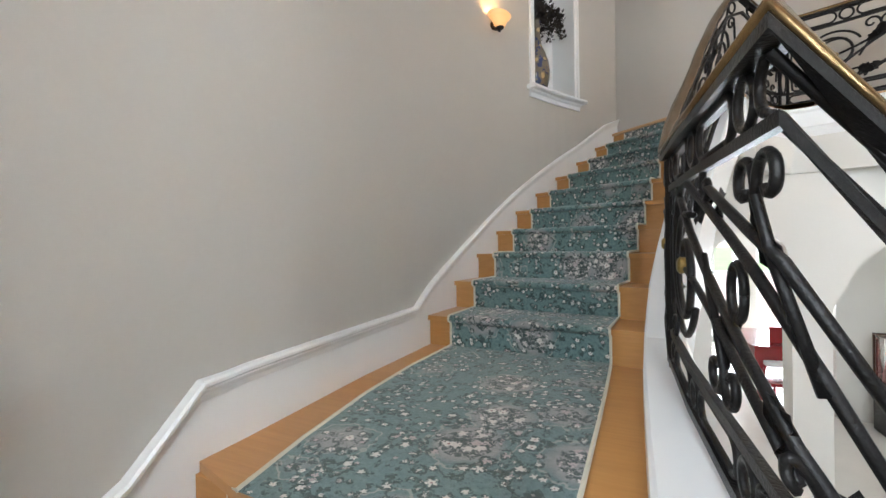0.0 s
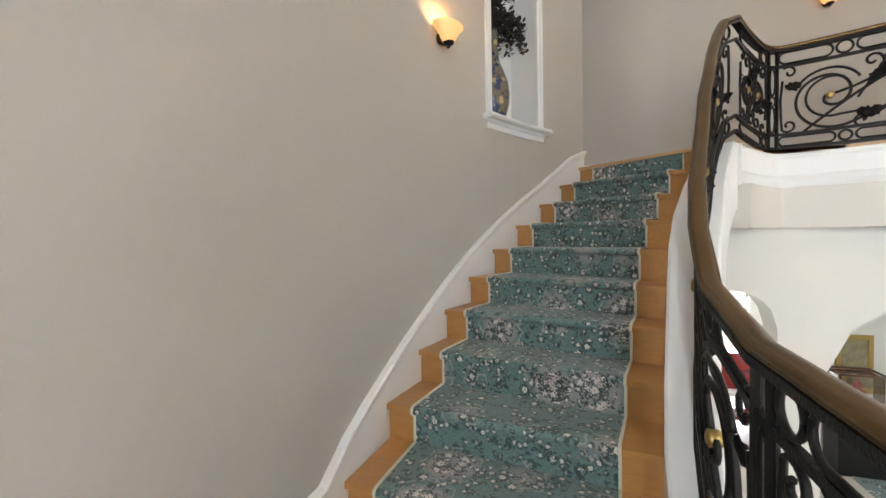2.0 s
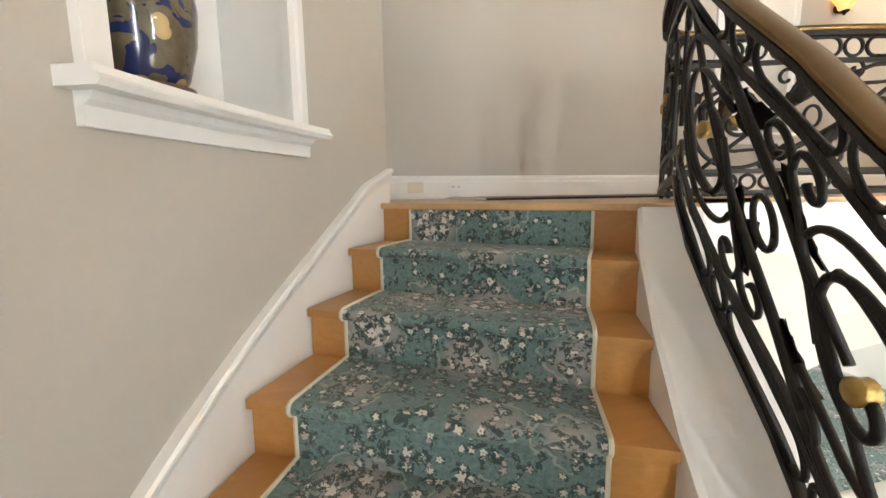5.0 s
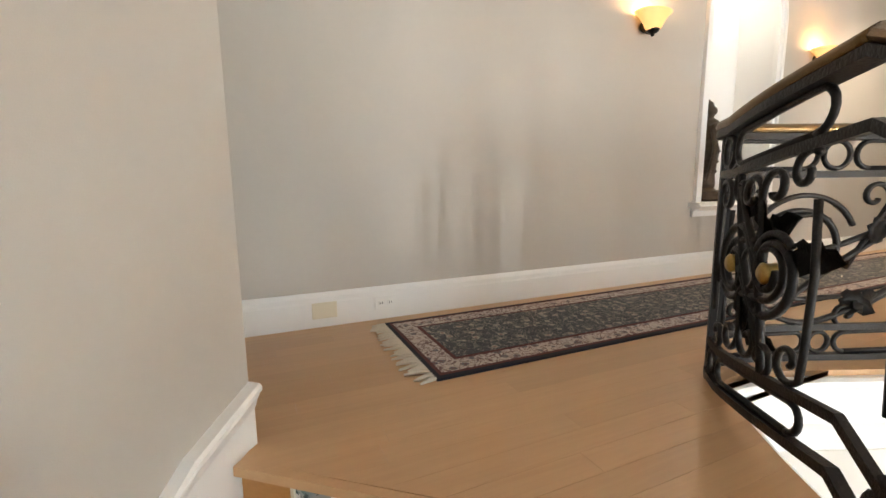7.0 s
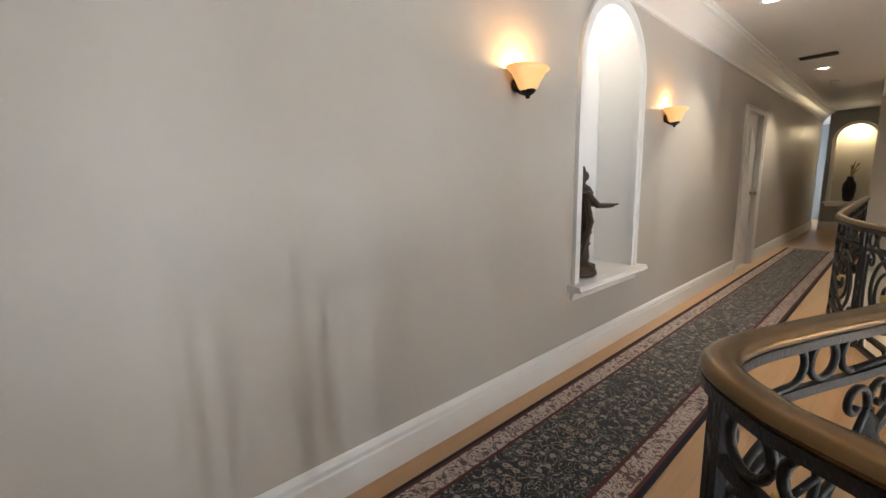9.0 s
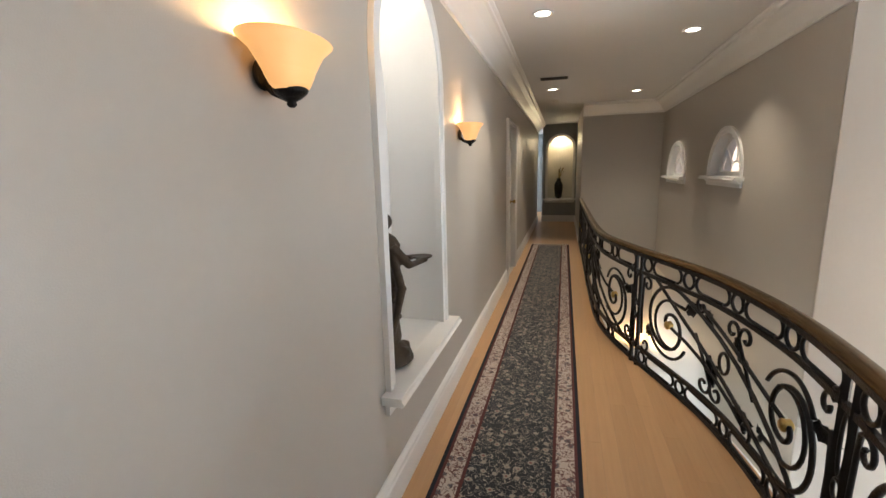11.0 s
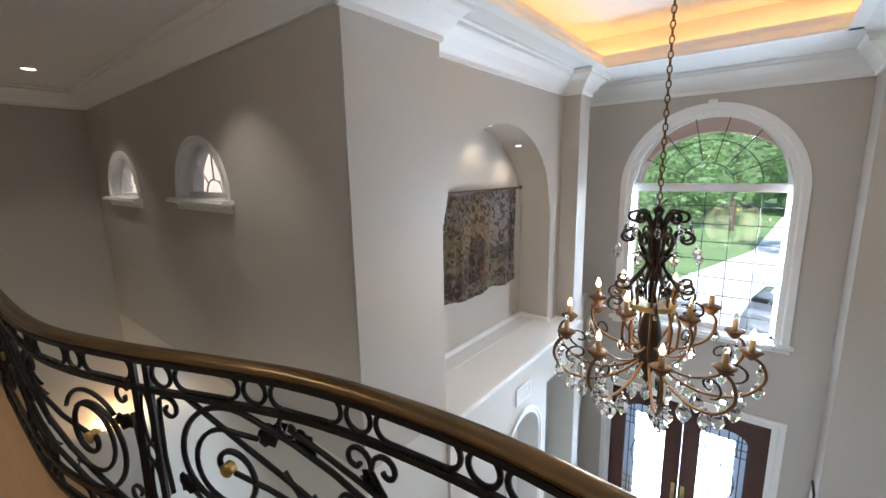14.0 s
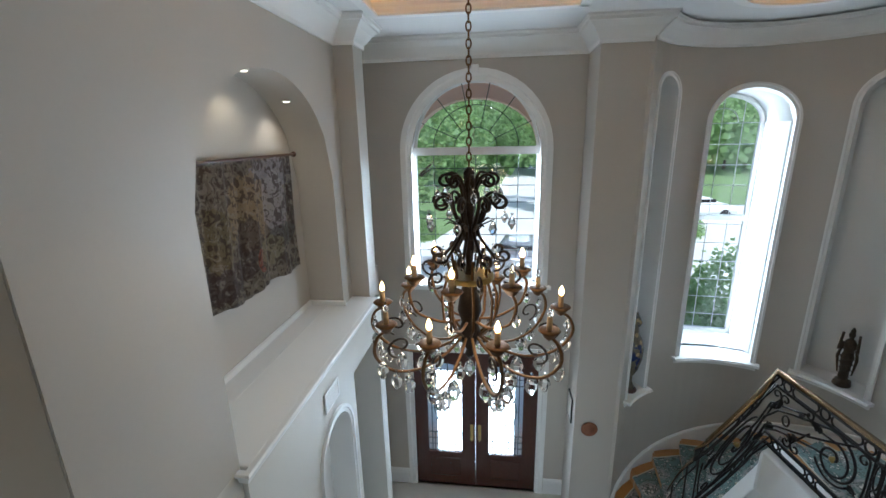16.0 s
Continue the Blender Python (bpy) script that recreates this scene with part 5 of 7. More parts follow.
# ---- vases ----
def vase(name, label, at, outline, mat, foot=None):
    ob = thing(name, label, "vase", at=at)
    part("body", lathe(bmesh.new(), outline, (0, 0, 0), 28), mat, ob, smooth=True)
    if foot:
        part("stand", lathe(bmesh.new(), foot, (0, 0, 0), 24), DARKWOOD, ob, "dark carved wooden stand", smooth=True)
    return ob


PORC = material("dark_painted_porcelain", (0.12, 0.10, 0.065), 0.16, coat=0.5)
nt = PORC.node_tree
tcv = nt.nodes.new("ShaderNodeTexCoord").outputs["Object"]
c1 = mixed(nt, maths(nt, "GREATER_THAN", noise_of(nt, tcv, 11, 4, 0.8).outputs["Fac"], 0.56), mixed(nt, noise_of(nt, tcv, 26, 4, 1.0).outputs["Fac"], (0.06, 0.05, 0.035), (0.20, 0.165, 0.105)), (0.012, 0.02, 0.085))
c2 = mixed(nt, maths(nt, "LESS_THAN", voronoi_of(nt, tcv, 12).outputs["Distance"], 0.26), c1, (0.42, 0.30, 0.14))
nt.links.new(c2, nt.nodes["Principled BSDF"].inputs["Base Color"])
s1m = (NICHE1["s0"] + NICHE1["s1"]) / 2
pv = stair_at(s1m + 0.12, 0.12)
tall = vase("tall_vase", "tall dark painted vase with dried branches in the niche", (pv.x, pv.y, NICHE1["z0"] + 0.008),
            [(0.09, 0.035), (0.105, 0.06), (0.128, 0.15), (0.135, 0.24), (0.122, 0.34), (0.09, 0.43), (0.058, 0.50), (0.043, 0.58), (0.040, 0.66), (0.052, 0.75), (0.06, 0.77), (0.035, 0.72)], PORC,
            [(0.115, 0.0), (0.128, 0.01), (0.108, 0.022), (0.118, 0.034), (0.08, 0.04)])
DRY = material("dried_dark_foliage", (0.035, 0.028, 0.022), 0.9, grain=0.5, grain_scale=20)
rng = random.Random(11)
way_n = stair_at(s1m - 0.25, 0.12) - pv
way_n = Vector((way_n.x, way_n.y, 0)).normalized()
off_n = stair_at(s1m + 0.12, -0.2) - pv
off_n = Vector((off_n.x, off_n.y, 0)).normalized()
for i in range(44):
    droop = i % 2
    u, o_ = rng.uniform(-0.13, 0.40 if droop else 0.26), rng.uniform(-0.12, 0.16)
    hh = rng.uniform(-0.10, 0.14) if droop else rng.uniform(0.15, 0.66)
    side_v = way_n * u + off_n * o_
    tip = side_v + Vector((0, 0, 0.76 + hh))
    mid_p = side_v * (0.55 if droop else 0.35) + Vector((0, 0, 0.76 + (0.14 + hh * 0.4 if droop else hh * 0.6)))
    bm = tube(bmesh.new(), [(0, 0, 0.70), mid_p, tip], [0.004, 0.003, 0.001], 4)
    for j in range(34):
        f = rng.uniform(0.35, 1.0)
        c = mid_p.lerp(tip, f) + Vector((rng.uniform(-1, 1), rng.uniform(-1, 1), rng.uniform(-1, 1))) * 0.03
        d = Vector((rng.uniform(-1, 1), rng.uniform(-1, 1), rng.uniform(-0.3, 1))).normalized() * rng.uniform(0.03, 0.07)
        e = d.cross(Vector((rng.uniform(-1, 1), rng.uniform(-1, 1), 1))).normalized() * 0.014
        bm.faces.new([bm.verts.new(c), bm.verts.new(c + d * 0.5 + e), bm.verts.new(c + d), bm.verts.new(c + d * 0.5 - e)])
    part("branch", bm, DRY, tall, "dried dark branch")
s4 = NICHE4["s0"] + 0.21
p4 = stair_at(s4, 0.08)
urn = vase("urn_vase", "dark painted urn with a fluted foot in the narrow niche", (p4.x, p4.y, NICHE4["z0"] + 0.008),
     [(0.07, 0.03), (0.03, 0.10), (0.03, 0.16), (0.08, 0.24), (0.115, 0.36), (0.12, 0.46), (0.09, 0.56), (0.05, 0.62), (0.045, 0.68), (0.075, 0.73), (0.05, 0.78), (0.02, 0.83)], PORC,
     [(0.085, 0.0), (0.09, 0.02), (0.07, 0.035)])
urn.scale = (1.15, 1.15, 1.4)
far = vase("black_vase", "black vase with pale dried stems in the lit far niche", (14.33, -0.55, FARNICHE["z0"] + 0.006),
           [(0.06, 0.0), (0.09, 0.05), (0.115, 0.25), (0.11, 0.38), (0.06, 0.47), (0.05, 0.52), (0.06, 0.54), (0.03, 0.5)], material("black_glaze", (0.012, 0.012, 0.012), 0.2))
STEM = material("pale_dried_stem", (0.30, 0.22, 0.10), 0.8, grain=0.3)
for i in range(9):
    a = rng.uniform(0, math.tau)
    r2, hh = rng.uniform(0.03, 0.17), rng.uniform(0.15, 0.42)
    bm = tube(bmesh.new(), [(0, 0, 0.48), (r2 * 0.4 * math.cos(a), r2 * 0.4 * math.sin(a), 0.5 + hh * 0.6), (r2 * math.cos(a), r2 * math.sin(a), 0.52 + hh)], [0.006, 0.012, 0.02 if i % 2 else 0.005], 5)
    part("stem", bm, STEM if i % 3 else DRY, far)


# ---- small fittings on walls and ceilings ----
def downlight(x, y, z, watts=9, aim=None):
    ob = thing("downlight", "recessed white ceiling downlight, lit", "ceiling light", "recessed downlights", (x, y, z))
    part("trim_ring", lathe(bmesh.new(), [(0.055, 0.0), (0.075, -0.006), (0.082, -0.004), (0.082, 0.004), (0.055, 0.004)], (0, 0, 0), 24), WHITE, ob, smooth=True)
    part("lens", lathe(bmesh.new(), [(0.056, -0.001), (0.05, -0.003), (0.0, -0.003)], (0, 0, 0), 20), DOWN, ob, "glowing lens")
    if watts:
        lamp("downlight_lamp", "SPOT", (x, y, z - 0.02), watts, (1.0, 0.84, 0.62), 0.05, target=aim or (x, y + 0.001, z - 2), angle=95)
    return ob


for x, y in ((5.85, -0.50), (6.68, -1.71), (9.05, -0.49), (9.66, -1.71)):
    downlight(x, y, CEILING - 0.004, 36 if y > -1 else 24)
downlight(2.71, -5.08, CEILING + 0.015, 10)


def grille(name, label, at, wide, high, n, euler, mat, dark):
    ob = thing(name, label, "vent", at=at)
    ob.matrix_world = pose(*at, *euler)
    part("backing", boxed((-wide / 2, -high / 2, -0.004), (wide / 2, high / 2, 0.0)), dark, ob)
    bm = bmesh.new()
    for lo, hi in (((-wide / 2 - 0.02, -high / 2 - 0.02, 0), (wide / 2 + 0.02, -high / 2, 0.008)), ((-wide / 2 - 0.02, high / 2, 0), (wide / 2 + 0.02, high / 2 + 0.02, 0.008)),
                   ((-wide / 2 - 0.02, -high / 2, 0), (-wide / 2, high / 2, 0.008)), ((wide / 2, -high / 2, 0), (wide / 2 + 0.02, high / 2, 0.008))):
        box(bm, lo, hi)
    part("frame", bm, mat, ob)
    for i in range(n):
        y = -high / 2 + high * (i + 0.5) / n
        part("slat", boxed((-wide / 2, y - high / n * 0.28, 0.0), (wide / 2, y + high / n * 0.28, 0.005)), mat, ob)
    return ob


DARKMETAL = material("dark_vent_metal", (0.03, 0.03, 0.03), 0.5, 0.4)
GREYVENT = material("grey_vent_paint", (0.32, 0.33, 0.34), 0.5)
grille("ceiling_vent", "dark slotted air vent in the hall ceiling", (8.24, -0.53, CEILING - 0.006), 0.10, 0.30, 8, (180, 0, 0), DARKMETAL, DARKMETAL)
grille("ceiling_vent", "dark slotted air vent in the foyer ceiling", (2.70, -5.50, CEILING + 0.012), 0.36, 0.10, 5, (180, 0, 20), DARKMETAL, DARKMETAL)
grille("wall_vent", "grey air grille on the cream foyer wall", (5.532, -4.33, -0.72), 0.26, 0.14, 7, (90, 0, -90), WHITE, GREYVENT)
smoke = thing("smoke_detector", "small round white smoke detector on the ceiling", "smoke detector", at=(10.2, -0.5, CEILING - 0.03))
part("body", lathe(bmesh.new(), [(0.03, 0.0), (0.05, 0.005), (0.055, 0.02), (0.06, 0.03)], (0, 0, 0), 20), WHITE, smoke, smooth=True)
plate = thing("blank_plate", "ivory blank cover plate on the white baseboard", "wall plate", at=(1.19, -0.024, 0.085))
part("plate", boxed((-0.06, -0.006, -0.04), (0.06, 0.0, 0.04), 0.003), PLATE, plate)
outlet = thing("wall_outlet", "white double wall outlet on the baseboard", "outlet", at=(1.50, -0.024, 0.088))
part("plate", boxed((-0.058, -0.005, -0.036), (0.058, 0.0, 0.036), 0.003), WHITE, outlet)
for x in (-0.025, 0.025):
    sock = part("socket", boxed((x - 0.017, -0.008, -0.015), (x + 0.017, -0.004, 0.015), 0.004), WHITE, outlet)
    for dx in (-0.006, 0.006):
        part("slot", boxed((x + dx - 0.0015, -0.0085, -0.006), (x + dx + 0.0015, -0.0079, 0.006)), DARKMETAL, sock)

# hall door
hd = tagged(new("door_1"), "closed white panelled hall door with brass hinges", "door", kind="structure")
part("leaf", boxed((7.755, 0.05, 0.005), (8.545, 0.09, 1.995), 0.003), WHITE, hd)
for z0, z1 in ((0.2, 0.85), (1.0, 1.8)):
    for x0, x1 in ((7.85, 8.10), (8.20, 8.45)):
        part("panel", boxed((x0, 0.043, z0), (x1, 0.052, z1), 0.006), WHITE, hd)
for z in (0.28, 1.02, 1.72):
    part("hinge", tube(bmesh.new(), [(7.758, 0.04, z - 0.05), (7.758, 0.04, z + 0.05)], 0.008, 8), BRASS, hd, "brass hinge")
knob = lathe(bmesh.new(), [(0.028, 0), (0.028, 0.006), (0.01, 0.012), (0.01, 0.035), (0.028, 0.05), (0.03, 0.06), (0.018, 0.075)], (0, 0, 0), 16)
part("knob", knob, BRASS, hd, "brass knob", True).matrix_local = pose(8.48, 0.05, 0.98, 90, 0, 0)
casing("door_trim", "white moulded casing of the hall door", hall_at, DOOR_HALL, 0.09, 0.03, keep_sill=False)

# tapestry on its rod
TAP = material("woven_tapestry", (0.3, 0.25, 0.18), 0.95, sheen=0.2)
nt = TAP.node_tree
o = nt.nodes.new("ShaderNodeTexCoord").outputs["Object"]
sep = nt.nodes.new("ShaderNodeSeparateXYZ")
nt.links.new(o, sep.inputs[0])
yy, zz = sep.outputs[1], sep.outputs[2]
basec = mixed(nt, noise_of(nt, o, 6, 6, 1.2).outputs["Fac"], (0.05, 0.032, 0.022), (0.60, 0.50, 0.36))
def blob(cy, cz, ry, rz):
    a = maths(nt, "DIVIDE", maths(nt, "SUBTRACT", yy, cy), ry)
    b = maths(nt, "DIVIDE", maths(nt, "SUBTRACT", zz, cz), rz)
    d = maths(nt, "ADD", maths(nt, "MULTIPLY", a, a), maths(nt, "MULTIPLY", b, b))
    d = maths(nt, "ADD", d, maths(nt, "MULTIPLY", maths(nt, "SUBTRACT", noise_of(nt, o, 7, 5).outputs["Fac"], 0.5), 2.2))
    return maths(nt, "LESS_THAN", d, 1.0)
for c, args in (((0.55, 0.52, 0.58), (-0.42, 0.95, 0.42, 0.14)), ((0.58, 0.40, 0.20), (0.02, 0.68, 0.30, 0.30)), ((0.74, 0.66, 0.66), (-0.37, 0.68, 0.20, 0.30)), ((0.10, 0.075, 0.075), (0.08, 0.45, 0.17, 0.17)),
                ((0.10, 0.095, 0.085), (-0.45, 0.38, 0.24, 0.12)), ((0.50, 0.09, 0.05), (-0.02, 0.25, 0.06, 0.11)), ((0.46, 0.40, 0.24), (-0.22, 0.28, 0.20, 0.13)), ((0.07, 0.04, 0.045), (0.40, 0.20, 0.30, 0.14)), ((0.40, 0.34, 0.24), (-0.15, 0.04, 0.5, 0.07)), ((0.05, 0.04, 0.03), (-0.66, 0.8, 0.09, 0.35)), ((0.32, 0.24, 0.10), (0.5, 0.55, 0.2, 0.25))):
    basec = mixed(nt, maths(nt, "MULTIPLY", blob(*args), 0.7), basec, c)
mid_n = noise_of(nt, o, 13, 5, 1.4).outputs["Fac"]
basec = mixed(nt, maths(nt, "MULTIPLY", maths(nt, "LESS_THAN", mid_n, 0.46), 0.75), basec, (0.06, 0.028, 0.022))
basec = mixed(nt, maths(nt, "MULTIPLY", maths(nt, "GREATER_THAN", mid_n, 0.60), 0.5), basec, (0.62, 0.54, 0.44))
fine = noise_of(nt, o, 34, 4).outputs["Fac"]
basec = mixed(nt, maths(nt, "MULTIPLY", maths(nt, "GREATER_THAN", fine, 0.62), 0.5), basec, (0.03, 0.022, 0.018))
basec = mixed(nt, 0.34, basec, (0.05, 0.026, 0.016))
nt.links.new(basec, nt.nodes["Principled BSDF"].inputs["Base Color"])
woven(TAP, 0.5, 300)
tap = thing("tapestry", "old woven landscape tapestry in brown and gold hanging from a rod", "tapestry", at=(6.10, -4.47, 0.20))
bm = bmesh.new()
rows = []
for j in range(25):
    row = []
    for i in range(41):
        y = -0.71 + 1.42 * i / 40
        z = 1.09 * j / 24
        wav = 0.022 * math.sin(i * 0.55) * (1 - 0.5 * j / 24) + 0.008 * math.sin(i * 1.7 + j * 0.2)
        row.append(bm.verts.new((0.015 + wav, y, z - 0.02 * math.sin(i * 0.3) * (1 - j / 24))))
    rows.append(row)
for r, q in zip(rows, rows[1:]):
    for a, b, c, d in zip(r, r[1:], q[1:], q):
        bm.faces.new((a, b, c, d))
bmesh.ops.solidify(bm, geom=bm.faces[:], thickness=0.006)
part("cloth", bm, TAP, tap, smooth=True)
part("rod", tube(bmesh.new(), [(0.015, -0.80, 1.095), (0.015, 0.76, 1.095)], 0.014, 10), DARKWOOD, tap, "dark wooden rod")
for y in (-0.82, 0.78):
    part("finial", ball(bmesh.new(), (0.015, y, 1.095), 0.028, 2), DARKWOOD, tap, smooth=True)
# two small lights in the recess's vault
for x, y, z in ((5.98, -4.38, 1.937), (5.98, -4.99, 1.765)):
    sp_ = thing("recess_spotlight", "small lit spotlight in the arched recess", "ceiling light", "recess lights", (x, y, z))
    part("lens", lathe(bmesh.new(), [(0.03, 0), (0.024, -0.012), (0.0, -0.014)], (0, 0, 0), 16), DOWN, sp_)
    part("trim_ring", lathe(bmesh.new(), [(0.03, 0.004), (0.04, 0.0), (0.04, -0.006), (0.03, -0.008)], (0, 0, 0), 18), WHITE, sp_)
    lamp("recess_lamp", "SPOT", (x, y, z - 0.03), 5, (1.0, 0.82, 0.58), 0.03, target=(6.17, y - 0.05, 0.5), angle=110)
lamp("niche_lamp", "POINT", (4.285, 0.14, 2.2), 1.1, (1.0, 0.88, 0.7), 0.03)
nl = thing("niche_spotlight", "small lit spotlight at the head of the niche", "ceiling light", at=(4.285, 0.13, 2.285))
part("lens", lathe(bmesh.new(), [(0.028, 0.004), (0.022, -0.008), (0.0, -0.01)], (0, 0, 0), 16), DOWN, nl)
lamp("far_niche_lamp", "POINT", (14.34, -0.58, 2.15), 3.5, (1.0, 0.78, 0.45), 0.03)
# cove strips of the tray ceilings
for lo, hi in (((TX0 - 0.22, TY0 - 0.2, CEILING + 0.13), (TX0 - 0.20, TY1 + 0.2, CEILING + 0.15)), ((TX1 + 0.20, TY0 - 0.2, CEILING + 0.13), (TX1 + 0.22, TY1 + 0.2, CEILING + 0.15)),
               ((TX0 - 0.2, TY0 - 0.22, CEILING + 0.13), (TX1 + 0.2, TY0 - 0.20, CEILING + 0.15)), ((TX0 - 0.2, TY1 + 0.20, CEILING + 0.13), (TX1 + 0.2, TY1 + 0.22, CEILING + 0.15))):
    ob = tagged(link("cove_light", boxed(lo, hi), COVE), "warm glowing cove light strip in the tray ceiling", "cove light", "cove lights")
ob = link("cove_light", tube(bmesh.new(), [(CTC.x + 0.88 * math.cos(i * math.tau / 40), CTC.y + 0.88 * math.sin(i * math.tau / 40), CEILING + 0.13) for i in range(41)], 0.012, 6), COVE)
tagged(ob, "warm glowing cove light strip in the round recess", "cove light", "cove lights")
# medallion and picture by the pillar
med = thing("wall_medallion", "round carved wooden medallion on the pillar", "wall ornament", at=(2.85, -6.277, -2.40))
bm = lathe(bmesh.new(), [(0.0, 0.0), (0.10, 0.0), (0.11, 0.012), (0.098, 0.022), (0.085, 0.014), (0.06, 0.018), (0.045, 0.028), (0.0, 0.032)], (0, 0, 0), 28)
part("disc", bm, material("carved_red_wood", (0.20, 0.07, 0.025), 0.4, grain=0.4, grain_scale=30), med, smooth=True).matrix_local = pose(0, 0, 0, -90, 0, 0)
pf = thing("picture_frame", "narrow dark framed picture on the pillar's side", "picture", at=(3.054, -6.55, -2.25))
part("frame", boxed((0, -0.14, -0.19), (0.018, 0.14, 0.19), 0.004), IRON, pf)
part("picture", boxed((0.018, -0.11, -0.16), (0.020, 0.11, 0.16)), CREAM, pf)

# ---- windows and doors ----
LEAD = material("lead_came", (0.12, 0.13, 0.12), 0.5, 0.4)


def pane_shape(bm, outline, depth):
    a = [bm.verts.new(p) for p in outline]
    b = [bm.verts.new((p[0], p[1] + depth, p[2])) for p in outline]
    bm.faces.new(a)
    bm.faces.new(b[::-1])
    for i in range(len(a)):
        bm.faces.new((a[i], b[i], b[(i + 1) % len(a)], a[(i + 1) % len(a)]))
    return bm


fwin = tagged(new("window_1"), "tall arched leaded front window with a fan light", "window", kind="structure")
WX0, WX1, WZ0, WT = 3.56, 5.25, -0.58, 1.24
WM, WR = (WX0 + WX1) / 2, (WX1 - WX0) / 2
WY = -6.99
bm = bmesh.new()
for lo, hi in (((WX0, WY - 0.03, WZ0), (WX0 + 0.055, WY + 0.03, WT)), ((WX1 - 0.055, WY - 0.03, WZ0), (WX1, WY + 0.03, WT)), ((WX0, WY - 0.03, WZ0), (WX1, WY + 0.03, WZ0 + 0.06))):
    box(bm, lo, hi, 0.004)
part("frame", bm, WHITE, fwin)
part("transom", boxed((WX0, WY - 0.04, WT - 0.05), (WX1, WY + 0.05, WT + 0.05), 0.008), WHITE, fwin)
arch_line = [(WM - (WR - 0.03) * math.cos(i * math.pi / 28), WY, WT + (0.92 - 0.03) * math.sin(i * math.pi / 28)) for i in range(29)]
part("arch_frame", tube(bmesh.new(), arch_line, 0.032, 6), WHITE, fwin)
pan = part("pane", pane_shape(bmesh.new(), [(WX0 + 0.05, WY, WZ0 + 0.05), (WX1 - 0.05, WY, WZ0 + 0.05), (WX1 - 0.05, WY, WT - 0.05), (WX0 + 0.05, WY, WT - 0.05)], 0.006), GLASS, fwin)
pan2 = part("pane", pane_shape(bmesh.new(), [(x, y, z + 0.02) for x, y, z in arch_line], 0.006), GLASS, fwin)
for ob in (pan, pan2):
    ob.visible_shadow = False
for i in range(1, 6):
    x = WX0 + (WX1 - WX0) * i / 6
    part("muntin", tube(bmesh.new(), [(x, WY + 0.01, WZ0 + 0.05), (x, WY + 0.01, WT - 0.04)], 0.0055, 4), LEAD, fwin)
for i in range(1, 8):
    z = WZ0 + (WT - WZ0) * i / 8
    part("muntin", tube(bmesh.new(), [(WX0 + 0.04, WY + 0.01, z), (WX1 - 0.04, WY + 0.01, z)], 0.0055, 4), LEAD, fwin)
for i in range(1, 7):
    a = i * math.pi / 7
    part("muntin", tube(bmesh.new(), [(WM + 0.28 * math.cos(a), WY + 0.01, WT + 0.05 + 0.25 * math.sin(a)), (WM + 0.82 * math.cos(a), WY + 0.01, WT + 0.87 * math.sin(a))], 0.0055, 4), LEAD, fwin)
for r in (0.28, 0.56):
    part("muntin", tube(bmesh.new(), [(WM + r * math.cos(i * math.pi / 20), WY + 0.01, WT + 0.05 + (r - 0.03) * math.sin(i * math.pi / 20)) for i in range(21)], 0.0055, 4), LEAD, fwin)
key = tagged(link("keystone", boxed((WM - 0.045, -6.86 + 0.0, 2.17), (WM + 0.045, -6.795, 2.275), 0.01), WHITE), "small white keystone over the front window", "keystone", kind="structure")
wall("porch_arch", "peach stucco porch arch outside the front window", [(1.9, -7.9), (7.2, -7.9)], LOW, 3.0, [dict(s0=1.55, s1=3.58, z0=LOW, z1=1.98, rise=0.84)], 0.35, mat=STUCCO, inner=STUCCO, inside=-1)


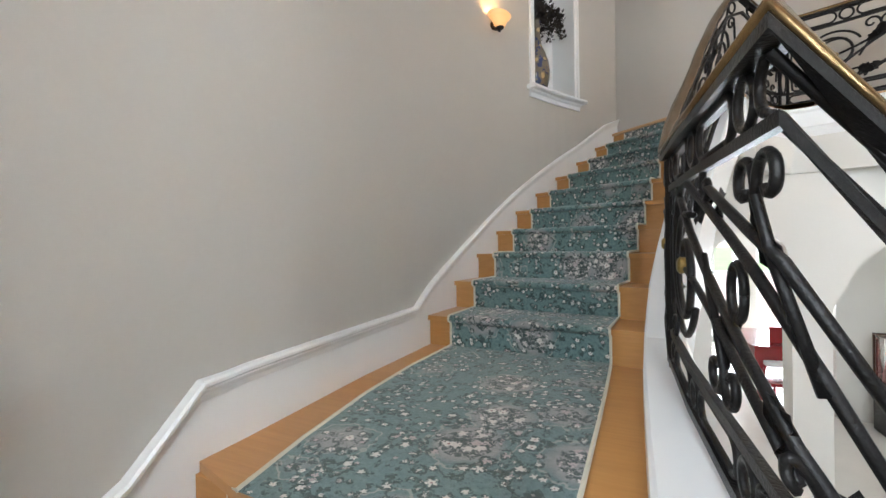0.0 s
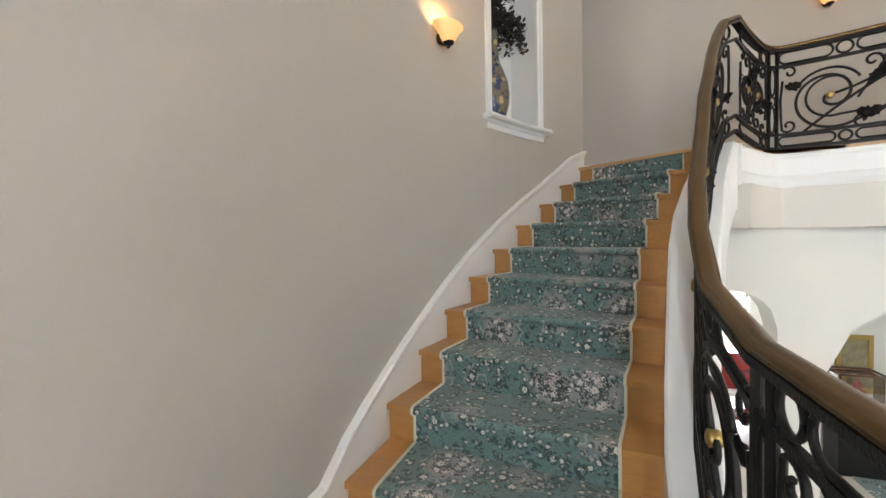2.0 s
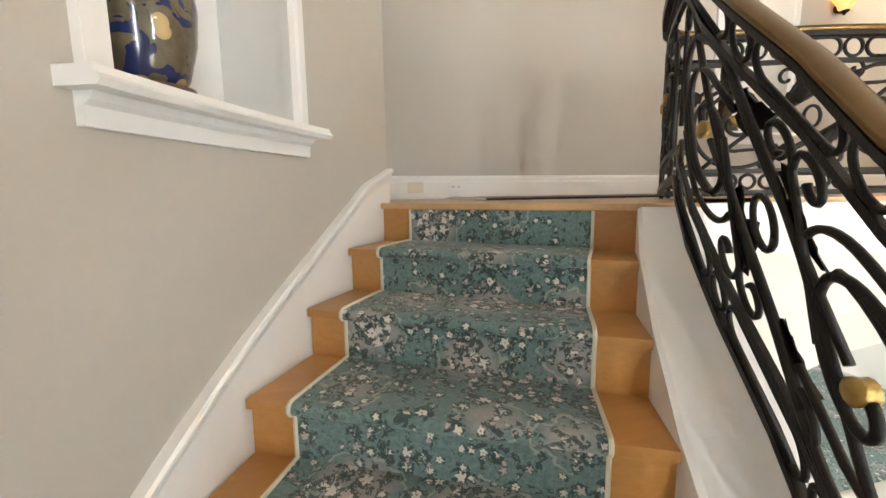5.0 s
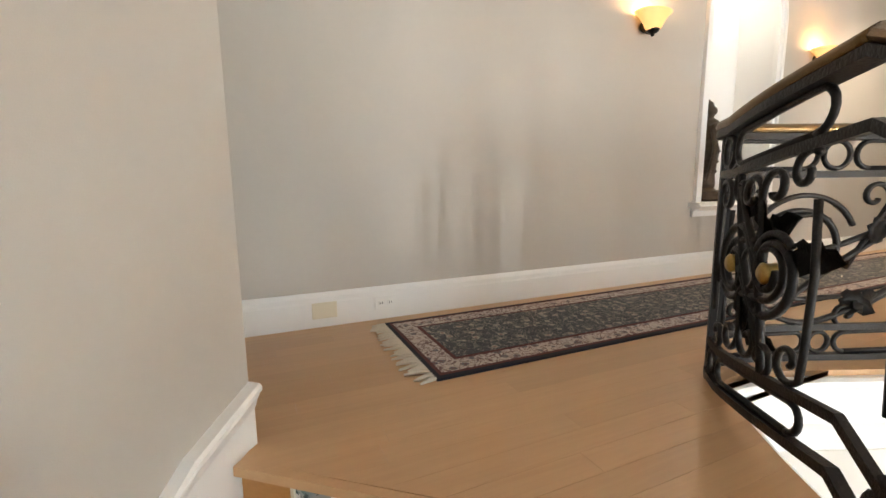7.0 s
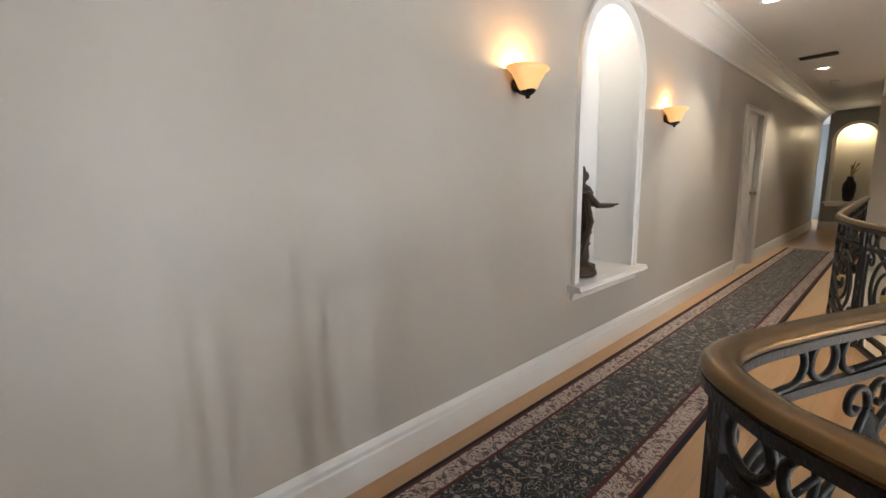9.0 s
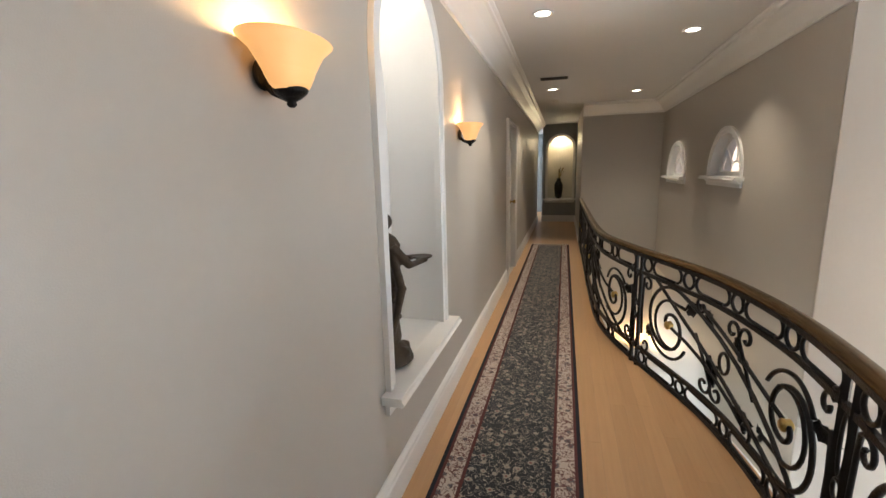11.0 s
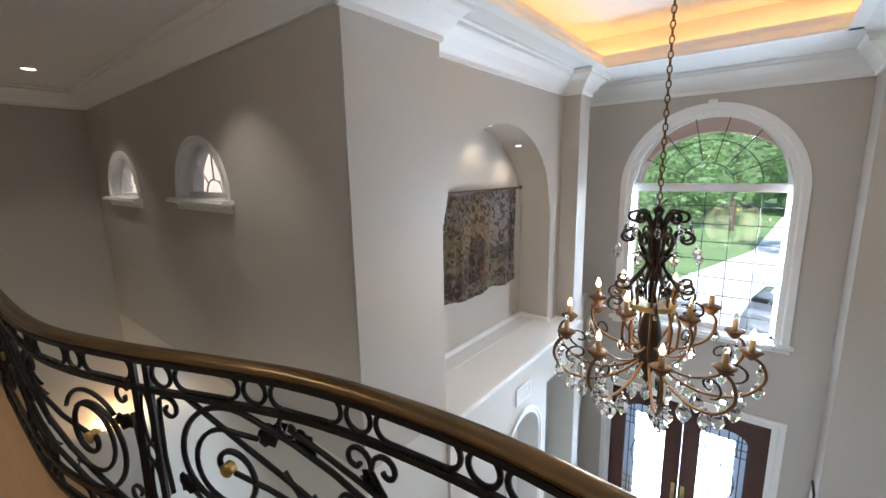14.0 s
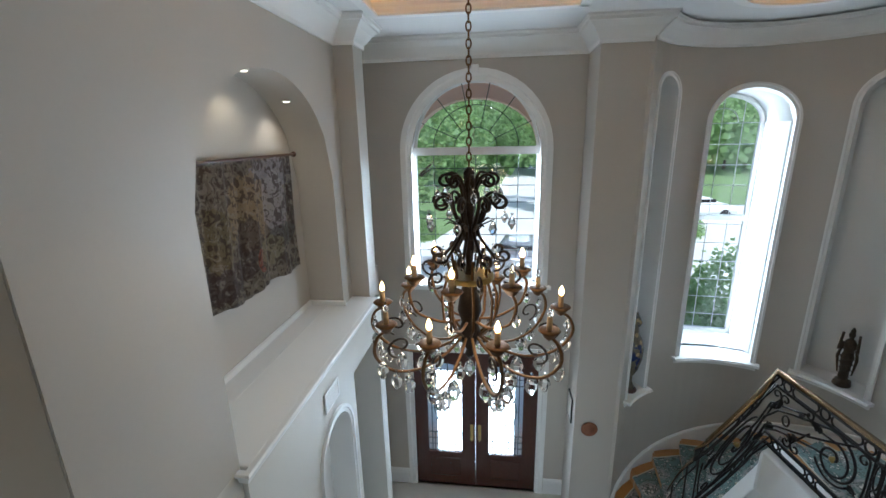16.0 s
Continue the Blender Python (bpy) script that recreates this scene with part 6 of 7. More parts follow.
def door_leaf(x0, x1, name, handle_x):
    d = tagged(new(name), "dark mahogany front door leaf with leaded glass panel", "door", kind="structure")
    y0, y1, z0, z1 = -6.93, -6.88, LOW + 0.01, -1.67
    g0, g1, gz0, gz1 = x0 + 0.21, x1 - 0.20, LOW + 0.62, -1.87
    bm = bmesh.new()
    for lo, hi in (((x0, y0, z0), (g0, y1, z1)), ((g1, y0, z0), (x1, y1, z1)), ((g0, y0, gz1), (g1, y1, z1)), ((g0, y0, z0), (g1, y1, gz0))):
        box(bm, lo, hi)
    gm, half = (g0 + g1) / 2, (g1 - g0) / 2
    for sgn in (-1, 1):
        pane_shape(bm, [(gm + sgn * half, y0, gz1)] + [(gm + sgn * half * math.cos(radians(i * 11.25)), y0, gz1 - 0.15 + 0.148 * math.sin(radians(i * 11.25))) for i in range(9)], 0.05)
    part("frame", bm, MAHOGANY, d)
    part("panel", boxed((g0 + 0.03, y1 - 0.01, z0 + 0.16), (g1 - 0.03, y1 + 0.012, gz0 - 0.10), 0.012), MAHOGANY, d)
    gl = part("pane", boxed((g0 - 0.005, -6.91, gz0 - 0.005), (g1 + 0.005, -6.904, gz1 + 0.005)), OBSCURE, d, "leaded obscure glass pane")
    gl.visible_shadow = False
    w, h = g1 - g0, gz1 - gz0
    gm = (g0 + g1) / 2
    came = []
    for i in range(1, 5):
        came.append([(g0 + w * i / 5, gz0), (g0 + w * i / 5, gz0 + h * 0.22)])
        came.append([(g0 + w * i / 5, gz1 - h * 0.22), (g0 + w * i / 5, gz1)])
    for f in (0.08, 0.15, 0.22, 0.78, 0.85, 0.92):
        came.append([(g0, gz0 + h * f), (g1, gz0 + h * f)])
    for f in (0.12, 0.88):
        came.append([(g0 + w * f, gz0), (g0 + w * f, gz1)])
    came.append([(gm + 0.16 * math.cos(i * math.tau / 16), gz0 + h / 2 + 0.26 * math.sin(i * math.tau / 16)) for i in range(17)])
    came.append([(gm + 0.08 * math.cos(i * math.tau / 12), gz0 + h / 2 + 0.08 * math.sin(i * math.tau / 12)) for i in range(13)])
    for k in range(8):
        a = k * math.tau / 8
        came.append([(gm + 0.08 * math.cos(a), gz0 + h / 2 + 0.08 * math.sin(a)), (gm + 0.19 * math.cos(a), gz0 + h / 2 + 0.33 * math.sin(a))])
    for line in came:
        part("came", tube(bmesh.new(), [(x, -6.900, z) for x, z in line], 0.008, 4), LEAD, d)
    hn = part("handle_plate", boxed((handle_x - 0.025, y1, LOW + 0.88), (handle_x + 0.025, y1 + 0.01, LOW + 1.16), 0.004), BRASS, d, "brass handle plate")
    part("lever", tube(bmesh.new(), [(handle_x, y1 + 0.01, LOW + 1.02), (handle_x, y1 + 0.05, LOW + 1.02), (handle_x, y1 + 0.055, LOW + 0.9)], 0.011, 8), BRASS, hn)


door_leaf(3.47, 4.395, "door_2", 4.34)
door_leaf(4.405, 5.35, "door_3", 4.46)

# tower window, flat sashes set deep in the curved wall
tw = tagged(new("window_2"), "tall narrow arched sash window with leaded panes in the stair tower", "window", kind="structure")
pa, pb = stair_at(TOWERWIN["s0"] + 0.01, 0.26), stair_at(TOWERWIN["s1"] - 0.01, 0.26)
wx = (pb - pa)
TWW = wx.length
DEEP = 0.70
outw = Vector((wx.y, -wx.x)).normalized() * DEEP
tw.matrix_world = pose(pa.x + outw.x, pa.y + outw.y, 0, 0, 0, math.degrees(math.atan2(wx.y, wx.x)))
z0, z1 = TOWERWIN["z0"] + 0.0, TOWERWIN["z1"] - 0.40
ar = [(TWW / 2 - (TWW / 2 - 0.02) * math.cos(i * math.pi / 20), 0, z1 + 0.38 * math.sin(i * math.pi / 20)) for i in range(21)]
bm = bmesh.new()
for lo, hi in (((0, -0.03, z0), (0.06, 0.03, z1)), ((TWW - 0.06, -0.03, z0), (TWW, 0.03, z1)), ((0, -0.03, z0), (TWW, 0.03, z0 + 0.06)), ((0, -0.035, 0.16), (TWW, 0.035, 0.24))):
    box(bm, lo, hi, 0.004)
part("frame", bm, WHITE, tw)
part("arch_frame", tube(bmesh.new(), ar, 0.04, 6), WHITE, tw)
# deep white reveal between the wall and the sashes
for x0, x1 in ((-0.12, 0.004), (TWW - 0.004, TWW + 0.12)):
    part("jamb", boxed((x0, -0.05, z0 - 0.05), (x1, DEEP - 0.02, z1)), WHITE, tw)
part("window_sill", boxed((-0.12, -0.05, z0 - 0.06), (TWW + 0.12, DEEP - 0.02, z0)), WHITE, tw)
bm = bmesh.new()
ring_rows = []
for i in range(21):
    c, s_ = math.cos(i * math.pi / 20), math.sin(i * math.pi / 20)
    ri, ro = TWW / 2 + 0.0, TWW / 2 + 0.12
    ring_rows.append([bm.verts.new((TWW / 2 - r * c, y, z1 + h_ * s_)) for r, h_, y in ((ri, 0.41, -0.05), (ri, 0.41, DEEP - 0.02), (ro, 0.53, DEEP - 0.02), (ro, 0.53, -0.05))])
for r_, q_ in zip(ring_rows, ring_rows[1:]):
    for j in range(4):
        bm.faces.new((r_[j], r_[(j + 1) % 4], q_[(j + 1) % 4], q_[j]))
part("soffit", bm, WHITE, tw, smooth=True)
g = part("pane", pane_shape(bmesh.new(), [(0.05, 0, z0 + 0.05), (TWW - 0.05, 0, z0 + 0.05)] + ar[::-1], 0.006), GLASS, tw)
g.visible_shadow = False
for i in (1, 2, 3):
    x = TWW * i / 4
    part("muntin", tube(bmesh.new(), [(x, 0.0, z0 + 0.05), (x, 0.0, z1 + 0.33)], 0.006, 4), WHITE, tw)
for i in range(1, 12):
    z = z0 + (z1 - z0) * i / 11
    part("muntin", tube(bmesh.new(), [(0.05, 0.0, z), (TWW - 0.05, 0.0, z)], 0.006, 4), WHITE, tw)
part("muntin", tube(bmesh.new(), [(TWW / 2 - 0.2 * math.cos(i * math.pi / 14), 0, z1 + 0.2 * math.sin(i * math.pi / 14)) for i in range(15)], 0.006, 4), WHITE, tw)

# half-round gallery windows
for o, nm in ((WIN2, "window_3"), (WIN1, "window_4")):
    w = tagged(new(nm), "small half-round white window with a fan of panes", "window", kind="structure")
    m, hw = 5.58 + (o["s0"] + o["s1"]) / 2, (o["s1"] - o["s0"]) / 2
    y = gal_at((o["s0"] + o["s1"]) / 2, 0.11).y
    ln = [(m - (hw - 0.02) * math.cos(i * math.pi / 20), y, o["z0"] + 0.04 + (o["rise"] - 0.04) * math.sin(i * math.pi / 20)) for i in range(21)]
    part("arch_frame", tube(bmesh.new(), ln, 0.03, 6), WHITE, w)
    part("frame", boxed((m - hw, y - 0.03, o["z0"]), (m + hw, y + 0.03, o["z0"] + 0.05), 0.004), WHITE, w)
    g = part("pane", pane_shape(bmesh.new(), ln, 0.006), GLASS, w)
    g.visible_shadow = False
    for k in (1, 2, 3):
        a = k * math.pi / 4
        part("muntin", tube(bmesh.new(), [(m + 0.15 * math.cos(a), y, o["z0"] + 0.04 + 0.12 * math.sin(a)), (m + (hw - 0.03) * math.cos(a), y, o["z0"] + 0.04 + (o["rise"] - 0.05) * math.sin(a))], 0.009, 4), WHITE, w)
    part("muntin", tube(bmesh.new(), [(m + 0.15 * math.cos(i * math.pi / 12), y, o["z0"] + 0.04 + 0.12 * math.sin(i * math.pi / 12)) for i in range(13)], 0.009, 4), WHITE, w)
tagged(link("neighbour_wall", boxed((6.3, -5.9, LOW), (34.0, -5.7, 3.8)), STUCCO), "pink stucco wall outside the gallery windows", "wall", kind="structure")


# ---- chandelier ----
CX, CY = 4.29, -3.70
chand = thing("chandelier", "large antique bronze scroll chandelier with candle bulbs and crystal drops, lit", "chandelier", at=(CX, CY, 0.25))
chand.scale = (1.0, 1.0, 0.8)
z = 1.26
k = 0
while z < (CEILING + 0.17) / 0.8 - 0.03:
    bm = tube(bmesh.new(), [(0.013 * math.cos(i * math.tau / 12) if k % 2 else 0, 0 if k % 2 else 0.013 * math.cos(i * math.tau / 12), z + 0.03 + 0.032 * math.sin(i * math.tau / 12)) for i in range(13)], 0.0045, 5)
    part("chain_link", bm, ANTIQUE, chand)
    z += 0.052
    k += 1
part("ceiling_rose", lathe(bmesh.new(), [(0.01, -0.07), (0.03, -0.05), (0.07, -0.03), (0.085, 0.0)], (0, 0, (CEILING + 0.17) / 0.8), 20), ANTIQUE, chand, smooth=True)
part("stem", lathe(bmesh.new(), [(0.012, 1.27), (0.035, 1.23), (0.02, 1.18), (0.045, 1.12), (0.03, 1.0), (0.022, 0.85), (0.03, 0.7), (0.02, 0.55), (0.035, 0.42), (0.06, 0.30), (0.075, 0.18), (0.05, 0.08), (0.07, 0.0), (0.05, -0.09), (0.02, -0.16), (0.03, -0.20), (0.0, -0.24)], (0, 0, 0), 16), DARKBRONZE, chand, smooth=True)


def polar(pts, a):
    c, s = math.cos(a), math.sin(a)
    return [(r * c, r * s, z) for r, z in pts]


def scroll_rz(c, r0, r1, a0, a1, n=14):
    return [(c[0] + (r0 + (r1 - r0) * i / n) * math.cos(radians(a0 + (a1 - a0) * i / n)), c[1] + (r0 + (r1 - r0) * i / n) * math.sin(radians(a0 + (a1 - a0) * i / n))) for i in range(n + 1)]


def crystal(parent, p, size):
    """Faceted almond drop with a bead above."""
    bm = bmesh.new()
    lathe(bm, [(0.0, 0.0), (0.15 * size, -0.18 * size), (0.24 * size, -0.55 * size), (0.12 * size, -0.85 * size), (0.0, -1.0 * size)], p, 6)
    ball(bm, (p[0], p[1], p[2] + 0.014), 0.011, 1)
    part("crystal", bm, CRYSTAL, parent)


def candle(parent, r, z, a, h=0.105, lit=True):
    c = (r * math.cos(a), r * math.sin(a), z)
    cup = part("cup", lathe(bmesh.new(), [(0.012, -0.05), (0.03, -0.03), (0.045, 0.0), (0.062, 0.018), (0.055, 0.026), (0.02, 0.022)], c, 14), ANTIQUE, parent, smooth=True)
    part("candle", lathe(bmesh.new(), [(0.016, 0.02), (0.015, h), (0.010, h + 0.004)], c, 10), WAX, parent, "tan candle sleeve", smooth=True)
    part("bulb", lathe(bmesh.new(), [(0.007, h), (0.017, h + 0.022), (0.014, h + 0.044), (0.005, h + 0.072), (0.0, h + 0.082)], c, 8), BULB if lit else CRYSTAL, parent, "flame-shaped bulb", smooth=True)


for i in range(8):
    a = i * math.tau / 8 + 0.2
    # crown scrolls
    part("scroll", tube(bmesh.new(), polar([(0.03, 1.02), (0.045, 1.12), (0.08, 1.20)] + scroll_rz((0.13, 1.175), 0.055, 0.016, 150, -250), a), 0.011, 5), DARKBRONZE, chand, smooth=True)
    part("scroll", tube(bmesh.new(), polar([(0.03, 0.74), (0.05, 0.84), (0.085, 0.92), (0.105, 0.99)] + scroll_rz((0.172, 1.02), 0.066, 0.018, 180, -240), a + 0.39), 0.012, 5), DARKBRONZE, chand, smooth=True)
    part("scroll", tube(bmesh.new(), polar([(0.04, 0.86), (0.06, 0.77), (0.11, 0.68), (0.155, 0.61)] + scroll_rz((0.20, 0.64), 0.055, 0.014, 215, 540), a + 0.39), 0.011, 5), DARKBRONZE, chand, smooth=True)
    part("leaf", tube(bmesh.new(), polar([(0.05, 0.80), (0.08, 0.86), (0.13, 0.89), (0.165, 0.87)], a + 0.39), [0.008, 0.018, 0.014, 0.003], 6, 0.35), DARKBRONZE, chand, smooth=True)
    part("leaf", tube(bmesh.new(), polar([(0.05, 0.50), (0.06, 0.60), (0.085, 0.67), (0.12, 0.69)], a), [0.008, 0.017, 0.014, 0.004], 6, 0.35), DARKBRONZE, chand, smooth=True)
    part("cage_bar", tube(bmesh.new(), polar([(0.06, -0.02), (0.16, 0.10), (0.17, 0.30), (0.12, 0.50), (0.14, 0.62)], a), 0.009, 5), ANTIQUE, chand, smooth=True)
    crystal(chand, polar([(0.18, 1.12)], a)[0], 0.09)
    crystal(chand, polar([(0.25, 0.93)], a + 0.39)[0], 0.10)
    crystal(chand, polar([(0.17, 0.66)], a + 0.39)[0], 0.10)
part("band", lathe(bmesh.new(), [(0.14, 0.43), (0.15, 0.435), (0.15, 0.47), (0.14, 0.475)], (0, 0, 0), 24), BRASS, chand, "gilt band")
UNLIT = {1, 4, 6, 8}
for i in range(10):
    a = i * math.tau / 10
    R1 = 0.56
    arm = [(0.05, -0.02), (0.16, -0.13), (0.34, -0.20), (0.52, -0.15), (0.625, 0.0), (0.61, 0.13), (0.55, 0.18)]
    sm = spline([Vector((r, z, 0)) for r, z in arm], 4)
    part("arm", tube(bmesh.new(), polar([(v.x, v.y) for v in sm], a), 0.0105, 6), ANTIQUE, chand, smooth=True)
    part("scroll", tube(bmesh.new(), polar(scroll_rz((0.47, 0.03), 0.09, 0.018, -80, 300), a), 0.008, 5), DARKBRONZE, chand, smooth=True)
    candle(chand, R1 - 0.01, 0.205, a, 0.11, i not in UNLIT)
    for r, zz_, sz in ((0.60, -0.02, 0.15), (0.44, -0.19, 0.17), (0.30, -0.21, 0.19), (0.52, -0.14, 0.15), (0.60, 0.10, 0.09)):
        crystal(chand, polar([(r, zz_)], a + 0.06)[0], sz)
for i in range(6):
    a = i * math.tau / 6 + 0.3
    arm = spline([Vector(p) for p in ((0.06, 0.10, 0), (0.18, 0.10, 0), (0.33, 0.20, 0), (0.37, 0.36, 0), (0.33, 0.43, 0))], 4)
    part("arm", tube(bmesh.new(), polar([(v.x, v.y) for v in arm], a), 0.010, 6), ANTIQUE, chand, smooth=True)
    part("scroll", tube(bmesh.new(), polar(scroll_rz((0.25, 0.50), 0.075, 0.016, -120, 330), a + 0.5), 0.008, 5), DARKBRONZE, chand, smooth=True)
    candle(chand, 0.335, 0.46, a, 0.11, i != 2)
    crystal(chand, polar([(0.37, 0.30)], a)[0], 0.12)
    crystal(chand, polar([(0.2, -0.16)], a)[0], 0.14)
crystal(chand, (0, 0, -0.25), 0.16)
lamp("chandelier_lamp", "POINT", (CX, CY, 0.42), 26, (1.0, 0.76, 0.5), 0.45)


# ---- lower rooms seen through the arches ----
REDWOOD = material("red_lacquered_wood", (0.22, 0.012, 0.014), 0.2, coat=0.5)
piano = thing("grand_piano", "red lacquered grand piano on turned legs", "piano", at=(3.55, 3.6, LOW), turn=10)
body = [(-0.75, -0.7), (0.75, -0.7), (0.75, 0.2), (0.55, 0.75), (0.2, 0.95), (-0.2, 1.05), (-0.6, 0.95), (-0.75, 0.6)]
part("body", prism(bmesh.new(), body, 0.62, 0.95), REDWOOD, piano)
part("lid", prism(bmesh.new(), [(x * 1.02, y * 1.02) for x, y in body], 0.955, 0.985), REDWOOD, piano)
part("keyboard", boxed((-0.62, -0.86, 0.66), (0.62, -0.68, 0.74), 0.01), WHITE, piano)
part("music_desk", boxed((-0.4, -0.42, 0.985), (0.4, -0.38, 1.28), 0.01), REDWOOD, piano)
for x, y in ((-0.62, -0.55), (0.62, -0.55), (0.0, 0.8)):
    part("leg", lathe(bmesh.new(), [(0.05, 0.0), (0.035, 0.08), (0.06, 0.3), (0.045, 0.5), (0.07, 0.63)], (x, y, 0), 12), REDWOOD, piano, smooth=True)
bench = thing("piano_bench", "low red wooden piano bench", "bench", at=(3.4, 2.45, LOW), turn=10)
part("seat", boxed((-0.4, -0.18, 0.44), (0.4, 0.18, 0.50), 0.015), REDWOOD, bench)
for x in (-0.34, 0.34):
    for y in (-0.13, 0.13):
        part("leg", tube(bmesh.new(), [(x, y, 0), (x, y, 0.44)], 0.022, 8), REDWOOD, bench)

tbl = thing("dining_table", "dark wooden oval dining table with a flower bowl", "table", at=(8.0, 4.0, LOW + 0.012))
part("tabletop", lathe(bmesh.new(), [(0.0, 0.72), (0.98, 0.72), (1.0, 0.735), (0.99, 0.755), (0.0, 0.76)], (0, 0, 0), 36), DARKWOOD, tbl, smooth=True).matrix_local = Matrix.Diagonal((1.35, 0.8, 1, 1))
for x in (-0.6, 0.6):
    part("pedestal", lathe(bmesh.new(), [(0.25, 0.0), (0.22, 0.05), (0.06, 0.12), (0.09, 0.35), (0.05, 0.55), (0.12, 0.72)], (x, 0, 0), 16), DARKWOOD, tbl, smooth=True)
SEAT = material("pale_seat_fabric", (0.42, 0.36, 0.28), 0.9, grain=0.2, grain_scale=200)


def dining_chair():
    c = thing("dining_chair", "dark wooden dining chair with a pierced splat back", "chair", "chairs round the table")
    part("seat", boxed((-0.24, -0.22, 0.43), (0.24, 0.22, 0.48), 0.02), SEAT, c, "pale upholstered seat")
    for x in (-0.21, 0.21):
        part("leg", tube(bmesh.new(), spline([Vector((x, -0.19, 0.44)), Vector((x * 1.1, -0.22, 0.3)), Vector((x, -0.18, 0.1)), Vector((x * 1.08, -0.22, 0.0))], 3), [0.03] * 4 + [0.022] * 6, 6), DARKWOOD, c)
        part("leg", tube(bmesh.new(), [(x * 0.9, 0.22, 0.0), (x * 0.95, 0.19, 0.44), (x * 0.85, 0.24, 0.8), (x * 0.95, 0.27, 1.0)], 0.02, 6), DARKWOOD, c)
    part("top_rail", tube(bmesh.new(), [(-0.23, 0.27, 0.97), (-0.1, 0.28, 1.03), (0, 0.28, 1.01), (0.1, 0.28, 1.03), (0.23, 0.27, 0.97)], 0.024, 6), DARKWOOD, c)
    part("splat", tube(bmesh.new(), [(0, 0.21, 0.48), (0, 0.22, 0.6), (0, 0.24, 0.78), (0, 0.27, 1.0)], [0.05, 0.09, 0.06, 0.10], 8, 0.15), DARKWOOD, c)
    for x in (-0.21, 0.21):
        part("arm", tube(bmesh.new(), [(x, 0.22, 0.68), (x * 1.2, 0.0, 0.67), (x * 1.15, -0.14, 0.62), (x, -0.15, 0.46)], 0.016, 6), DARKWOOD, c)
    return c


first = dining_chair()
first.matrix_basis = pose(6.35, 4.0, LOW + 0.012, 0, 0, 90)
for x, y, r in ((6.95, 2.95, 170), (7.7, 2.85, 185), (8.5, 2.85, 178), (7.2, 5.1, 5), (8.0, 5.15, 0), (8.8, 5.1, -6), (9.7, 4.0, -90)):
    copy_thing(first, pose(x, y, LOW + 0.012, 0, 0, r))
bowl = thing("flower_bowl", "low bowl of yellow and white flowers on the dining table", "flowers", at=(7.9, 4.0, LOW + 0.772))
part("bowl", lathe(bmesh.new(), [(0.06, 0), (0.12, 0.03), (0.17, 0.09), (0.16, 0.09), (0.05, 0.03)], (0, 0, 0), 18), BRASS, bowl, smooth=True)
bm = bmesh.new()
rng = random.Random(8)
for i in range(40):
    ball(bm, (rng.uniform(-0.16, 0.16), rng.uniform(-0.16, 0.16), 0.10 + rng.uniform(0, 0.09)), rng.uniform(0.02, 0.035), 1)
part("blossoms", bm, material("yellow_petals", (0.65, 0.45, 0.05), 0.7, grain=0.3), bowl)
case = thing("glass_case", "dark framed glass display case on a black base", "display case", at=(4.52, 1.95, LOW))
part("base", boxed((-0.27, -0.2, 0.0), (0.27, 0.2, 0.72), 0.01), IRON, case)
for x in (-0.26, 0.26):
    for y in (-0.19, 0.19):
        part("post", boxed((x - 0.012, y - 0.012, 0.72), (x + 0.012, y + 0.012, 1.42)), DARKWOOD, case)
for zc in (0.73, 1.42):
    bm = bmesh.new()
    for lo, hi in (((-0.272, -0.202, zc - 0.012), (0.272, -0.178, zc + 0.012)), ((-0.272, 0.178, zc - 0.012), (0.272, 0.202, zc + 0.012)), ((-0.272, -0.178, zc - 0.012), (-0.248, 0.178, zc + 0.012)), ((0.248, -0.178, zc - 0.012), (0.272, 0.178, zc + 0.012))):
        box(bm, lo, hi)
    part("rail", bm, DARKWOOD, case)
part("glass", boxed((-0.245, -0.175, 0.75), (0.245, 0.175, 1.40)), GLASS, case)
doll = bmesh.new()
lathe(doll, [(0.16, 0.74), (0.15, 0.85), (0.09, 1.0), (0.07, 1.1), (0.09, 1.16), (0.04, 1.2), (0.055, 1.25), (0.03, 1.32)], (0, 0, 0), 14)
dl = link("figurine", doll, material("red_white_cloth", (0.5, 0.16, 0.14), 0.8, grain=0.5, grain_scale=12), True)
dl.matrix_world = pose(4.52, 1.95, LOW)
tagged(dl, "small red and white robed figurine inside the glass case", "figurine")
pic = thing("framed_painting", "flower painting in a wide gilt frame on the cream wall", "painting", at=(4.70, 2.338, -2.62))
pic.scale = (0.62, 1, 0.82)
bm = bmesh.new()
for lo, hi in (((-0.36, -0.03, -0.5), (-0.26, 0, 0.5)), ((0.26, -0.03, -0.5), (0.36, 0, 0.5)), ((-0.26, -0.03, 0.4), (0.26, 0, 0.5)), ((-0.26, -0.03, -0.5), (0.26, 0, -0.4))):
    box(bm, lo, hi, 0.008)
part("frame", bm, BRASS, pic, "gilt frame")
part("canvas", boxed((-0.27, -0.012, -0.41), (0.27, -0.004, 0.41)), material("painted_canvas", (0.26, 0.22, 0.12), 0.7, grain=0.3, grain_scale=14, stain=0.5, stain_scale=6), pic)
lustre = thing("dining_chandelier", "dark branched chandelier with small lit bulbs over the dining table", "chandelier", at=(7.5, 3.85, -2.85))
part("stem", tube(bmesh.new(), [(0, 0, -0.1), (0, 0, 2.45)], 0.012, 6), IRON, lustre)
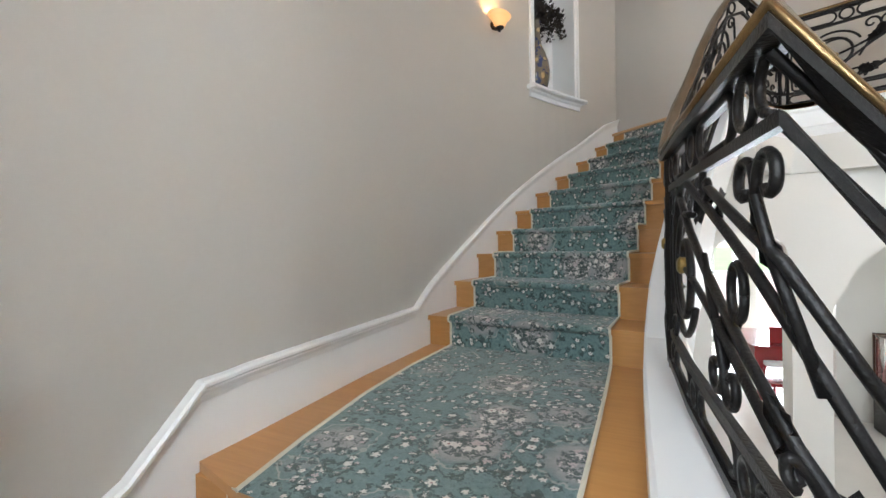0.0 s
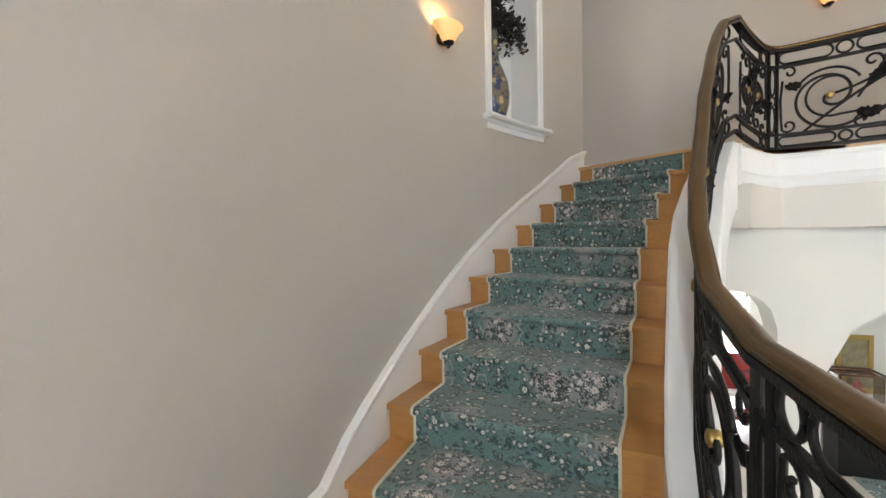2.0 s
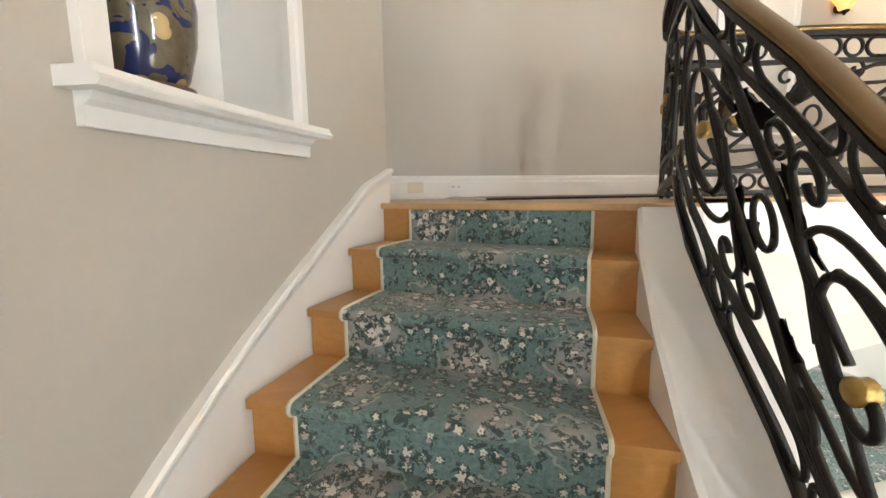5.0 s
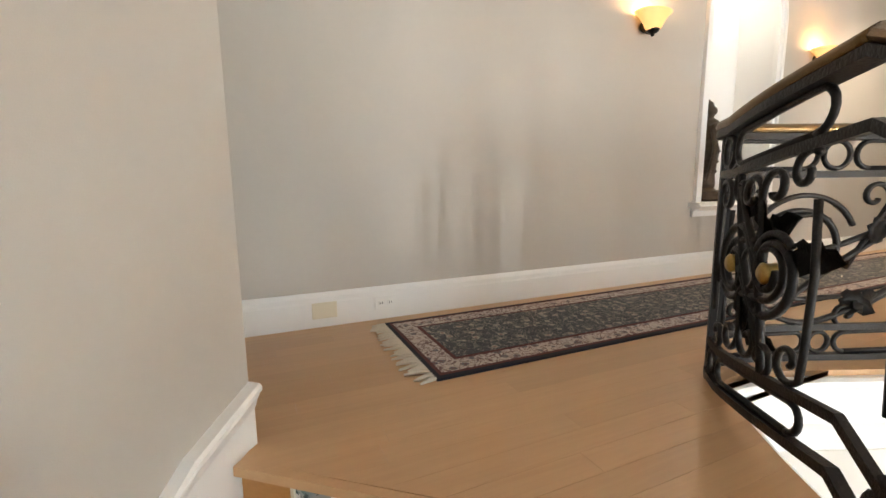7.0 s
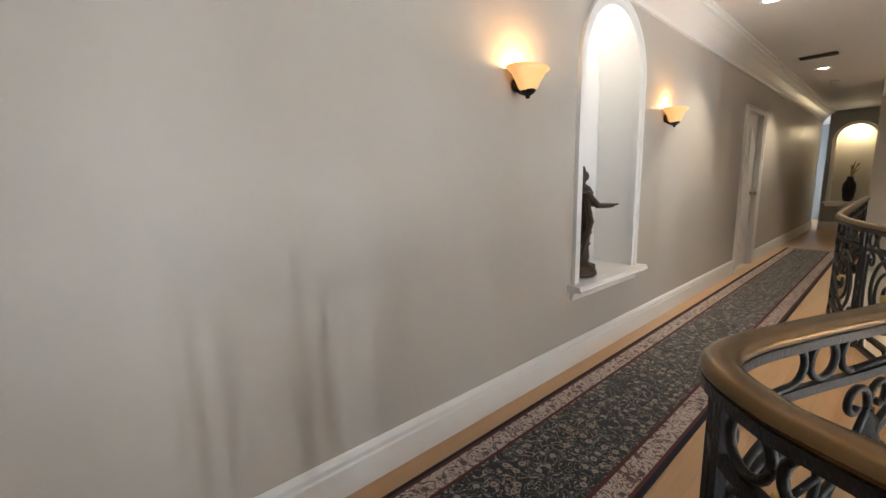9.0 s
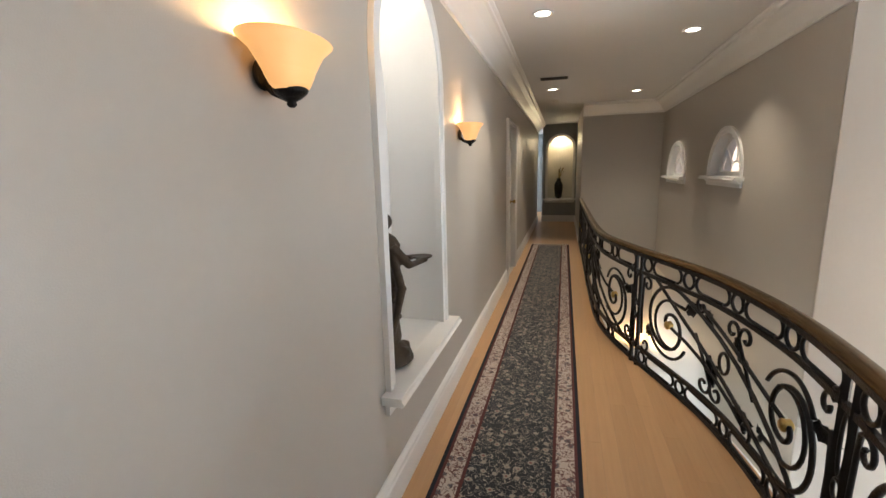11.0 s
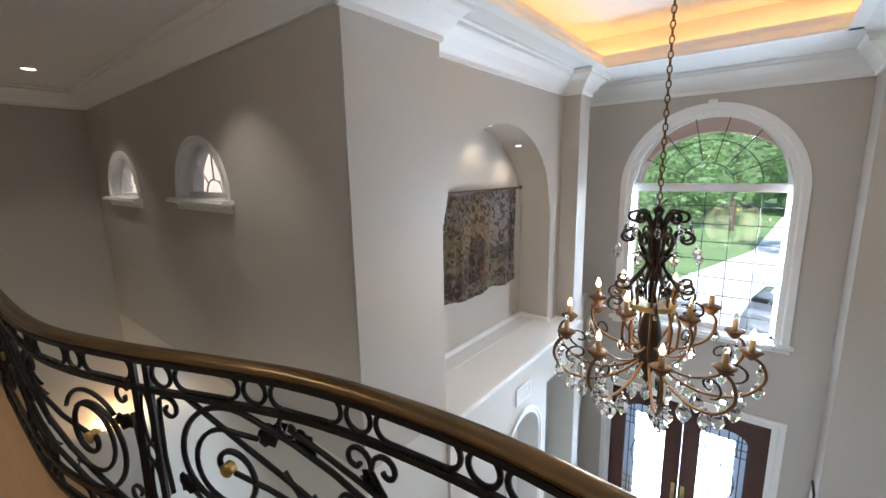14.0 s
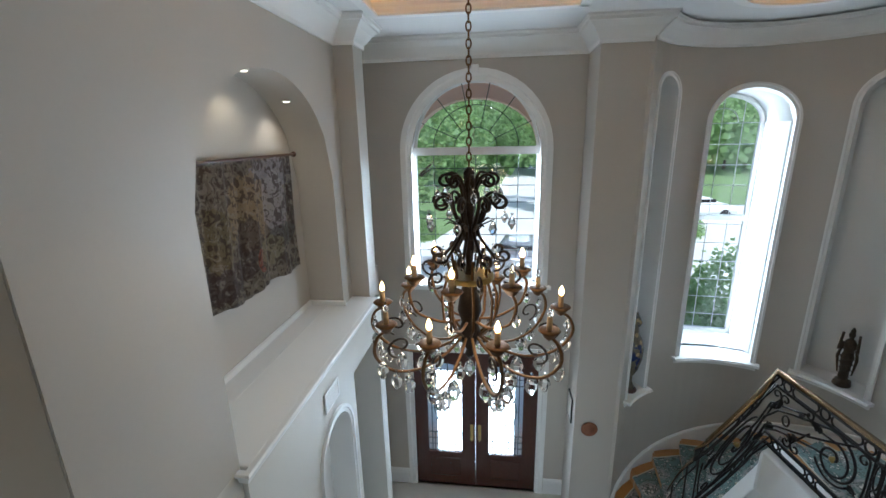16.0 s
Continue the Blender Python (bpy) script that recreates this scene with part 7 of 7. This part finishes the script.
for i in range(10):
    a, r1, up = i * math.tau / 10, 0.38 + 0.12 * (i % 2), 0.1 + 0.14 * (i % 3)
    c_, s_ = math.cos(a), math.sin(a)
    part("arm", tube(bmesh.new(), [(0, 0, 0.0), (0.2 * c_, 0.2 * s_, -0.04), (r1 * c_, r1 * s_, up)], [0.012, 0.010, 0.007], 5), IRON, lustre)
    part("bulb", ball(bmesh.new(), (r1 * c_, r1 * s_, up + 0.025), 0.022, 1), DOWN, lustre, "small lit bulb")
plant = thing("fern", "hanging green fern beside the dining window", "plant", at=(8.6, 5.9, -1.35))
bm = bmesh.new()
for i in range(260):
    a, r = rng.uniform(0, math.tau), rng.uniform(0.05, 0.6)
    p = Vector((r * math.cos(a), r * math.sin(a), 0.35 - r * 0.9 + rng.uniform(-0.1, 0.2)))
    d = Vector((math.cos(a), math.sin(a), -0.6)) * 0.16
    e = Vector((-math.sin(a), math.cos(a), 0)) * 0.03
    bm.faces.new([bm.verts.new(p), bm.verts.new(p + d * 0.5 + e), bm.verts.new(p + d), bm.verts.new(p + d * 0.5 - e)])
part("fronds", bm, LEAF, plant)
part("cord", tube(bmesh.new(), [(0, 0, 0.1), (0, 0, 0.95)], 0.006, 4), IRON, plant)
for i, o in enumerate(WIN_D):
    w = tagged(new("window_%d" % (5 + i)), "tall white paned dining room window", "window", kind="structure")
    x0, x1 = 0.3 + o["s0"], 0.3 + o["s1"]
    bm = bmesh.new()
    for lo, hi in (((x0, 7.3, o["z0"]), (x0 + 0.07, 7.36, o["z1"])), ((x1 - 0.07, 7.3, o["z0"]), (x1, 7.36, o["z1"])), ((x0, 7.3, o["z1"] - 0.07), (x1, 7.36, o["z1"])), ((x0, 7.3, o["z0"]), (x1, 7.36, o["z0"] + 0.2)), ((x0, 7.3, o["z0"] + 0.95), (x1, 7.36, o["z0"] + 1.0)), ((x0, 7.3, o["z0"] + 1.9), (x1, 7.36, o["z0"] + 1.95)), (((x0 + x1) / 2 - 0.03, 7.3, o["z0"]), ((x0 + x1) / 2 + 0.03, 7.36, o["z1"]))):
        box(bm, lo, hi)
    part("frame", bm, WHITE, w)

# ---- far room beside the hall's end ----
wall("wall_far_room", "pale wall of the room beyond the hall", [(17.4, -1.5), (17.4, 2.0)], 0, CEILING, thick=0.2, mat=BLUEGREY, inside=-1)
tagged(link("floor_far", boxed((14.2, -1.6, -0.3), (17.6, 2.2, 0.0)), OAKFLOOR), "oak floor of the far room", "floor", kind="structure")
tagged(link("ceiling", boxed((14.5, -1.6, CEILING), (17.6, 2.2, CEILING + 0.1)), CEIL), "white ceiling of the far room", "ceiling", kind="structure")
cab = thing("tall_cabinet", "blue-grey tall cabinet in the far room", "cabinet", at=(17.1, 0.05, 0))
part("body", boxed((-0.25, -0.45, 0.0), (0.25, 0.45, 1.95), 0.01), BLUEGREY, cab)
for y in (-0.22, 0.22):
    part("door", boxed((-0.27, y - 0.2, 0.1), (-0.25, y + 0.2, 1.9), 0.005), BLUEGREY, cab)
wall("wall_far_side", "pale side wall of the far room", [(14.2, 2.0), (17.4, 2.0)], 0, CEILING, thick=0.2, mat=BLUEGREY, inside=1)
wall("wall_far_side", "pale side wall of the far room", [(14.6, -1.5), (17.4, -1.5)], 0, CEILING, thick=0.2, mat=BLUEGREY, inside=-1)
lamp("far_room_daylight", "AREA", (16.0, 1.8, 1.4), 25, DAY, 1.4, 1.4, target=(16.0, -1, 1.0))

# ---- outside ----
GROUND = LOW - 0.18
tagged(link("ground", boxed((-400, -900, GROUND - 0.3), (400, 300, GROUND)), GRASS), "green lawn that reaches the horizon", "lawn", kind="structure")
drive = [(2.2, -7.4), (6.6, -7.4), (8.0, -11.0), (16.0, -13.5), (30.0, -14.0), (30.0, -21.0), (12.0, -21.5), (7.5, -24.0), (4.5, -36.0), (1.5, -80.0), (-4.0, -80.0), (-1.0, -36.0), (-30, -36), (-30, -13.5), (-5.0, -13.0), (1.0, -10.5)]
tagged(link("driveway", prism(bmesh.new(), drive, GROUND, GROUND + 0.03), CONCRETE), "pale sunlit concrete driveway", "driveway", kind="structure")


def tree(x, y, height, seed, crown=2.4):
    rng = random.Random(seed)
    t = thing("tree", "leafy green garden tree on the lawn", "tree", "garden trees", (x, y, GROUND))
    bm = tube(bmesh.new(), [(0, 0, 0), (0.05, 0.03, height * 0.25), (-0.06, 0.05, height * 0.5), (0.1, -0.05, height * 0.8)], [0.22, 0.17, 0.11, 0.04], 8)
    tips = []
    for i in range(9):
        a, h = rng.uniform(0, math.tau), rng.uniform(0.35, 0.7) * height
        r = rng.uniform(0.5, 0.9) * crown
        tip = Vector((r * math.cos(a), r * math.sin(a), h + rng.uniform(0.1, 0.3) * height))
        tube(bm, [(0, 0, h * 0.85), (tip.x * 0.5, tip.y * 0.5, (h + tip.z) / 2), tip], [0.07, 0.045, 0.02], 5)
        tips.append(tip)
    part("trunk", bm, BARK, t)
    bm = bmesh.new()
    verts, faces = [], []
    for i in range(70):
        c = rng.choice(tips) + Vector((rng.uniform(-1, 1), rng.uniform(-1, 1), rng.uniform(-0.6, 0.9))) * crown * 0.42
        cl = rng.uniform(0.3, 0.6) * crown * 0.42
        for j in range(80):
            d = Vector((rng.gauss(0, 1), rng.gauss(0, 1), rng.gauss(0, 0.8)))
            p = c + d.normalized() * cl * rng.uniform(0.4, 1.0)
            u = Vector((rng.uniform(-1, 1), rng.uniform(-1, 1), rng.uniform(-0.6, 0.6))).normalized() * 0.07 * crown
            v = u.cross(Vector((rng.uniform(-1, 1), rng.uniform(-1, 1), 1))).normalized() * 0.03 * crown
            b0 = len(verts)
            verts += [p, p + u * 0.5 + v, p + u, p + u * 0.5 - v]
            faces.append((b0, b0 + 1, b0 + 2, b0 + 3))
    bm.free()
    me = bpy.data.meshes.new("crown")
    me.from_pydata([tuple(p) for p in verts], [], faces)
    me.materials.append(LEAF)
    ob = new("crown", me)
    ob.parent = t
    return t


for x, y, h, sd, c in ((7.6, -14.8, 7.0, 1, 2.6), (10.5, -26, 9.0, 2, 3.4), (-3.5, -27, 9.0, 3, 3.6), (0.2, -33, 8.5, 4, 3.2), (-8, -34, 11, 5, 4.0), (6.5, -46, 12, 6, 4.6), (15, -44, 13, 7, 4.6), (-1.5, -60, 13, 8, 5), (-16, -55, 14, 9, 5.5), (26, -60, 15, 10, 6), (12, -70, 15, 12, 6), (-30, -70, 16, 13, 6.5)):
    tree(x, y, h, sd, c)


# far belt of woods
rng = random.Random(77)
verts, faces = [], []
for i in range(420):
    cx_, cy_ = rng.uniform(-75, 75), rng.uniform(-78, -58)
    hh = rng.uniform(7, 15)
    for j in range(60):
        d = Vector((rng.gauss(0, 1), rng.gauss(0, 1), rng.gauss(0, 1))).normalized() * rng.uniform(0.5, 1.0)
        p = Vector((cx_ + d.x * 3.2, cy_ + d.y * 3.2, GROUND + hh * 0.55 + d.z * hh * 0.5))
        u = Vector((rng.uniform(-1, 1), rng.uniform(-0.5, 0.5), rng.uniform(-1, 1))).normalized() * 1.0
        v = u.cross(Vector((0.2, 1, 0.1))).normalized() * 0.5
        b0 = len(verts)
        verts += [p, p + u * 0.5 + v, p + u, p + u * 0.5 - v]
        faces.append((b0, b0 + 1, b0 + 2, b0 + 3))
me = bpy.data.meshes.new("woods")
me.from_pydata([tuple(p) for p in verts], [], faces)
me.materials.append(LEAF)
tagged(new("woods", me), "far belt of green woods beyond the street", "woods", kind="stuff")


def shrub(x, y, r, h, seed, label="dense clipped green shrub by the drive"):
    rng = random.Random(seed)
    verts, faces = [], []
    for j in range(3000):
        d = Vector((rng.gauss(0, 1), rng.gauss(0, 1), abs(rng.gauss(0, 0.9)))).normalized()
        p = Vector((d.x * r, d.y * r, d.z * h)) * rng.uniform(0.75, 1.05)
        u = Vector((rng.uniform(-1, 1), rng.uniform(-1, 1), rng.uniform(-1, 1))).normalized() * 0.14
        v = u.cross(Vector((rng.uniform(-1, 1), 0.3, 1))).normalized() * 0.06
        b0 = len(verts)
        verts += [p, p + u * 0.5 + v, p + u, p + u * 0.5 - v]
        faces.append((b0, b0 + 1, b0 + 2, b0 + 3))
    me = bpy.data.meshes.new("shrub")
    me.from_pydata([tuple(p) for p in verts], [], faces)
    me.materials.append(LEAF)
    ob = new("shrub", me)
    ob.location = (x, y, GROUND)
    return tagged(ob, label, "shrub", "shrubs by the drive")


for i, (x, y, r, h) in enumerate(((0.2, -10.2, 1.1, 2.7), (-1.3, -11.0, 1.3, 3.2), (1.4, -9.6, 0.8, 2.2), (-3.0, -11.8, 1.4, 3.1), (-0.6, -9.6, 0.9, 2.1), (-4.8, -12.6, 1.4, 3.0), (8.6, -24.5, 1.2, 1.4), (10.5, -24.0, 1.3, 1.3), (-6, -26, 1.5, 1.6), (-2.5, -25, 1.3, 1.4))):
    shrub(x, y, r, h, 30 + i)


def car(x, y, turn, colour, label):
    c = thing("car", label, "car", "parked cars", (x, y, GROUND + 0.03), turn)
    bm = bmesh.new()
    prof = [(-2.2, 0.35), (-2.25, 0.75), (-2.0, 0.9), (-1.1, 0.98), (-0.5, 1.42), (0.9, 1.45), (1.7, 1.05), (2.2, 0.95), (2.25, 0.4)]
    a = [bm.verts.new((px, -0.86 if pz < 1.1 else -0.68, pz)) for px, pz in prof]
    b = [bm.verts.new((px, 0.86 if pz < 1.1 else 0.68, pz)) for px, pz in prof]
    bm.faces.new(a)
    bm.faces.new(b[::-1])
    for i in range(len(a)):
        bm.faces.new((a[i], b[i], b[(i + 1) % len(a)], a[(i + 1) % len(a)]))
    bmesh.ops.bevel(bm, geom=bm.edges[:], offset=0.06, segments=2, affect="EDGES")
    part("body", bm, colour, c, smooth=True)
    part("windows", boxed((-0.75, -0.80, 1.05), (1.35, 0.80, 1.34), 0.05), IRON, c, "dark window band")
    for px in (-1.4, 1.4):
        for py in (-0.8, 0.8):
            wh = part("wheel", lathe(bmesh.new(), [(0.2, -0.1), (0.31, -0.1), (0.33, -0.07), (0.33, 0.07), (0.31, 0.1), (0.2, 0.1)], (0, 0, 0), 20), IRON, c)
            wh.matrix_local = pose(px, py, 0.33, 90, 0, 0)
    return c


car(-9.3, -31.0, 8, WHITE, "white parked saloon car on the driveway")
car(3.0, -19.0, 80, material("silver_car_paint", (0.45, 0.46, 0.48), 0.25, 0.5), "silver parked car on the driveway")

# ---- oak boards of the upper floor ----
def clip(poly, lo, hi):
    for axis in (0, 1):
        for bound, sign in ((lo[axis], 1), (hi[axis], -1)):
            out, n = [], len(poly)
            for i in range(n):
                p, q = poly[i - 1], poly[i]
                a, b = (p[axis] - bound) * sign, (q[axis] - bound) * sign
                if (a >= 0) != (b >= 0):
                    t = a / (a - b)
                    out.append((p[0] + (q[0] - p[0]) * t, p[1] + (q[1] - p[1]) * t))
                if b >= 0:
                    out.append(q)
            poly = out
            if not poly:
                return []
    return poly


floor_ob = bpy.data.objects["floor"]
rng = random.Random(21)
BOARD = 0.083
row = 0
while row * BOARD < 1.9:
    y1 = -row * BOARD
    x = -1.2 - rng.uniform(0, 1.0)
    while x < 14.2:
        ln = rng.uniform(0.9, 1.7)
        poly = clip([tuple(p) for p in slab_poly], (x + 0.0003, y1 - BOARD + 0.0003), (x + ln - 0.0003, y1 - 0.0003))
        clean = []
        for p in poly:
            if not clean or (abs(p[0] - clean[-1][0]) + abs(p[1] - clean[-1][1])) > 2e-4:
                clean.append(p)
        area = 0.5 * abs(sum(clean[i - 1][0] * clean[i][1] - clean[i][0] * clean[i - 1][1] for i in range(len(clean)))) if len(clean) > 2 else 0
        if area > 2e-4:
            bm = bmesh.new()
            prism(bm, clean, -0.0215, 0.0)
            me = bpy.data.meshes.new("board")
            bmesh.ops.recalc_face_normals(bm, faces=bm.faces)
            bm.to_mesh(me)
            bm.free()
            me.materials.append(OAKFLOOR)
            ob = new("board", me)
            ob.parent = floor_ob
        x += ln
    row += 1
